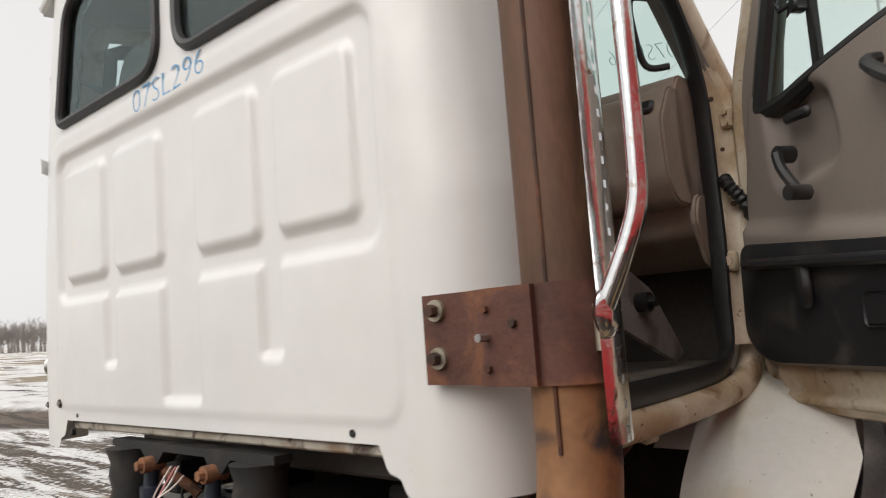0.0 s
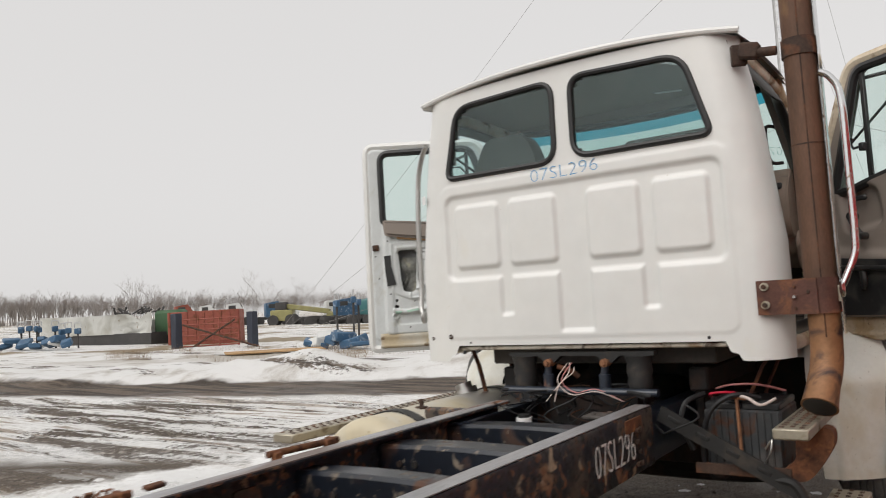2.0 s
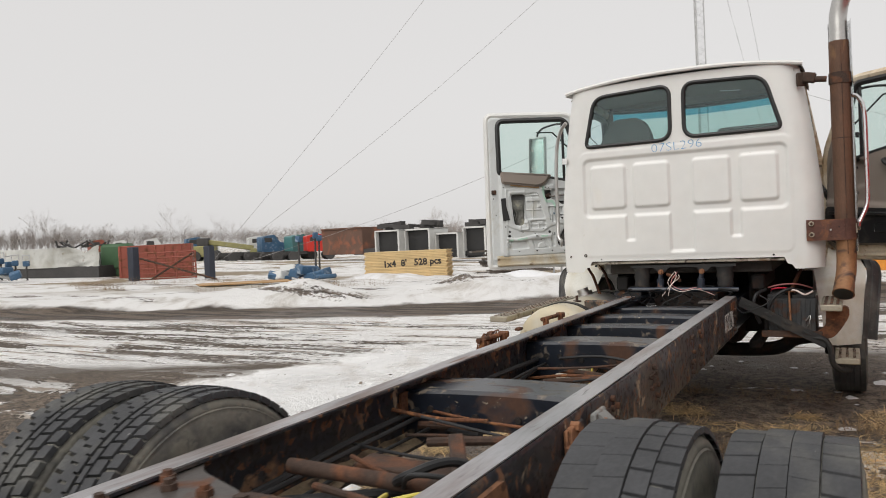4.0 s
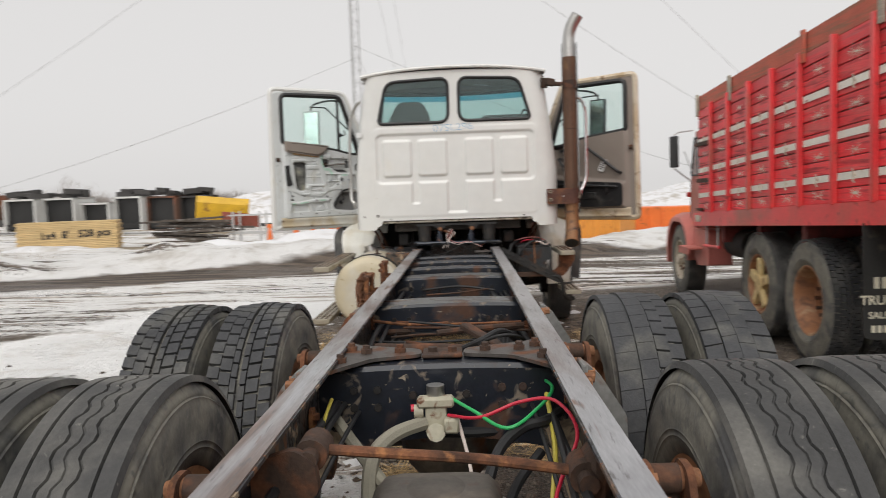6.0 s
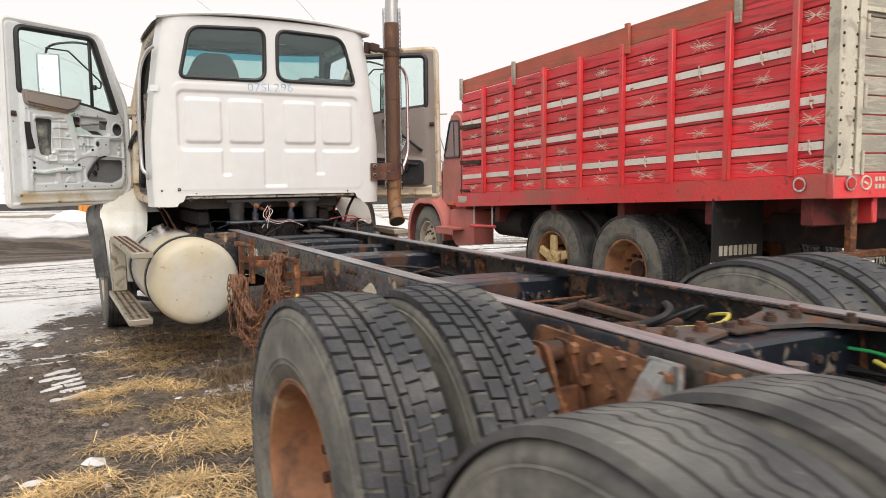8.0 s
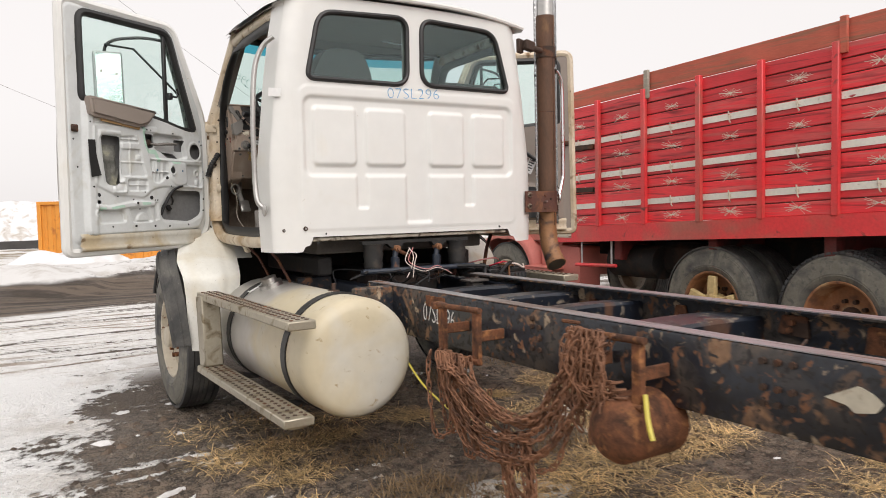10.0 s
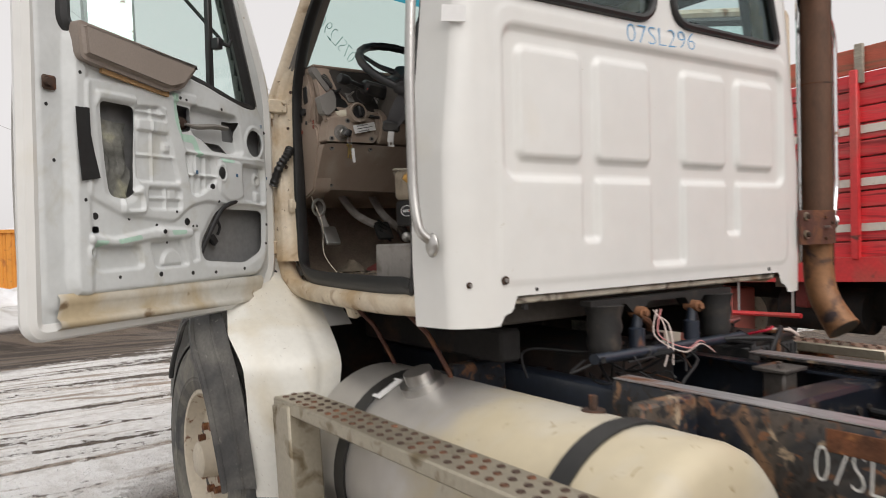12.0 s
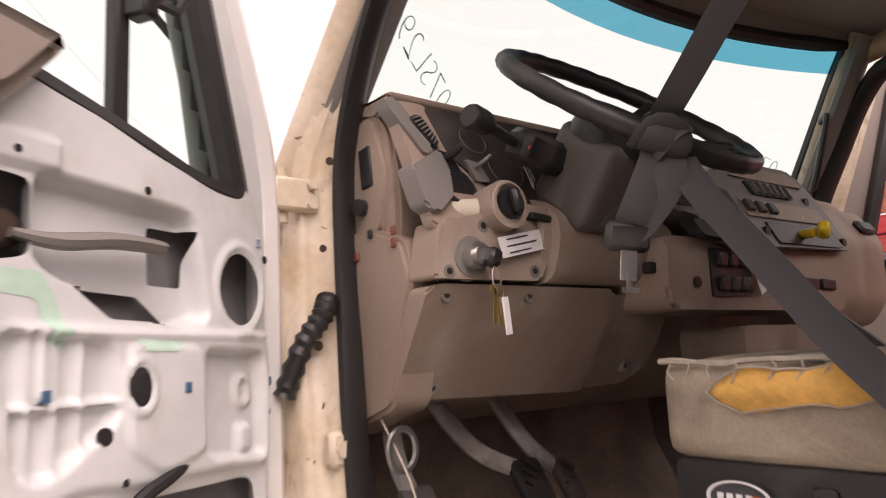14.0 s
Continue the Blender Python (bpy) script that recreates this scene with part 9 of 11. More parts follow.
# rubbish on the floor
rs = random.Random(8)
for x, y, sx_, sy_, mt, lab in ((-0.40, 1.37, 0.24, 0.05, "rag", "crumpled red rag on the cab floor"), (-0.17, 1.36, 0.14, 0.05, "rag", "crumpled red rag on the cab floor"), (-0.58, 1.40, 0.14, 0.05, "seat", "dusty tan rag on the cab floor"), (-0.02, 1.30, 0.2, 0.07, "seat", "dusty tan rag on the cab floor")):
    G = np.array([[(x + sx_ * (i / 11 - 0.5) + rs.uniform(-1, 1) * 0.008, y + sy_ * (j / 6 - 0.5) * 2 + rs.uniform(-1, 1) * 0.008, 1.322 + 0.05 * math.sin(math.pi * i / 11) * math.sin(math.pi * j / 6) * rs.uniform(0.3, 1.3)) for j in range(7)] for i in range(12)])
    me = sheet(G)
    me.materials.append(M[mt])
    part("floor_rag", me, M[mt], truck, lab)
bm = bmesh.new()
for k in range(420):
    x, y = rs.uniform(-0.9, 0.0), rs.uniform(0.28, 1.5)
    s_ = rs.uniform(0.003, 0.012)
    bx(bm, (x, y, 1.317 + s_ * 0.3), (s_ * rs.uniform(1, 3), s_, s_ * 0.6), rot=(rs.uniform(-20, 20), rs.uniform(-20, 20), rs.uniform(0, 180)))
tagged(part("floor_grit", bm, M["seat"], truck, "grit and debris on the cab floor"), kind="stuff")
bm = bmesh.new()
tube(bm, spline([(-0.87, 1.22, 1.68), (-0.85, 1.15, 1.55), (-0.86, 1.12, 1.42), (-0.83, 1.05, 1.33)], 6), 0.0018, 6)
part("loose_wire", bm, M["stripe"], truck, "thin loose wire")
bm = bmesh.new()
tube(bm, [(-0.85 + 0.028 * math.sin(a), 1.18, 1.62 + 0.035 * math.cos(a)) for a in np.linspace(0, 6.28, 25)[:-1]], 0.006, 6, closed=True)
part("brake_switch_ring", bm, M["silver"], truck)
bm = bmesh.new()
tube(bm, spline([(-0.2, 0.96, 2.0), (-0.14, 0.8, 1.85), (-0.06, 0.62, 1.66), (0.0, 0.5, 1.5)], 6), 0.011, 8)
tube(bm, [(-0.26, 1.02, 2.14), (-0.215, 0.985, 2.03), (-0.205, 0.97, 2.01)], [0.03, 0.03, 0.022], 12)
part("gear_lever", bm, M["black_plastic"], truck, "black gear lever")
bm = bmesh.new()
tube(bm, spline([(0.845, 1.17, 2.47), (0.80, 1.13, 2.47), (0.79, 1.15, 2.38), (0.80, 1.19, 2.27), (0.86, 1.23, 2.26)], 5), 0.011, 8)
part("pillar_handle", bm, M["black_plastic"], truck, "black inner pillar grab handle")
bm = bmesh.new()
bx(bm, (0.32, 0.86, 2.737), (0.16, 0.05, 0.003), rot=(4, 3, 8))
part("roof_label", bm, M["paper"], truck, "white warning label on the headliner")

# ---- tyre chains and air tank on the left rail ----
for y0, y1, mt in ((-1.54, -1.25, "rust"), (-2.52, -2.24, "rust")):
    bm = bmesh.new()
    for y in (y0, y1):
        bx(bm, (-0.52, y, 0.86), (0.17, 0.012, 0.05), bev=0.004)
        bx(bm, (-0.59, y, 0.86), (0.03, 0.045, 0.26), bev=0.005)
    cy(bm, (-0.60, y0 - 0.04, 0.985), (-0.60, y1 + 0.07, 0.975), 0.014, 10)
    cy(bm, (-0.60, y0 - 0.03, 0.75), (-0.60, y1 + 0.03, 0.75), 0.012, 10)
    bx(bm, (-0.60, y1 + 0.03, 0.975), (0.06, 0.03, 0.035), bev=0.005)
    part("chain_hanger", bm, M[mt], truck, "rust-brown chain hanger on the frame")
A8, B5 = 8, 5
LINK = []
for i in range(A8):
    a = 2 * math.pi * i / A8
    c = Vector((0.0105 * math.cos(a), 0, (0.0165 if math.sin(a) >= 0 else -0.0165) * min(1, abs(math.sin(a)) * 1.4) + 0.0085 * math.sin(a)))
    nrm = Vector((math.cos(a), 0, math.sin(a)))
    for j in range(B5):
        b = 2 * math.pi * j / B5
        LINK.append(c + 0.0043 * (math.cos(b) * nrm + math.sin(b) * Vector((0, 1, 0))))
LINK_F = [(i * B5 + j, ((i + 1) % A8) * B5 + j, ((i + 1) % A8) * B5 + (j + 1) % B5, i * B5 + (j + 1) % B5) for i in range(A8) for j in range(B5)]


def chain(pts, label="rusty hanging tyre chain"):
    """Links along a path, each turned a quarter against the last."""
    path = spline(pts, 12)
    L = [0.0]
    for a, b in zip(path, path[1:]):
        L.append(L[-1] + (b - a).length)
    V, F = [], []
    n = int(L[-1] / 0.037)
    for k in range(n):
        s = (k + 0.5) * 0.037
        i = max(1, min(len(L) - 1, int(np.searchsorted(L, s))))
        f = (s - L[i - 1]) / max(1e-6, L[i] - L[i - 1])
        p = path[i - 1].lerp(path[i], f)
        d = (path[i] - path[i - 1]).normalized()
        q = d.to_track_quat('Z', 'Y').to_matrix() @ Euler((0, 0, radians(90 * (k % 2) + 25 * math.sin(k * 2.1)))).to_matrix()
        b = len(V)
        V += [tuple(p + q @ v) for v in LINK]
        F += [tuple(b + x for x in t) for t in LINK_F]
    me = bpy.data.meshes.new("mesh")
    me.from_pydata(V, [], F)
    me.shade_smooth()
    me.materials.append(M["chain_rust"])
    return tagged(new("tyre_chain", me), label, "chain", "tyre chains on the frame")


rb = random.Random(11)
for k in range(13):
    ya, yb, xo = -1.30 - 0.22 * rb.random(), -2.24 - 0.22 * rb.random(), -0.61 - 0.06 * rb.random()
    low = rb.uniform(0.36, 0.66)
    chain([(xo, ya, 0.765), (xo - 0.02, ya - 0.04, 0.70), (xo - 0.03, min(ya, -1.4) - 0.08, low + 0.12), (xo - 0.03, -1.76 + rb.uniform(-0.14, 0.14), low), (xo - 0.02, -2.03 + rb.uniform(-0.06, 0.06), low + 0.04), (xo - 0.01, -2.2, low + 0.22), (xo, yb, 0.985)])
for k in range(12):
    y, x = -1.26 - 0.27 * rb.random(), -0.61 - 0.07 * rb.random()
    z1 = rb.uniform(0.34, 0.54) - 0.3 * (abs(y) - 1.26)
    chain([(x, y, 0.765), (x - 0.01, y + rb.uniform(-0.02, 0.02), 0.66), (x + rb.uniform(-0.02, 0.02), y - 0.06 + rb.uniform(-0.03, 0.03), z1), (x + 0.02, y - rb.uniform(0.08, 0.16), z1 + 0.03), (x + 0.02, y - 0.14, 0.64)])
for k in range(12):
    y, x = -1.78 - 0.22 * rb.random(), -0.62 - 0.05 * rb.random()
    chain([(x, y, rb.uniform(0.44, 0.54)), (x + rb.uniform(-0.02, 0.02), y - rb.uniform(-0.02, 0.06), 0.3), (x + rb.uniform(-0.03, 0.03), -1.95 + rb.uniform(-0.13, 0.13), rb.uniform(0.05, 0.26))])
for k in range(14):
    y, x = -2.22 - 0.18 * rb.random(), -0.61 - 0.05 * rb.random()
    chain([(x, y, 0.995), (x - 0.03, y + rb.uniform(-0.05, 0.05), 0.87), (x, y + rb.uniform(-0.06, 0.05), rb.uniform(0.58, 0.74)), (x + 0.02, y - 0.05, 0.82)])
for k in range(3):
    chain([(-0.62 - 0.02 * k, -2.24, 0.86 - 0.03 * k), (-0.66, -2.36, 0.81 - 0.02 * k), (-0.62, -2.5, 0.84 - 0.03 * k)])
bm = bmesh.new()
lathe(bm, [(-0.16, 0.0), (-0.155, 0.06), (-0.13, 0.105), (-0.10, 0.125), (0.14, 0.125)], 28)
at = part("air_tank", bm, M["rust"], truck, "round rusty air tank end")
at.matrix_basis = pose(-0.52, -2.44, 0.655)
hose("air_line", [(-0.6, -2.56, 0.80), (-0.62, -2.59, 0.72), (-0.63, -2.62, 0.66)], 0.009, M["h_yellow"], "yellow air line")
bm = bmesh.new()
bx(bm, (-0.54, -2.12, 0.995), (0.03, 0.08, 0.015), rot=(0, 10, 5), bev=0.004)
part("marker_scrap", bm, M["rust"], truck, "rusty steel scrap on the hanger")
hose("air_line", [(-0.46, -0.5, 0.7), (-0.5, -0.7, 0.62), (-0.5, -0.9, 0.5), (-0.46, -1.1, 0.4)], 0.006, M["h_yellow"], "thin yellow line")
bm = bmesh.new()
plate(bm, round_poly([(-3.24, 0.915), (-3.2, 0.93), (-3.15, 0.905), (-3.10, 0.88), (-3.17, 0.868), (-3.19, 0.85), (-3.25, 0.862), (-3.27, 0.89)], 0.006, 2), 0.004, Matrix.Translation((-0.4385, 0, 0)) @ Matrix(((0, 0, 1, 0), (1, 0, 0, 0), (0, 1, 0, 0), (0, 0, 0, 1))))
part("torn_sticker", bm, M["old_white"], truck, "torn pale patch on the rail")

# ---- the red grain truck ----
RU = Vector((0.041, 1.0, 0)).normalized()
RED = thing("grain_truck", Matrix.Translation((2.85, -3.3, 0)) @ Matrix((Vector((RU.y, -RU.x, 0)), RU, Vector((0, 0, 1)))).transposed().to_4x4(), "red wooden-sided grain truck on tandem axles", "truck")
SL = -0.044                      # the bed falls towards the cab


def bed_box(bm, x0, x1, u0, u1, z0, z1, slope=SL, bev=0.0):
    """Box whose long edges follow the slope of the bed."""
    v = []
    for u in (u0, u1):
        for x, z in ((x0, z0), (x1, z0), (x1, z1), (x0, z1)):
            v.append(bm.verts.new((x, u, z + slope * u)))
    for f in ((3, 2, 1, 0), (4, 5, 6, 7), (0, 1, 5, 4), (1, 2, 6, 5), (2, 3, 7, 6), (3, 0, 4, 7)):
        bm.faces.new([v[i] for i in f])
    if bev:
        bmesh.ops.bevel(bm, geom=list({e for q in v for e in q.link_edges}), offset=bev, segments=1, affect='EDGES')
    return bm


BW = 2.45
bm = bmesh.new()
bed_box(bm, -0.03, 0.05, -0.02, 5.45, 1.265, 1.432)
bed = part("bed_rail", bm, M["red_steel"], RED, "glossy red steel bed rail")
bm = bmesh.new()
bed_box(bm, BW - 0.05, BW + 0.03, -0.02, 5.45, 1.265, 1.425)
part("bed_rail", bm, M["red_steel"], RED, "glossy red steel bed rail")
bm = bmesh.new()
bed_box(bm, 0.05, BW - 0.05, -0.02, 5.45, 1.33, 1.41)
part("bed_floor", bm, M["red_old"], RED, "boarded bed floor")
bm = bmesh.new()
bx(bm, (BW / 2, -0.03, 1.345), (BW + 0.06, 0.06, 0.17), bev=0.005)
bx(bm, (0.5, 0.25, 1.18), (0.06, 0.5, 0.2), bev=0.01)
part("rear_beam", bm, M["red_steel"], RED)
for x in (0.0, BW - 0.035):
    n = 11
    for k in range(n):
        z0 = 1.43 + k * (1.235 / n)
        bm = bmesh.new()
        bed_box(bm, x + 0.004 * (k % 2), x + 0.035, 0.03, 5.32, z0 + 0.004, z0 + 1.235 / n - 0.004, SL + 0.008 * k / n, 0.004)
        part("plank", bm, M["red"], bed)
    bm = bmesh.new()
    bed_box(bm, x + 0.012, x + 0.024, 0.05, 5.3, 1.44, 2.64, SL + 0.004)
    part("plank_backing", bm, M["red_dark"], bed)
    bm = bmesh.new()
    bed_box(bm, x + 0.012, x + 0.035, 0.75, 5.36, 2.665, 2.835, SL + 0.009, 0.004)
    part("top_board", bm, M["red_old"], bed, "weathered orange-red extension board")
bm = bmesh.new()
plate(bm, [(0.03, 2.665), (0.75, 2.64), (0.75, 2.80), (0.66, 2.80), (0.58, 2.72), (0.3, 2.78), (0.03, 2.86)], 0.02, Matrix.Translation((0.012, 0, 0)) @ Matrix(((0, 0, 1, 0), (1, 0, 0, 0), (0, 1, 0, 0), (0, 0, 0, 1))))
part("torn_board", bm, M["red"], bed)
STAKES = (0.27, 0.865, 1.48, 2.11, 2.75, 3.385, 4.05, 4.70)
for i, u in enumerate(STAKES):
    bm = bmesh.new()
    zt = 2.68 - 0.035 * u
    bx(bm, (-0.022, u, (1.42 + SL * u + zt) / 2), (0.045, 0.055, zt - 1.42 - SL * u), bev=0.006)
    part("stake", bm, M["red_steel"], bed, "upright red stake")
for u in (0.80, 2.06, 4.02, 5.3):
    bm = bmesh.new()
    zt = 2.84 - 0.035 * u
    bx(bm, (-0.012, u, zt - 0.12), (0.03, 0.06, 0.27), bev=0.005)
    part("board_cleat", bm, M["grey_board"] if u != 2.06 else M["red_old"], bed)
us = (0.02,) + STAKES + (5.32,)
rb = random.Random(21)
for a, b in zip(us, us[1:]):
    mid = (a + b) / 2
    for zz in (0.165, 0.475, 0.835):
        z0 = 1.43 + zz
        bm = bmesh.new()
        bed_box(bm, -0.006, 0.0, a + 0.03, b - 0.03, z0, z0 + 0.055, SL + 0.004)
        part("stripe_board", bm, M["stripe_worn"], bed, "worn white painted stripe")
        bm = bmesh.new()
        zc = z0 + 0.027 + (SL + 0.004) * mid
        if rb.random() < 0.7:
            bx(bm, (-0.012, mid, zc), (0.012, 0.03, 0.02), bev=0.003)
            tube(bm, [(-0.015, mid, zc), (-0.025, mid - 0.01, zc - 0.04), (-0.015, mid - 0.015, zc - 0.055)], 0.006, 5)
            tube(bm, [(-0.015, mid, zc), (-0.02, mid + 0.005, zc + 0.045)], 0.006, 5)
            part("rope_hook", bm, M["stripe"], bed)
        else:
            bm.free()
    for zz in (0.02, 0.33, 0.66, 1.02):
        bm = bmesh.new()
        zc = 1.47 + zz + SL * mid + 0.01
        for k in range(9):
            an = radians(20 * k + rb.uniform(-8, 8) + (0 if k < 9 else 0))
            if 55 < (math.degrees(an) % 180) < 125 and rb.random() < 0.4:
                continue
            L = rb.uniform(0.07, 0.14) * (1.0 if abs(math.cos(an)) > 0.4 else 0.45)
            p, q = (mid - L * math.cos(an), zc - 0.5 * L * math.sin(an)), (mid + L * math.cos(an), zc + 0.5 * L * math.sin(an))
            dd = Vector((q[0] - p[0], q[1] - p[1])).normalized()
            w = Vector((-dd.y, dd.x)) * 0.0017
            vs = [bm.verts.new((-0.0015, *c)) for c in ((p[0] + w.x, p[1] + w.y), (p[0] - w.x, p[1] - w.y), (q[0] - w.x, q[1] - w.y), (q[0] + w.x, q[1] + w.y))]
            bm.faces.new(vs)
        part("paint_star", bm, M["star"], bed, "scratched white star mark")
# rear corner post and tailgate
for x in (0.06, BW - 0.06):
    bm = bmesh.new()
    bx(bm, (x, -0.02, 2.12), (0.17, 0.10, 1.42), bev=0.008)
    cpst = part("corner_post", bm, M["old_white"], RED, "flaking white rear corner post")
    for k in range(17):
        for dx in (-0.06, 0.07):
            bm = bmesh.new()
            ball(bm, (x + dx, -0.072, 1.46 + 0.08 * k), 0.010, 6)
            part("rivet", bm, M["rust_dark" if (k * 7) % 3 else "old_white"], cpst)
for k in range(10):
    bm = bmesh.new()
    bx(bm, (0.40, -0.02, 1.50 + 0.13 * k), (0.50, 0.035, 0.122), bev=0.005)
    part("tail_board", bm, M["grey_board"], RED, "weathered grey tailgate board")
bm = bmesh.new()
bx(bm, (0.20, -0.05, 2.1), (0.06, 0.03, 1.36), bev=0.004)
bx(bm, (0.66, -0.05, 2.1), (0.07, 0.05, 1.40), bev=0.004)
bx(bm, (0.42, -0.055, 2.52), (0.5, 0.012, 0.03))
for z in (1.5, 1.95, 2.4):
    cy(bm, (0.24, -0.07, z - 0.08), (0.24, -0.07, z + 0.08), 0.012, 8)
    cy(bm, (0.63, -0.08, z - 0.05), (0.63, -0.08, z + 0.1), 0.01, 8)
tgf = part("tailgate_frame", bm, M["old_white"], RED, "flaking white tailgate frame")
bm = bmesh.new()
bx(bm, (1.55, -0.06, 2.15), (1.7, 0.06, 1.42), bev=0.006)
part("end_gate", bm, M["gate_cream"], RED, "plain cream end gate")
bm = bmesh.new()
bx(bm, (1.4, -0.12, 1.48), (1.3, 0.16, 0.1), bev=0.01)
part("gate_ledge", bm, M["old_white"], RED)
bm = bmesh.new()
bx(bm, (1.3, -0.12, 1.36), (1.2, 0.12, 0.14), bev=0.01)
part("tail_timber", bm, M["ply"], RED, "raw timber tail beam")
# round lamps and maker plate
for x, u, rx in ((0.13, -0.065, 0), (-0.033, 0.19, 90)):
    bm = bmesh.new()
    if rx:
        cy(bm, (x, u, 1.355), (x - 0.012, u, 1.355), 0.052, 20)
    else:
        cy(bm, (x, u, 1.365), (x, u - 0.012, 1.365), 0.052, 20)
    lm = part("side_lamp", bm, M["chrome"], RED, "round red lamp in a bright ring")
    bm = bmesh.new()
    if rx:
        cy(bm, (x - 0.004, u, 1.355), (x - 0.016, u, 1.355), 0.038, 20)
    else:
        cy(bm, (x, u - 0.004, 1.365), (x, u - 0.016, 1.365), 0.038, 20)
    part("lens", bm, M["red_plastic"], lm)
bm = bmesh.new()
tube(bm, [(0.30 + 0.05 * math.cos(a), -0.062, 1.365 + 0.045 * math.sin(a)) for a in np.linspace(0, 6.28, 21)[:-1]], 0.007, 6, closed=True)
bx(bm, (0.30, -0.062, 1.365), (0.05, 0.004, 0.014), rot=(0, 20, 0))
for k, z in enumerate((1.39, 1.34)):
    for j in range(7):
        bx(bm, (0.405 + 0.038 * j, -0.062, z), (0.024, 0.004, 0.032))
part("maker_mark", bm, M["flap_text"], RED, "pale maker mark shapes on the rear beam")
bm = bmesh.new()
bx(bm, (-0.033, 5.25, 1.125), (0.006, 0.24, 0.08), bev=0.002)
tube(bm, [(-0.037, 5.32 + 0.025 * math.cos(a), 1.125 + 0.025 * math.sin(a)) for a in np.linspace(0, 6.28, 15)[:-1]], 0.005, 5, closed=True)
for j in range(5):
    bx(bm, (-0.037, 5.27 - 0.03 * j, 1.125), (0.003, 0.018, 0.04))
part("side_plate", bm, M["stripe"], RED, "small pale plate with marks")
for c, sz in (((-0.015, 5.2, 1.24), (0.05, 0.22, 0.03)), ((-0.015, 5.05, 2.05), (0.03, 0.55, 0.05)), ((-0.015, 5.05, 1.6), (0.03, 0.55, 0.05))):
    bm = bmesh.new()
    bx(bm, c, sz, bev=0.004)
    part("side_cleat", bm, M["rust_dark"], RED)
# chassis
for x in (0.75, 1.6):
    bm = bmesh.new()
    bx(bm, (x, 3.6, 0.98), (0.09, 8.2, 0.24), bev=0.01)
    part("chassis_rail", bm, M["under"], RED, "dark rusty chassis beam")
for u in (0.2, 1.1, 2.2, 3.3, 4.5):
    bm = bmesh.new()
    bx(bm, (1.2, u, 1.17 + SL * u), (2.3, 0.1, 0.2), bev=0.01)
    part("cross_sill", bm, M["red_dark"], RED, "dark red cross sill")
for u in (2.12, 3.32):
    for sx, xo in ((-1, 0.17), (-1, 0.50), (1, BW - 0.17), (1, BW - 0.50)):
        wheel(RED, xo, u, 0.53, sx, LUGS if u < 3 else RIBS, RIM_IN, M["rim_gold"], 33 * u + 10 * xo, label="dusty black tyre on a rusty gold rim")
    bm = bmesh.new()
    cy(bm, (0.3, u, 0.53), (BW - 0.3, u, 0.53), 0.08, 14)
    ball(bm, (BW / 2, u, 0.53), 0.24, 16)
    part("axle", bm, M["under"], RED)
bm = bmesh.new()
cy(bm, (0.04, 3.32, 0.53), (0.16, 3.32, 0.53), 0.10, 12)
for k in range(5):
    a = radians(72 * k + 20)
    bx(bm, (0.07, 3.32 + 0.16 * math.cos(a), 0.53 + 0.16 * math.sin(a)), (0.05, 0.09, 0.2), rot=(math.degrees(a) + 90, 0, 0), bev=0.01)
part("spoke_hub", bm, M["rim_gold"], RED, "rusty gold spoked hub")
# mud flaps
for x0, fu in ((-0.04, 0.97), (1.43, 0.6)):
    bm = bmesh.new()
    plate(bm, round_poly([(x0, 0.42), (x0 + 0.56, 0.42), (x0 + 0.56, 1.24), (x0, 1.24)], [0.06, 0.06, 0.01, 0.01], 3), 0.012, Matrix.Translation((0, fu, 0)) @ Matrix(((1, 0, 0, 0), (0, 0, 1, 0), (0, 1, 0, 0), (0, 0, 0, 1))))
    fl = part("mud_flap", bm, M["flap"], RED, "black rubber mud flap with pale lettering")
    mc = x0 + 0.28
    lettering("TRUCK EQUIP.", 0.092, M["flap_text"], fl, pose(mc, fu - 0.004, 0.695, 90, 0, 0), bold=0.002)
    lettering("SALES & SERVICE", 0.066, M["flap_text"], fl, pose(mc, fu - 0.004, 0.59, 90, 0, 0), bold=0.0015)
    for n_, xs_, dx_, w_, z_, h_ in ((8, 0.09, 0.054, 0.036, 0.82, 0.08), (11, 0.07, 0.042, 0.027, 0.495, 0.05)):
        for j in range(n_):
            bm = bmesh.new()
            bx(bm, (x0 + xs_ + dx_ * j, fu - 0.004, z_), (w_, 0.003, h_))
            part("flap_mark", bm, M["flap_text"], fl)
bm = bmesh.new()
bx(bm, (1.25, 0.05, 0.86), (2.35, 0.06, 0.05), bev=0.008)
for x in (0.32, 2.1):
    bx(bm, (x, 0.05, 1.07), (0.07, 0.05, 0.42), bev=0.006)
part("under_bar", bm, M["rust"], RED, "rusty rear under-run bar")
for x in (0.66, 0.82):
    bm = bmesh.new()
    bx(bm, (x, 0.3, 1.0), (0.07, 0.05, 0.09), bev=0.01)
    part("tail_lamp", bm, M["red_steel"], RED, "dull red tail lamp")
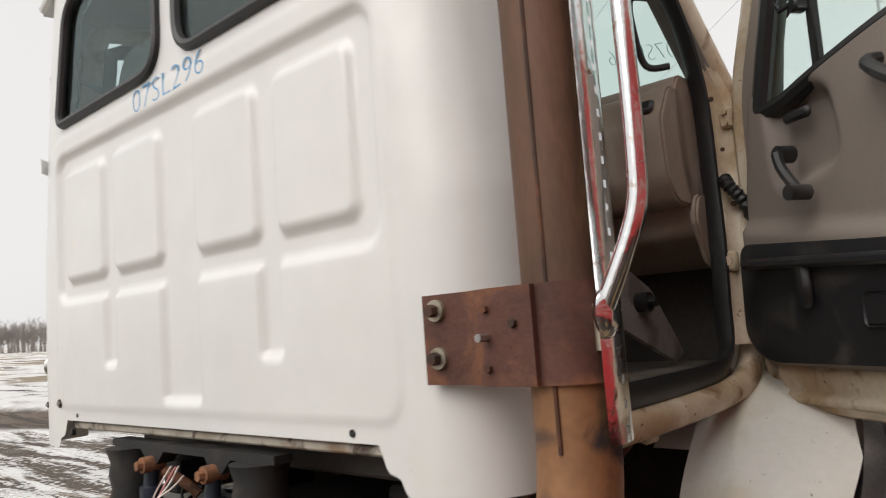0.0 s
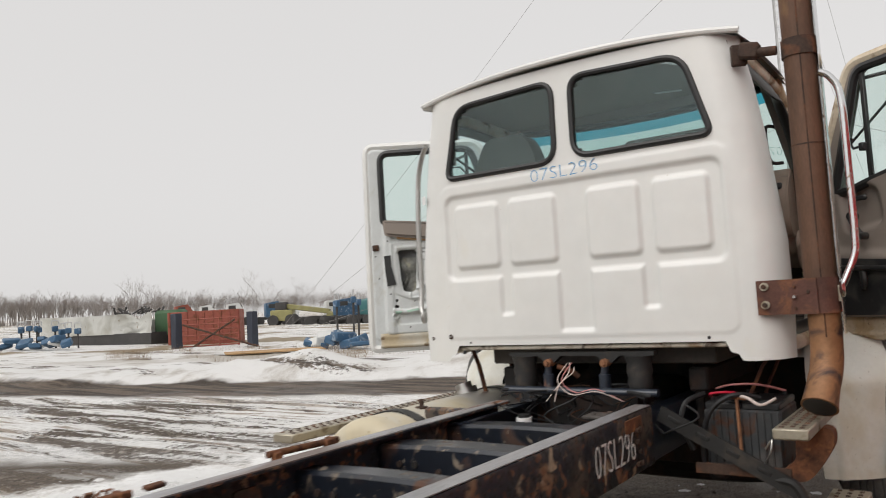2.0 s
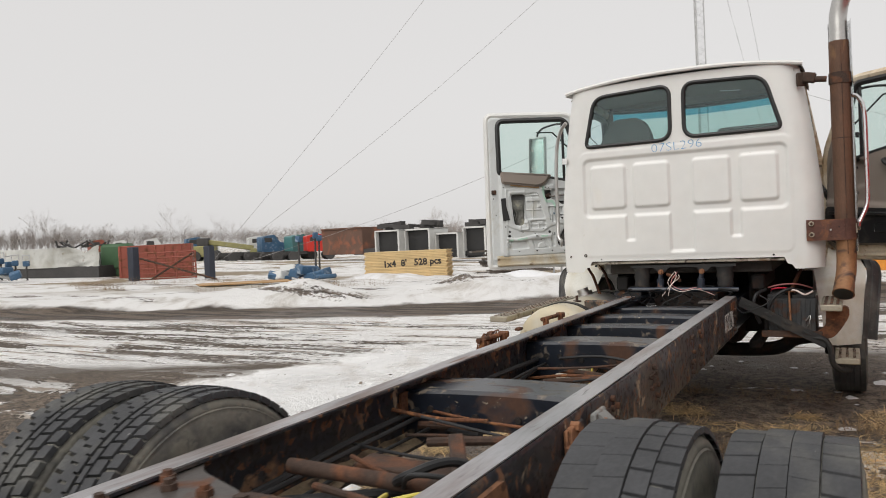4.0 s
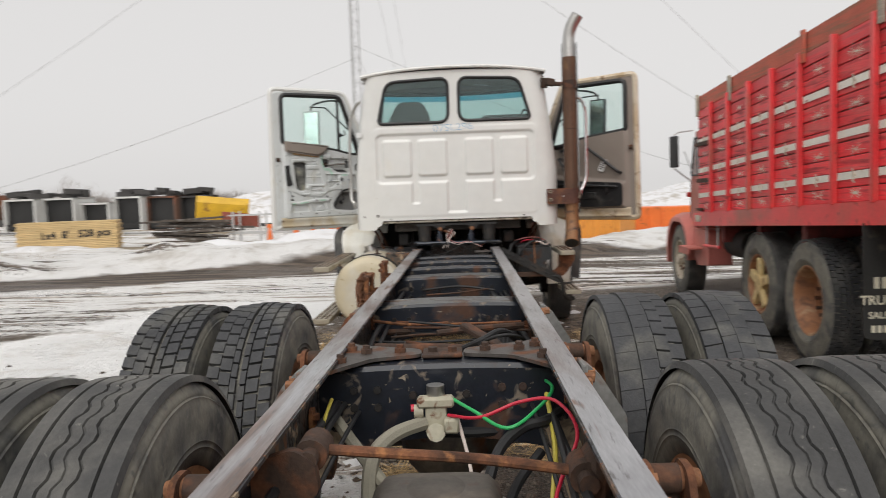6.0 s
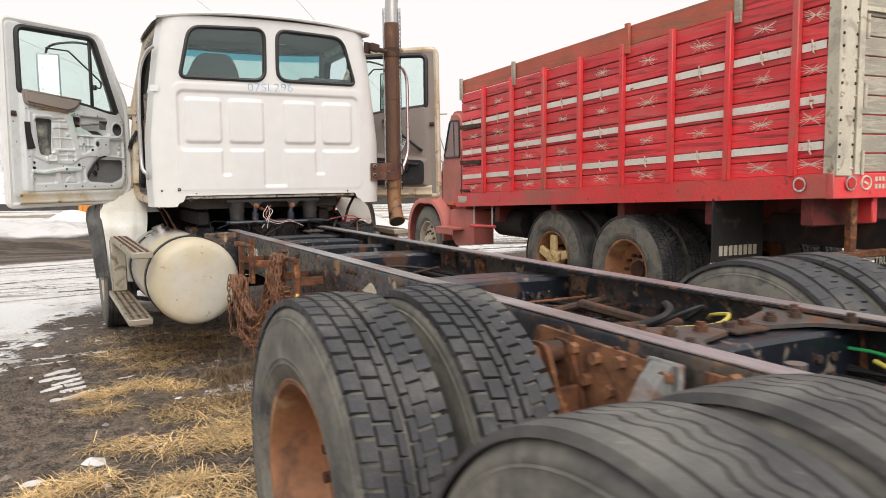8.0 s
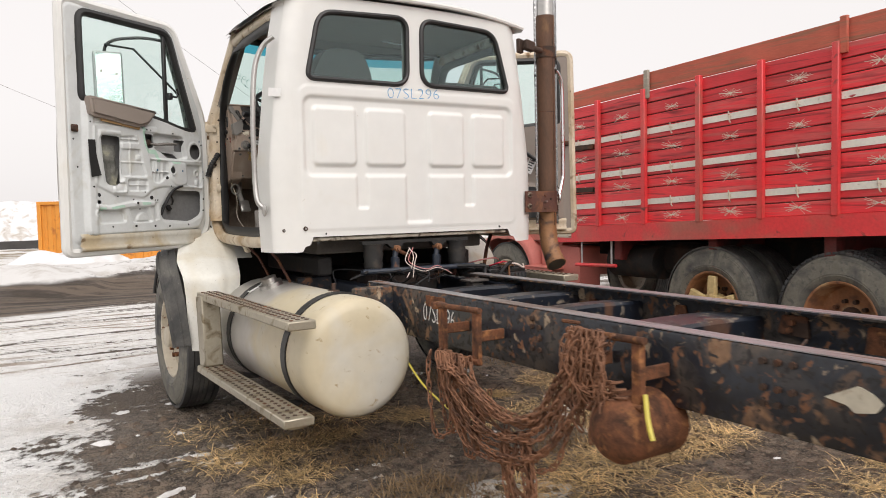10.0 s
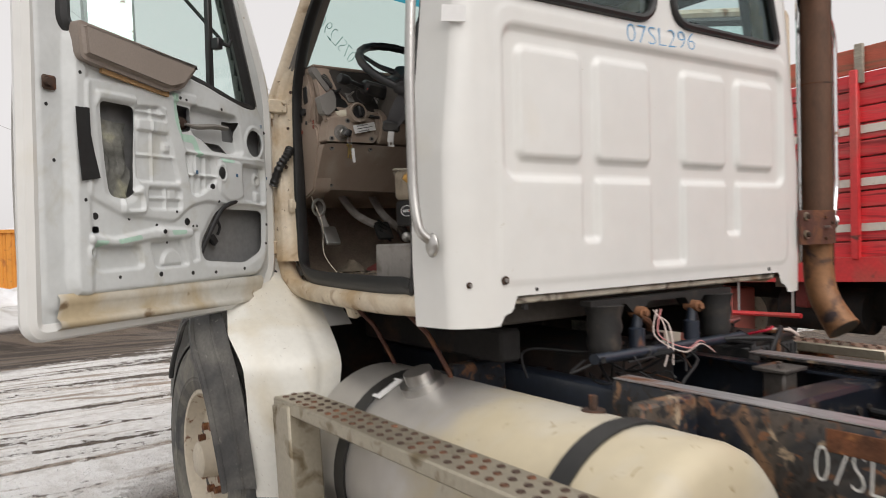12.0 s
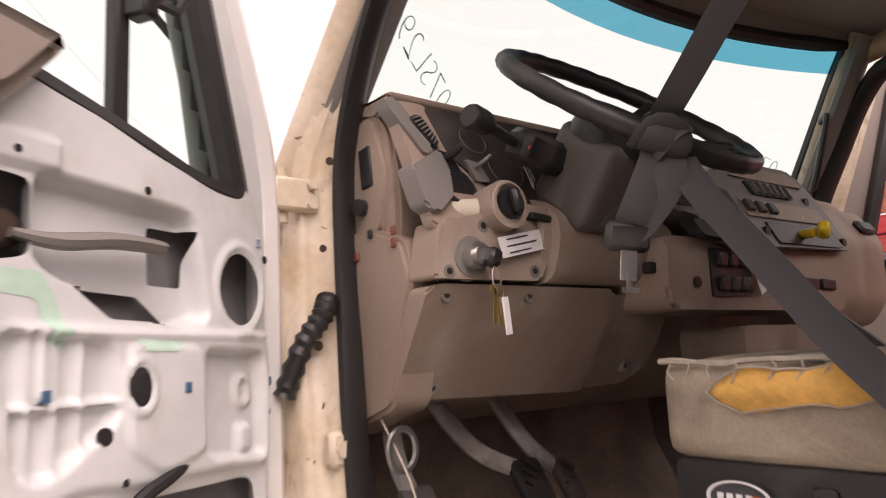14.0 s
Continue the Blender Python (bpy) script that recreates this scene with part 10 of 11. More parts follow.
# cab, hood and front wheels
bm = bmesh.new()
prism_x(bm, round_poly([(5.5, 0.98), (5.5, 2.2), (5.62, 2.3), (5.86, 2.3), (6.12, 1.66), (6.2, 0.98)], [0.04, 0.08, 0.1, 0.08, 0.05, 0.05], 4), 0.10, 2.3)
bmesh.ops.bevel(bm, geom=[e for e in bm.edges if abs(e.verts[0].co.x - e.verts[1].co.x) < 1e-6], offset=0.05, segments=3, affect='EDGES')
rc = part("cab", bm, M["red_cab"], RED, "chalky faded red cab")
win = round_poly([(5.56, 1.68), (5.58, 2.16), (5.84, 2.17), (6.03, 1.68)], 0.04, 3)
bm = bmesh.new()
prism_x(bm, win, 0.088, 0.105)
part("door_window", bm, M["glass_back"], rc)
bm = bmesh.new()
tube(bm, [(0.092, y, z) for y, z in win], 0.014, 6, closed=True)
tube(bm, [(0.095, 5.72, 1.69), (0.095, 5.74, 2.16)], 0.01, 6)
part("window_trim", bm, M["gasket"], rc)
bm = bmesh.new()
bx(bm, (0.098, 5.53, 1.4), (0.006, 0.01, 0.8))
bx(bm, (0.098, 6.1, 1.3), (0.006, 0.01, 0.6))
part("door_gap", bm, M["gasket"], rc)
bm = bmesh.new()
prism_x(bm, round_poly([(6.15, 0.95), (6.15, 1.62), (7.35, 1.46), (7.5, 1.3), (7.5, 0.85)], [0.02, 0.1, 0.14, 0.1, 0.05], 4), 0.42, 2.0)
bmesh.ops.bevel(bm, geom=[e for e in bm.edges if abs(e.verts[0].co.x - e.verts[1].co.x) < 1e-6], offset=0.09, segments=3, affect='EDGES')
part("hood", bm, M["red_cab"], rc)
for sx, xo in ((-1, 0.15), (1, BW - 0.2)):
    wheel(RED, xo, 6.45, 0.5, sx, RIB_FRONT, RIM_FRONT, M["rim_gold"], 15, True, 0.94, label="front tyre of the grain truck")
    G = []
    for a in np.radians(np.linspace(-8, 176, 30)):
        flat = 0.66 + 0.06 * abs(math.sin(2 * a))
        G.append([(xo + sx * 0.17 * w, 6.45 + (flat - 0.05 * max(0, w)) * math.cos(a), 0.50 + (flat - 0.07 * max(0, w) ** 2) * math.sin(a)) for w in (-1.6, -0.5, 0.3, 0.7, 0.92, 1.0)] + [(xo + sx * 0.165, 6.45 + (flat - 0.12) * math.cos(a), 0.50 + (flat - 0.13) * math.sin(a))])
    me = sheet(np.array(G))
    me.materials.append(M["red_cab"])
    part("front_fender", me, M["red_cab"], rc, "rounded faded red front fender")
bm = bmesh.new()
prism_x(bm, round_poly([(5.76, 0.98), (5.09, 0.98), (5.09, 0.54), (5.6, 0.5), (5.76, 0.62)], 0.025, 3), 0.05, 0.34)
sbx = part("step_box", bm, M["red_cab"], RED, "faded red step box")
bm = bmesh.new()
bx(bm, (0.02, 5.62, 0.735), (0.3, 0.5, 0.03), bev=0.006)
bx(bm, (-0.12, 5.62, 0.70), (0.02, 0.5, 0.09), bev=0.006)
part("step_tread", bm, M["red_cab"], sbx)
bm = bmesh.new()
tube(bm, [(0.0, 4.47, 0.815), (0.0, 5.09, 0.795)], 0.019, 8)
ladder = part("step_rail", bm, M["red_steel"], RED, "thin red step rail on pale rods")
for u in (4.54, 5.0):
    bm = bmesh.new()
    tube(bm, [(0.005, u, 0.81), (0.005, u, 1.16)], 0.010, 8)
    part("step_rod", bm, M["galv"], ladder)
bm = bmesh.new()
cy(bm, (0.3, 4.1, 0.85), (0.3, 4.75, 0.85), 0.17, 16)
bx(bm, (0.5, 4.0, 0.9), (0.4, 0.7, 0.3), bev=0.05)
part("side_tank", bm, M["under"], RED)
bm = bmesh.new()
bx(bm, (-0.16, 5.92, 2.0), (0.035, 0.17, 0.42), rot=(0, 0, 25), bev=0.014)
rm = part("mirror", bm, M["black_plastic"], RED, "black west-coast mirror")
bm = bmesh.new()
tube(bm, [(0.1, 5.95, 2.28), (-0.1, 5.92, 2.26), (-0.16, 5.92, 2.22)], 0.01, 6)
tube(bm, [(0.1, 6.05, 1.6), (-0.06, 5.95, 1.7), (-0.16, 5.92, 1.78)], 0.01, 6)
tube(bm, [(0.1, 6.0, 1.72), (-0.02, 5.95, 2.0)], 0.007, 6)
part("mirror_arm", bm, M["galv"], rm)
bm = bmesh.new()
bx(bm, (0.08, 6.14, 1.42), (0.05, 0.06, 0.07), bev=0.012)
part("marker_lamp", bm, M["red_plastic"], rc)
bm = bmesh.new()
bx(bm, (0.05, 5.7, 1.05), (0.05, 0.06, 0.04), bev=0.01)
part("marker_lamp", bm, M["orange"], rc)
# ---- yard and far things ----


def gz(x, y):
    return float(ground_z(np.array(float(x)), np.array(float(y))))


# lumber stack: faces the yard
WA, WB = Vector((-16.1, 19.0, 0)), Vector((-12.85, 20.0, 0))
wd = (WB - WA).normalized()
lumber = thing("lumber_stack", Matrix.Translation((WA.x, WA.y, gz(-14.5, 19.5) + 0.07)) @ Matrix((wd, Vector((0, 0, 1)).cross(wd), Vector((0, 0, 1)))).transposed().to_4x4(), "stack of fresh yellow boards with black writing", "lumber", kind="")
Ls = (WB - WA).length
for k in range(17):
    bm = bmesh.new()
    off = 0.03 * ((k * 7) % 3 - 1)
    bx(bm, (Ls / 2 + off, 0.6, 0.05 + 0.0635 * k), (Ls, 1.2, 0.058), bev=0.006)
    part("board", bm, M["wood"], lumber)
bm = bmesh.new()
for x in (0.5, Ls - 0.5):
    bx(bm, (x, 0.6, 0.0), (0.1, 1.15, 0.12))
part("bearer", bm, M["old_wood"], lumber)
lettering("1x4  8'   528 pcs", 0.36, M["black_ink"], lumber, pose(Ls * 0.58, -0.006, 0.62, 90, -2, 0), label="black handwriting on the board ends", bold=0.012)

# orange shipping container
CA, CB = Vector((-0.35, 26.6, 0)), Vector((6.4, 23.0, 0))
cdv = (CB - CA).normalized()
CL = (CB - CA).length
cont = thing("shipping_container", Matrix.Translation((CA.x, CA.y, gz(3, 25) - 0.1)) @ Matrix((cdv, Vector((0, 0, 1)).cross(cdv), Vector((0, 0, 1)))).transposed().to_4x4(), "orange corrugated shipping container in snow", "container")
us_ = []
x = 0.12
while x < CL - 0.2:
    us_ += [(x, 0.0), (x + 0.07, 0.0), (x + 0.105, 0.036), (x + 0.175, 0.036), (x + 0.21, 0.0)]
    x += 0.28
me = sheet(np.array([[(a, b + 0.02, z) for a, b in us_] for z in (0.12, 2.5)]))
me.shade_flat()
me.materials.append(M["container"])
part("corrugated_side", me, M["container"], cont)
bm = bmesh.new()
bx(bm, (CL / 2, 1.25, 1.3), (CL - 0.1, 2.3, 2.45))
part("container_body", bm, M["container"], cont)
bm = bmesh.new()
for z in (0.07, 2.55):
    bx(bm, (CL / 2, 0.0, z), (CL, 0.1, 0.12), bev=0.01)
for xx in (0.06, CL - 0.06):
    bx(bm, (xx, 0.0, 1.3), (0.14, 0.12, 2.6), bev=0.01)
part("corner_frame", bm, M["container"], cont)
for xx, z, n in ((1.2, 2.1, 2), (1.75, 2.1, 2), (1.15, 1.35, 4), (1.7, 1.35, 5)):
    bm = bmesh.new()
    if n > 2:
        bx(bm, (xx, -0.002, z), (0.34, 0.006, 0.55))
        lb = part("container_plate", bm, M["paper"], cont, "white marking plate")
        bm = bmesh.new()
    else:
        lb = cont
    for k in range(n):
        bx(bm, (xx, -0.007, z + 0.18 - 0.11 * k), (0.22, 0.004, 0.05))
    part("container_marks", bm, M["ink"] if n > 2 else M["paper"], lb)

# snow heaps in front of it
def heap(name, x, y, rx, ry, h, seed, label, mat="snow", rot=0.0):
    rs = np.random.RandomState(seed)
    G = []
    n = 26
    ph = rs.uniform(0, 6.28, 12)
    for i in range(n + 1):
        row = []
        for j in range(n + 1):
            u, v = 2 * i / n - 1, 2 * j / n - 1
            r = math.hypot(u, v)
            e = max(0.0, 1 - r * r)
            bumpy = sum(math.sin(u * (3 + k) + ph[k]) * math.cos(v * (4 + k) + ph[k + 5]) for k in range(6)) * 0.07
            row.append((x + (u * math.cos(rot) - v * math.sin(rot) * ry / rx) * rx, y + (u * math.sin(rot) * 1.0 + v * math.cos(rot) * ry / rx) * rx, gz(x, y) + h * (e ** 0.8 + bumpy * min(1, e * 3)) - 0.12))
        G.append(row)
    me = sheet(np.array(G))
    me.materials.append(M[mat])
    return tagged(new(name, me), label, "snow", "snow heaps", "structure")


heap("snow_heap", -0.2, 18.6, 2.4, 1.2, 0.85, 1, "smooth heap of old snow")
heap("snow_heap", -2.2, 12.6, 2.6, 0.7, 0.42, 2, "grey ploughed snow slab", rot=0.3)
heap("snow_heap", -14.6, 18.4, 2.6, 0.9, 0.45, 3, "snow drift by the lumber")
heap("snow_heap", -7.0, 13.6, 3.4, 1.2, 0.62, 4, "grey snow bank along the road", rot=0.3)
heap("snow_heap", -4.2, 15.8, 3.0, 1.6, 0.85, 6, "big snow bank along the road", rot=0.3)
heap("snow_heap", 7.5, 17.5, 3.5, 1.4, 0.6, 7, "snow bank along the road")
heap("snow_heap", 12.0, 14.0, 4.0, 1.6, 0.8, 8, "snow bank along the road")
for k, (x, y, rx, h) in enumerate(((-25, 108, 22, 5), (6, 112, 24, 6), (40, 108, 26, 5))):
    heap("gravel_mound", x, y, rx, rx * 0.5, h, 10 + k, "far gravel mound streaked with snow")
bm = bmesh.new()
bx(bm, (0, 66, -1.1), (90, 0.5, 0.9))
solo("far_fence", bm, M["far_dark"], "dark line of a far fence", "fence")

ob_ = thing("orange_steel_box", pose(9.6, 29.5, gz(9.6, 29.5) - 0.1, 0, 0, -24), "bright orange steel dump box in snow", "box")
bm = bmesh.new()
bx(bm, (0, 0, 0.85), (3.4, 2.0, 1.3), bev=0.03)
part("box_body", bm, M["orange_paint"], ob_)
for k in range(6):
    bm = bmesh.new()
    bx(bm, (-1.6 + 0.64 * k, -1.03, 0.85), (0.09, 0.08, 1.3), bev=0.01)
    part("box_rib", bm, M["orange_paint"], ob_)

# loose axle on the snow
axl = thing("loose_axle", pose(0.3, 14.6, gz(0.3, 14.6) + 0.06, 0, 0, -12) @ Matrix.Diagonal((0.75, 0.75, 0.62, 1)), "old rusty axle with two wheels on the snow", "axle")
for x in (-0.75, 0.75):
    bm = bmesh.new()
    cy(bm, (x, 0, 0.12), (x, 0, 0.4), 0.36, 20)
    part("axle_wheel", bm, M["rust_dark"], axl)
bm = bmesh.new()
cy(bm, (-1.0, 0, 0.26), (1.0, 0.1, 0.26), 0.06, 8)
bx(bm, (0.2, -0.2, 0.12), (2.6, 0.1, 0.1))
for x in (-0.4, 0.0, 0.4):
    cy(bm, (x, -0.1, 0.1), (x + 0.1, 0.05, 0.6), 0.03, 6)
cy(bm, (-0.9, 0.0, 0.62), (0.9, 0.0, 0.62), 0.03, 6)
part("axle_frame", bm, M["rust_dark"], axl)

# orange sawhorses by the snow bank
for x, y, rz in ((-5.6, 19.6, 20), (-4.9, 19.2, -15), (-4.2, 18.9, 40), (-6.6, 19.9, 0)):
    sh = thing("sawhorse", pose(x, y, gz(x, y) + 0.1, 0, 0, rz), "orange wooden sawhorse standing in snow", "sawhorse", "sawhorses by the bank")
    for sx in (-1, 1):
        for e in (-0.5, 0.5):
            bm = bmesh.new()
            bx(bm, (e, sx * 0.17, 0.4), (0.09, 0.04, 0.86), rot=(sx * 22, 0, 0), bev=0.005)
            part("leg", bm, M["orange_paint"], sh)
    bm = bmesh.new()
    bx(bm, (0, 0, 0.8), (1.2, 0.09, 0.14), bev=0.006)
    part("top_rail", bm, M["orange_paint"], sh)

# timber pile
pile = thing("timber_pile", pose(-10.6, 22.0, gz(-10, 22) + 0.1, 0, 0, -4), "pile of dark old timbers with snow", "timber")
rb = random.Random(31)
for k in range(16):
    bm = bmesh.new()
    bx(bm, (rb.uniform(-0.5, 0.5), rb.uniform(-0.5, 0.5), 0.1 + 0.065 * k), (rb.uniform(2.2, 3.6), 0.16, 0.08), rot=(0, rb.uniform(-3, 3), rb.uniform(-9, 9)), bev=0.006)
    part("timber", bm, M["old_wood"], pile)
bm = bmesh.new()
bx(bm, (1.6, 0.7, 1.0), (1.6, 0.1, 0.5), rot=(0, 6, 0))
part("red_panel", bm, M["red_gate"], pile)

# steel rack stands
rk = thing("steel_rack", pose(-7.8, 21.5, gz(-8, 21), 0, 0, -6), "open galvanised steel rack", "rack")
for x in (-1.2, -0.1, 0.9):
    bm = bmesh.new()
    for y in (0, 0.7):
        bx(bm, (x, y, 0.7), (0.06, 0.06, 1.5))
    part("upright", bm, M["galv"], rk)
bm = bmesh.new()
for z in (0.6, 1.3):
    for y in (0, 0.7):
        bx(bm, (-0.1, y, z), (2.6, 0.05, 0.06))
part("rack_beam", bm, M["galv"], rk)

# gate posts, gate and the red box behind
for x, y in ((-22.7, 17.05), (-24.9, 15.0)):
    bm = bmesh.new()
    bx(bm, (x, y, gz(x, y) + 0.75), (0.34, 0.34, 1.6), bev=0.03)
    solo("gate_post", bm, M["post"], "thick dark blue-black gate post", "post", "gate posts")
gate = thing("tube_gate", pose(-24.0, 15.85, gz(-24, 16) + 0.08, 0, 0, 43) @ Matrix.Diagonal((1.1, 1, 1.15, 1)), "red tubular farm gate between posts", "gate")
for k in range(6):
    bm = bmesh.new()
    cy(bm, (-1.0, 0, 0.12 + 0.19 * k), (1.1, 0, 0.12 + 0.19 * k), 0.026, 8)
    part("gate_rail", bm, M["red_gate"], gate)
for x in (-1.0, -0.35, 0.4, 1.1):
    bm = bmesh.new()
    cy(bm, (x, 0, 0.08), (x, 0, 1.1), 0.03, 8)
    part("gate_stile", bm, M["red_gate"], gate)
for p, q in (((-0.9, -0.1, 0.9), (1.9, -0.8, 0.0)), ((-0.7, -0.1, 0.0), (1.0, -0.1, 1.0))):
    bm = bmesh.new()
    cy(bm, p, q, 0.035, 6)
    part("gate_brace", bm, M["rust_dark"], gate)
rbx = thing("red_steel_box", pose(-27.3, 18.3, gz(-27, 18) - 0.05, 0, 0, 43) @ Matrix.Diagonal((0.75, 0.7, 0.85, 1)), "rust-red steel box behind the gate", "box")
bm = bmesh.new()
bx(bm, (0, 0, 1.05), (4.2, 2.2, 1.9), bev=0.03)
part("box_body", bm, M["red_gate"], rbx)
bm = bmesh.new()
for k in range(9):
    bx(bm, (-2.0 + 0.5 * k, -1.12, 1.05), (0.08, 0.08, 1.9))
part("box_rib", bm, M["red_gate"], rbx)

# crumpled white trailer body with junk on it
wt = thing("crumpled_trailer", pose(-34.3, 17.6, gz(-34, 17), 0, 0, 6) @ Matrix.Diagonal((1.26, 1, 0.82, 1)), "crumpled white trailer body loaded with scrap", "trailer")
rs = np.random.RandomState(5)
G = []
for i in range(30):
    u = i / 29
    row = []
    for j in range(9):
        v = j / 8
        dent = 0.35 * math.exp(-((u - 0.8) / 0.12) ** 2) * rs.uniform(0.3, 1) + 0.05 * rs.rand()
        row.append((-3.4 + 6.8 * u, -0.9 + dent, 0.75 + 1.25 * v - 0.42 * v * math.exp(-((u - 0.88) / 0.06) ** 2) - 0.1 * v * math.sin(3 * u) + 0.02 * rs.rand() * v))
    G.append(row)
me = sheet(np.array(G))
me.materials.append(M["trailer"])
part("trailer_side", me, M["trailer"], wt)
bm = bmesh.new()
bx(bm, (-0.3, 0.4, 1.1), (6.0, 1.8, 0.9), bev=0.05)
part("trailer_body", bm, M["trailer"], wt)
bm = bmesh.new()
# Dark box stands for the shade under the trailer; the sticks are scrap.
bx(bm, (0, 0.0, 0.4), (6.6, 1.6, 0.75))
for k in range(18):
    p = Vector((rs.uniform(0, 3), rs.uniform(-0.4, 0.8), 1.9))
    q = p + Vector((rs.uniform(-0.8, 0.8), rs.uniform(-0.3, 0.3), rs.uniform(0.05, 0.5)))
    cy(bm, p, q, 0.045, 5)
part("scrap_load", bm, M["far_dark"], wt)
bm = bmesh.new()
bx(bm, (0, 0, 1.1), (1.4, 1.0, 1.3), rot=(0, 0, 0), bev=0.15)
bx(bm, (0.3, 0, 0.4), (1.8, 0.8, 0.5), bev=0.1)
solo("green_machine", bm, M["green"], "green farm machine among scrap", "machine", m=pose(-30.4, 18.6, gz(-30, 18), 0, 0, 20))

# blue hand pumps in a cluster
def pump(x, y, h, tilt):
    t = thing("hand_pump", pose(x, y, gz(x, y) + 0.2, tilt, -tilt * 0.5, 30 * tilt), "blue feed pump on a thin pole", "pump", "blue pumps")
    bm = bmesh.new()
    cy(bm, (0, 0, 0), (0, 0, h - 0.3), 0.04, 8)
    part("pole", bm, M["far_dark"], t)
    bm = bmesh.new()
    bx(bm, (0, 0, h - 0.2), (0.26, 0.18, 0.24), bev=0.03)
    part("head", bm, M["blue"], t)
    bm = bmesh.new()
    tube(bm, [(-0.14, 0, h - 0.05), (-0.14, 0, h + 0.16), (0.14, 0, h + 0.16), (0.14, 0, h - 0.05)], 0.025, 6)
    part("handle", bm, M["galv"], t)


rb = random.Random(41)
for x, y, h in ((-17.5, 16.6, 1.72), (-17.0, 17.2, 1.76), (-16.8, 16.7, 1.85)):
    pump(x, y, h, rb.uniform(-2, 2))
for x in (-34.7, -34.2, -33.6, -33.3, -32.5, -31.8, -31.5, -31.1, -30.3):
    pump(x, 13.7 + 0.1 * (x + 30) + rb.uniform(-0.4, 0.4), rb.uniform(0.9, 1.15), rb.uniform(-4, 4))
rb = random.Random(44)
for cx, cyy, n in ((-16.7, 16.2, 12), (-32.2, 13.1, 12)):
    for k in range(n):
        bm = bmesh.new()
        bx(bm, (0, 0, 0.12), (rb.uniform(0.4, 1.0), rb.uniform(0.3, 0.6), rb.uniform(0.15, 0.35)), rot=(rb.uniform(-20, 20), rb.uniform(-20, 20), 0), bev=0.04)
        x, y = cx + rb.uniform(-1.2, 1.2) * (1 if cx > -20 else 1.8), cyy + rb.uniform(-0.6, 0.6)
        solo("feeder_scrap", bm, M["blue"] if k % 4 else M["far_white"], "dented blue steel feeder lying in snow", "feeder", "blue scrap feeders", m=pose(x, y, gz(x, y) + 0.2 + 0.12 * (k % 3), 0, 0, rb.uniform(0, 180)))
bm = bmesh.new()
bx(bm, (0, 0, 0), (3.2, 0.9, 0.03), rot=(2, 1, 0))
solo("plywood_sheet", bm, M["ply"], "weathered plywood sheet lying on snow", "plywood", m=pose(-17.3, 13.4, gz(-17, 13) + 0.22, 0, 0, 55))

# rusty roll-off box and row of old truck bodies
ro = thing("rolloff_box", pose(-37.5, 48.5, gz(-37, 48) - 0.1, 0, 0, -16), "big rusty roll-off scrap box", "scrap box")
bm = bmesh.new()
bx(bm, (0, 0, 1.9), (5.6, 2.4, 2.3), bev=0.03)
part("box_body", bm, M["rust_box"], ro)
bm = bmesh.new()
for k in range(7):
    bx(bm, (-2.85, -1.1 + 0.37 * k, 1.9), (0.12, 0.1, 2.3))
bx(bm, (0, -1.25, 3.02), (5.7, 0.12, 0.12))
part("box_rib", bm, M["rust_box"], ro)
bm = bmesh.new()
bx(bm, (6.0, 0.0, 0.95), (9.0, 2.2, 0.5))
part("flat_deck", bm, M["far_dark"], ro)
rb = random.Random(51)
for k, (x, w, h, col) in enumerate(((-29.5, 2.5, 2.2, "far_white"), (-27.0, 2.5, 2.25, "far_white"), (-24.65, 2.2, 1.9, "far_white"), (-22.5, 2.1, 2.3, "far_white"), (-20.3, 2.2, 2.3, "rust_box"), (-18.3, 1.8, 2.3, "far_dark"))):
    y = 43.0 + 0.25 * k
    tb = thing("old_truck_body", pose(x, y, gz(x, y) + 0.35, 0, 0, -10), "derelict white van body, open end filled black as shade", "van body", "row of van bodies")
    bm = bmesh.new()
    bx(bm, (0, 0, h - 0.06), (w, 2.2, 0.12))
    bx(bm, (-w / 2 + 0.07, 0, h / 2), (0.14, 2.2, h))
    bx(bm, (w / 2 - 0.07, 0, h / 2), (0.14, 2.2, h))
    part("body_frame", bm, M[col], tb)
    # Solid black fill stands for the shade inside the open end.
    bm = bmesh.new()
    bx(bm, (0, 0.2, h / 2), (w - 0.28, 1.9, h - 0.14))
    bx(bm, (0, -0.95, 0.35), (w - 0.3, 0.12, 0.35 + 0.1 * (k % 3)))
    part("dark_inside", bm, M["gasket"], tb)
    bm = bmesh.new()
    for j in range(5):
        bx(bm, (rb.uniform(-w / 2.4, w / 2.4), rb.uniform(-0.5, 0.5), h + 0.1 + 0.08 * j), (rb.uniform(0.4, 1.6), 0.6, rb.uniform(0.12, 0.4)), rot=(0, rb.uniform(-8, 8), rb.uniform(-10, 10)))
    if k != 2:
        part("roof_scrap", bm, M["far_dark"], tb)
    else:
        bm.free()
bm = bmesh.new()
prism_x(bm, [(0, 0.6), (0, 2.2), (-0.25, 2.3), (-0.5, 1.9), (-0.35, 1.0), (-0.05, 0.6)], -1.6, 1.6)
solo("snow_plow", bm, M["yellow"], "curved yellow snow plow blade", "plow", m=pose(-15.3, 39.5, gz(-15, 39) + 0.1, 0, 6, 10))
bm = bmesh.new()
for x in (-1.2, 1.2):
    for y in (-0.6, 0.6):
        bx(bm, (x, y, 1.4), (0.1, 0.1, 2.8))
bx(bm, (0, 0, 2.8), (3.0, 1.6, 0.12))
bx(bm, (0, 0, 1.3), (3.0, 1.6, 0.1))
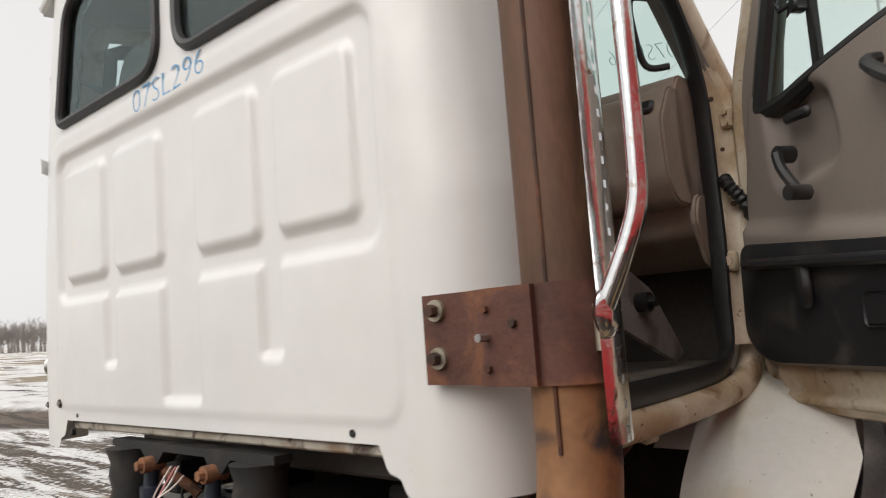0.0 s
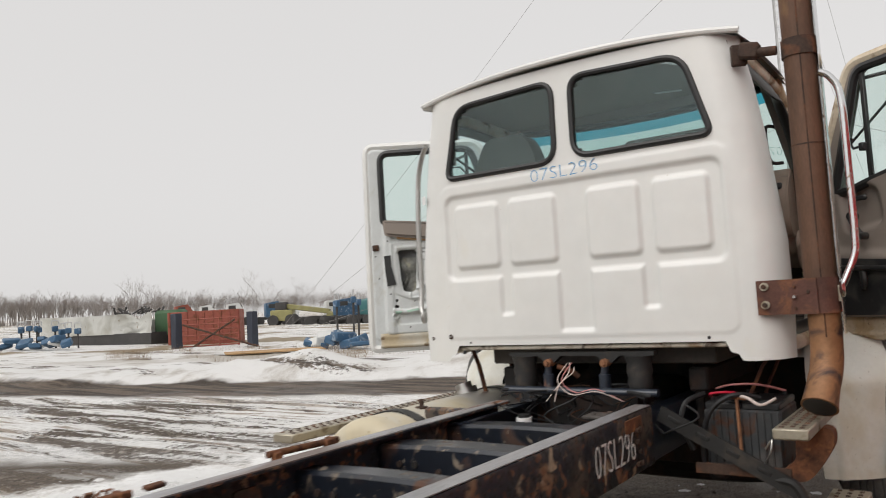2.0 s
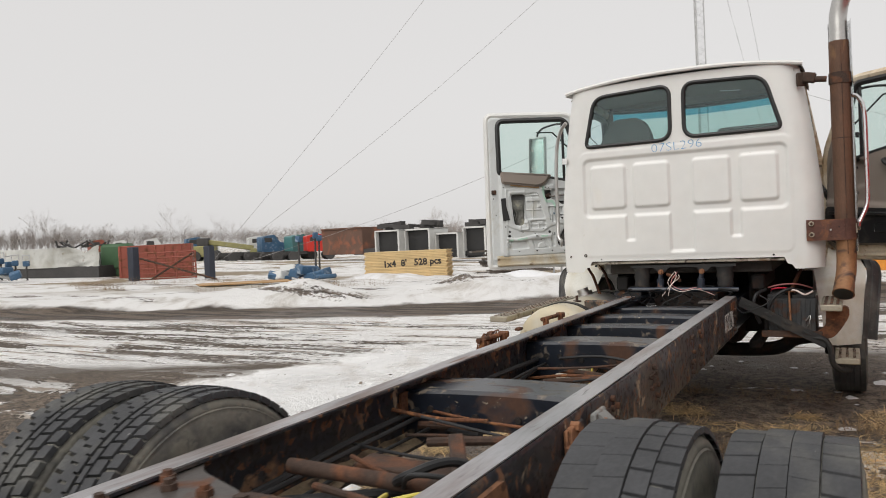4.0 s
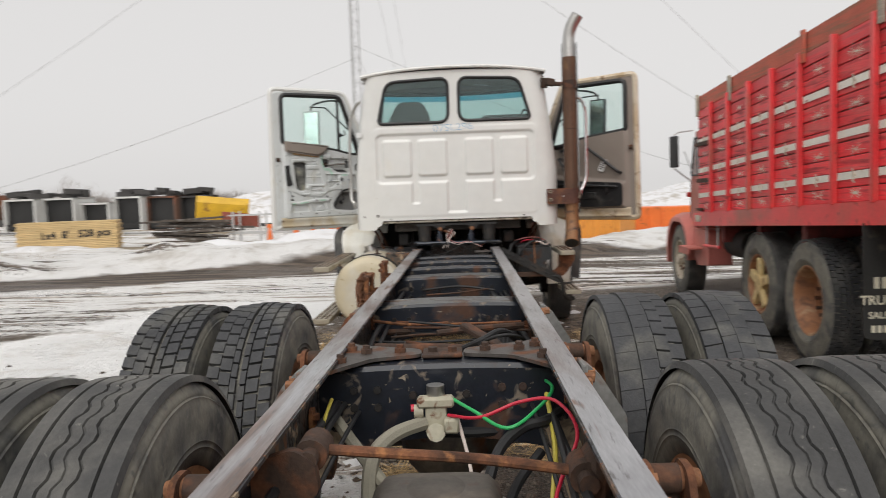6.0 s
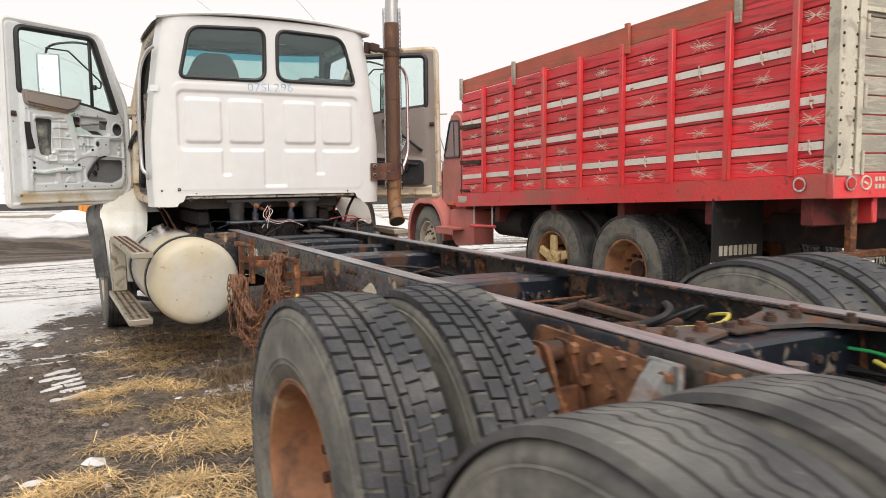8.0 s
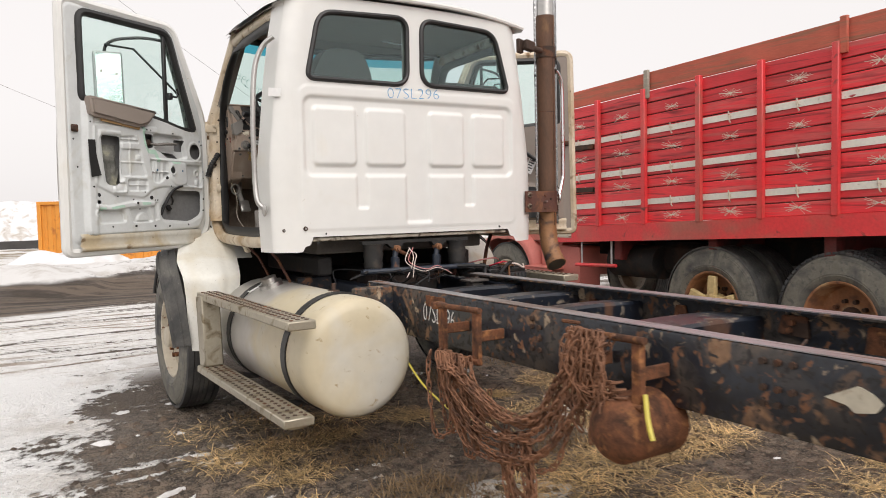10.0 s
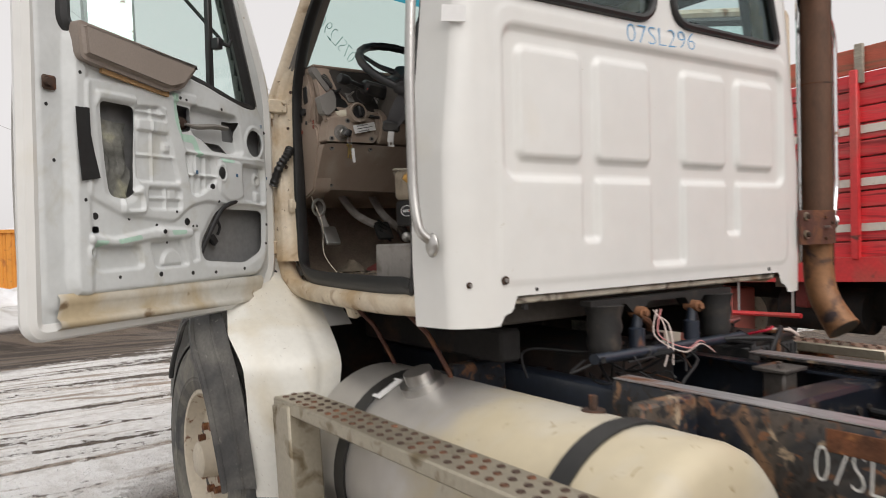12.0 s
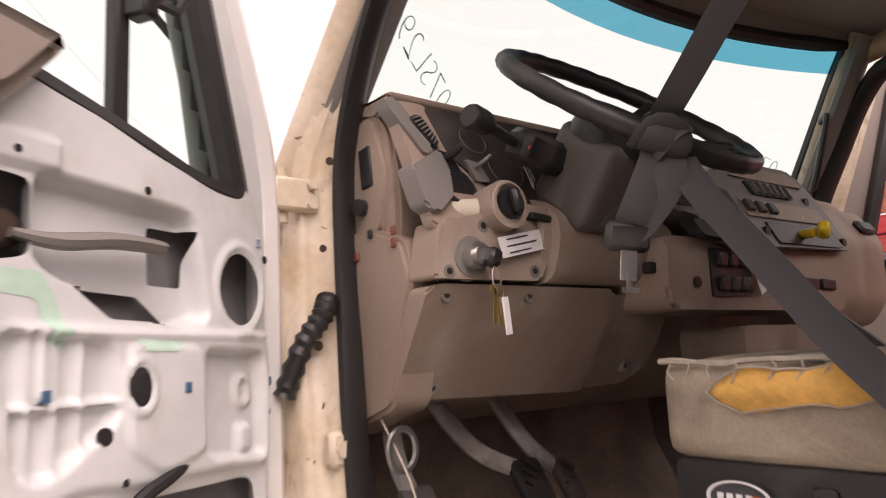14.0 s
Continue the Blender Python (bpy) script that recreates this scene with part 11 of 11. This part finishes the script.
solo("steel_frame_rack", bm, M["galv"], "tall open steel frame", "rack", m=pose(-8.0, 38.0, gz(-8, 38), 0, 0, 5))
# far row of truck cabs
rb = random.Random(61)
for k, (x, y, c) in enumerate(((-63.5, 55, "blue"), (-53.1, 55.5, "blue"), (-50.1, 56.5, "teal"), (-47.0, 55.6, "red_plastic"), (-69, 54, "far_white"), (-76, 52, "red_gate"), (-67, 59, "far_white"), (-82, 60, "far_white"), (-57, 58, "far_white"))):
    tk = thing("parked_truck", pose(x, y, gz(x, y), 0, 0, rb.uniform(-50, -20)), "old parked truck far across the yard", "truck", "far parked trucks")
    bm = bmesh.new()
    prism_x(bm, round_poly([(-1.2, 0.9), (-1.2, 2.5), (0.2, 2.7), (0.7, 1.9), (1.9, 1.7), (2.0, 0.9)], 0.15, 3), -1.05, 1.05)
    part("cab", bm, M[c], tk)
    bm = bmesh.new()
    bx(bm, (0, 0.43, 2.18), (1.9, 0.1, 0.5), rot=(-32, 0, 0))
    bx(bm, (0, -0.5, 2.15), (2.14, 0.8, 0.45))
    part("cab_glass", bm, M["far_dark"], tk)
    bm = bmesh.new()
    bx(bm, (0, -3.4, 0.8), (1.0, 4.6, 0.3))
    for yy in (1.1, -2.6, -4.2):
        cy(bm, (-1.1, yy, 0.5), (1.1, yy, 0.5), 0.5, 16)
    part("chassis", bm, M["far_dark"], tk)
lm = thing("boom_loader", pose(-59.2, 54.0, gz(-59, 54), 0, 0, 35), "old olive-yellow loader with a lowered boom", "loader")
for nm, c, sz, rt, mt in (("boom", (1.2, 0, 1.7), (5.2, 0.6, 0.55), (0, 10, 0), "olive"), ("loader_body", (-1.4, 0, 1.1), (2.4, 1.8, 1.2), (0, 0, 0), "olive"), ("loader_cab", (-1.5, 0, 2.1), (1.2, 1.4, 0.9), (0, 0, 0), "far_dark"), ("bucket", (3.9, 0, 0.7), (0.9, 2.0, 0.9), (0, 25, 0), "olive")):
    bm = bmesh.new()
    bx(bm, c, sz, rot=rt, bev=0.08)
    part(nm, bm, M[mt], lm)
for x in (-2.3, -0.4):
    bm = bmesh.new()
    cy(bm, (x, -1.1, 0.6), (x, 1.1, 0.6), 0.6, 18)
    part("axle_tyres", bm, M["far_dark"], lm)
# radio mast with guys
mast = thing("radio_mast", pose(-8.5, 55.0, gz(-8, 55)), "tall guyed lattice radio mast", "mast")
bm = bmesh.new()
legs = [(0.42 * math.cos(a), 0.42 * math.sin(a)) for a in (0.3, 2.4, 4.5)]
for x, y in legs:
    cy(bm, (x, y, 0), (x, y, 70), 0.05, 5)
part("mast_leg", bm, M["galv"], mast)
bm = bmesh.new()
for k in range(140):
    for i in range(3):
        a, b = legs[i], legs[(i + 1) % 3]
        z = 0.5 * k
        cy(bm, (*a, z), (*b, z + (0.5 if k % 2 else 0.0)), 0.012, 4)
        cy(bm, (*a, z), (*b, z + 0.5), 0.012, 4)
part("mast_lacing", bm, M["galv"], mast)
for (ax, ay), tops in (((-38.5, -15.3), (14, 31, 47)), ((36, -14), (15, 30, 45)), ((4, 42), (15, 30, 45))):
    for zt in tops:
        pts = [Vector((0, 0, zt)).lerp(Vector((ax, ay, 0.2)), t) - Vector((0, 0, 1.2 * math.sin(math.pi * t))) for t in np.linspace(0, 1, 9)]
        bm = bmesh.new()
        tube(bm, pts, 0.013, 4)
        part("guy_wire", bm, M["wire"], mast, "thin steel guy wire")


# bare winter woods
def woods():
    rs = random.Random(71)
    V, F = [], []

    def stick(p, d, L, r, depth):
        q = p + d * L
        side = d.cross(Vector((0.7, 0.7, 0.1))).normalized()
        b = len(V)
        V.extend([tuple(p - side * r), tuple(p + side * r), tuple(q + side * r * 0.35), tuple(q - side * r * 0.35)])
        F.append((b, b + 1, b + 2, b + 3))
        if depth:
            for k in range(4 if depth > 1 else 5):
                nd = (d + Vector((rs.uniform(-0.8, 0.8), rs.uniform(-0.8, 0.8), rs.uniform(-0.1, 0.6)))).normalized()
                stick(p + d * L * rs.uniform(0.45, 1.0), nd, L * rs.uniform(0.45, 0.7), r * 0.5, depth - 1)

    for k in range(2600):
        a = radians(rs.uniform(93, 182))
        R = rs.uniform(190, 260)
        x, y = R * math.cos(a), R * math.sin(a)
        h = rs.uniform(5.2, 7.6)
        stick(Vector((x, y, gz(x, y) - 0.3)), Vector((rs.uniform(-0.1, 0.1), rs.uniform(-0.1, 0.1), 1)).normalized(), h * 0.6, 0.26, 3)
    for x, y, h in ((-75, 62, 7.5), (-70, 66, 6), (-98, 60, 8), (-110, 70, 7), (-60, 108, 8)):
        for k in range(3):
            stick(Vector((x + rs.uniform(-1, 1), y + rs.uniform(-1, 1), gz(x, y))), Vector((rs.uniform(-0.3, 0.3), rs.uniform(-0.3, 0.3), 1)).normalized(), h * 0.5, 0.14, 4)
    me = bpy.data.meshes.new("mesh")
    me.from_pydata(V, [], F)
    me.materials.append(M["bark"])
    return tagged(new("winter_trees", me), "line of bare grey-brown winter trees, paled as haze", "trees", kind="stuff")


woods()


def SURF(x, y):
    """Height of the uneven yard over the smooth ground."""
    s_ = road_s(x, y) + 0.9 * fbm(x, y, 0.16, 4, 1)
    yard = np.clip((3.5 - s_) / 4, 0, 1)
    h_ = 0.05 * fbm(x, y, 0.5, 6, 0) * (0.5 + 0.5 * yard) + yard * (0.03 * fbm(x, y, 2.2, 5, 2) + 0.02 * np.abs(fbm(x, y, 5.0, 3, 7))) - 0.01
    h_ = h_ + 0.035 * fbm((x * 0.947 + y * 0.322) * 0.12, s_, 1.1, 5, 3) * np.clip((s_ - 0.5) / 2, 0, 1) * np.clip((10 - s_) / 2, 0, 1)
    return h_


# dry grass and straw round the trucks
def straw(name, spots, mat, seed, label, hmin, hmax, flat):
    rs = random.Random(seed)
    V, F = [], []
    for cx, cyy, r, n in spots:
        lift = float(SURF(np.array([cx]), np.array([cyy]))[0])
        for k in range(n):
            a, d = rs.uniform(0, 6.28), r * math.sqrt(rs.random())
            x, y = cx + d * math.cos(a), cyy + d * math.sin(a) * 0.6
            L = rs.uniform(hmin, hmax)
            t = rs.uniform(0, 6.28)
            lean = rs.uniform(*flat)
            dv = Vector((math.cos(t) * math.sin(lean), math.sin(t) * math.sin(lean), math.cos(lean)))
            side = Vector((-math.sin(t), math.cos(t), 0)) * rs.uniform(0.0012, 0.003)
            p = Vector((x, y, gz(x, y) + lift + rs.uniform(-0.01, 0.025)))
            q = p + dv * L * 0.6
            e = q + (dv + Vector((0, 0, -0.4))).normalized() * L * 0.4
            b = len(V)
            V.extend([tuple(p - side), tuple(p + side), tuple(q + side * 0.8), tuple(q - side * 0.8), tuple(e)])
            F.append((b, b + 1, b + 2, b + 3))
            F.append((b + 3, b + 2, b + 4))
    me = bpy.data.meshes.new("mesh")
    me.from_pydata(V, [], F)
    me.materials.append(M[mat])
    return tagged(new(name, me), label, "grass", kind="stuff")


rb = random.Random(81)
spots = [(rb.uniform(-1.6, 2.6), rb.uniform(-4.2, 0.9), rb.uniform(0.1, 0.4), 210) for k in range(34)]
spots += [(rb.uniform(-2.2, -0.9), rb.uniform(-4.2, -2.4), rb.uniform(0.08, 0.22), 210) for k in range(12)]
spots += [(-1.16, -0.1, 0.4, 700), (-1.24, -1.0, 0.25, 500), (-1.0, -1.2, 0.2, 350), (-1.55, -1.14, 0.12, 160), (-0.78, -2.2, 0.3, 600), (-0.6, -2.45, 0.35, 700), (1.23, -0.7, 0.45, 1300), (-1.06, -2.36, 0.35, 700), (-1.5, -2.2, 0.2, 260), (-1.07, -0.5, 0.25, 300), (-1.53, -1.08, 0.15, 200), (-1.2, -3.0, 0.3, 400)]
spots += [(1.0, -1.2, 0.6, 1500), (0.1, -2.2, 0.6, 1400), (0.2, -1.4, 0.5, 900), (-0.9, -1.75, 0.4, 800), (0.55, -2.9, 0.5, 900), (-1.4, -3.4, 0.3, 500), (-1.75, -2.7, 0.2, 220), (0.9, -3.2, 0.5, 800), (2.0, 0.4, 0.8, 1300)]
straw("dry_straw", spots, "straw", 5, "flattened dry yellow straw on mud", 0.06, 0.22, (1.3, 1.58))
spots = [(rb.uniform(-1.2, 2.6), rb.uniform(-3.0, 1.6), rb.uniform(0.2, 0.5), 260) for k in range(26)]
straw("brown_weeds", spots, "weed", 6, "low brown weeds under the truck", 0.04, 0.14, (0.5, 1.5))
spots = [(rb.uniform(-24, -12), rb.uniform(10, 15), rb.uniform(0.3, 0.9), 140) for k in range(30)] + [(rb.uniform(-6, 6), rb.uniform(15, 26), rb.uniform(0.4, 1.2), 160) for k in range(20)]
straw("bank_grass", spots, "weed", 7, "thin dead grass on the snow bank", 0.15, 0.5, (0.0, 0.6))


# loose stones, clods and crusts of snow on the yard
def bare_spot(rs, x0, x1, y0, y1):
    """A place off the sheet of snow west of the truck."""
    while True:
        x, y = rs.uniform(x0, x1), rs.uniform(y0, y1)
        if x > -2.1 + 0.38 * y or y < -1.0 or rs.rand() < 0.06:
            return x, y


def scatter(name, n, mat, seed, label, size, area, flat):
    rs = np.random.RandomState(seed)
    V, F = [], []
    base = np.array([(1, 0, 0), (0.3, 0.95, 0), (-0.8, 0.6, 0), (-0.8, -0.6, 0), (0.3, -0.95, 0), (0.2, 0.1, 1), (-0.3, -0.2, 0.8)])
    tris = [(0, 1, 5), (1, 2, 5), (2, 6, 5), (2, 3, 6), (3, 4, 6), (4, 5, 6), (4, 0, 5)]
    XY = np.array([area(rs) for k in range(n)])
    lift = SURF(XY[:, 0], XY[:, 1])
    for k in range(n):
        x, y = XY[k]
        r = size[0] * (size[1] / size[0]) ** (rs.rand() ** 2.2)
        a = rs.uniform(0, 6.28)
        P = base * (1 + 0.35 * rs.uniform(-1, 1, base.shape)) * (r, r, r * flat)
        c, s_ = math.cos(a), math.sin(a)
        z = gz(x, y) - 0.25 * r * flat
        b = len(V)
        V.extend([(x + c * p[0] - s_ * p[1], y + s_ * p[0] + c * p[1], z + p[2] + lift[k]) for p in P])
        F.extend([tuple(b + i for i in t) for t in tris])
    me = bpy.data.meshes.new("mesh")
    me.from_pydata(V, [], F)
    me.materials.append(M[mat])
    return tagged(new(name, me), label, "snow" if mat == "slush" else "stones", kind="stuff")


scatter("mud_clods", 5200, "clod", 93, "frozen dark mud clods beside the truck", (0.008, 0.05), lambda rs: bare_spot(rs, -3.6, 2.8, -5.5, 1.2), 0.6)
scatter("loose_gravel", 7500, "stone", 91, "loose gravel and frozen clods on the yard", (0.005, 0.034), lambda rs: bare_spot(rs, -7.5, 5, -8, 3.2), 0.7)
scatter("snow_crust", 420, "slush", 92, "small crusts of dirty snow", (0.015, 0.11), lambda rs: (rs.uniform(-6.5, 5), rs.uniform(-8, 3)), 0.3)


def track_snow():
    """Bars of snow left standing in a tyre track."""
    rs = random.Random(17)
    V, F = [], []
    d, q = Vector((0.85, 0.52, 0)), Vector((-0.52, 0.85, 0))
    for k in range(6):
        c = Vector((-1.72, -0.72, 0)) + q * (0.11 * (k - 2.5)) + d * (0.05 * (k - 2.5) + rs.uniform(-0.03, 0.03))
        L, b = rs.uniform(0.08, 0.19), len(V)
        for i in range(9):
            t = i / 4 - 1
            w = 0.02 * math.sqrt(max(0.02, 1 - t * t)) * rs.uniform(0.7, 1.2)
            m = c + d * (L * t) + q * rs.uniform(-0.008, 0.008)
            z = gz(m.x, m.y) + float(SURF(np.array([m.x]), np.array([m.y]))[0])
            for o, dz in ((-w, -0.004), (-0.5 * w, 0.012), (0.4 * w, 0.014), (w, -0.004)):
                V.append((m.x + q.x * o, m.y + q.y * o, z + dz))
            if i:
                for j in range(3):
                    F.append((b + 4 * (i - 1) + j, b + 4 * (i - 1) + j + 1, b + 4 * i + j + 1, b + 4 * i + j))
    me = bpy.data.meshes.new("mesh")
    me.from_pydata(V, [], F)
    me.materials.append(M["slush"])
    return tagged(new("track_snow", me), "white snow bars left in a tyre track", "snow", kind="stuff")


track_snow()
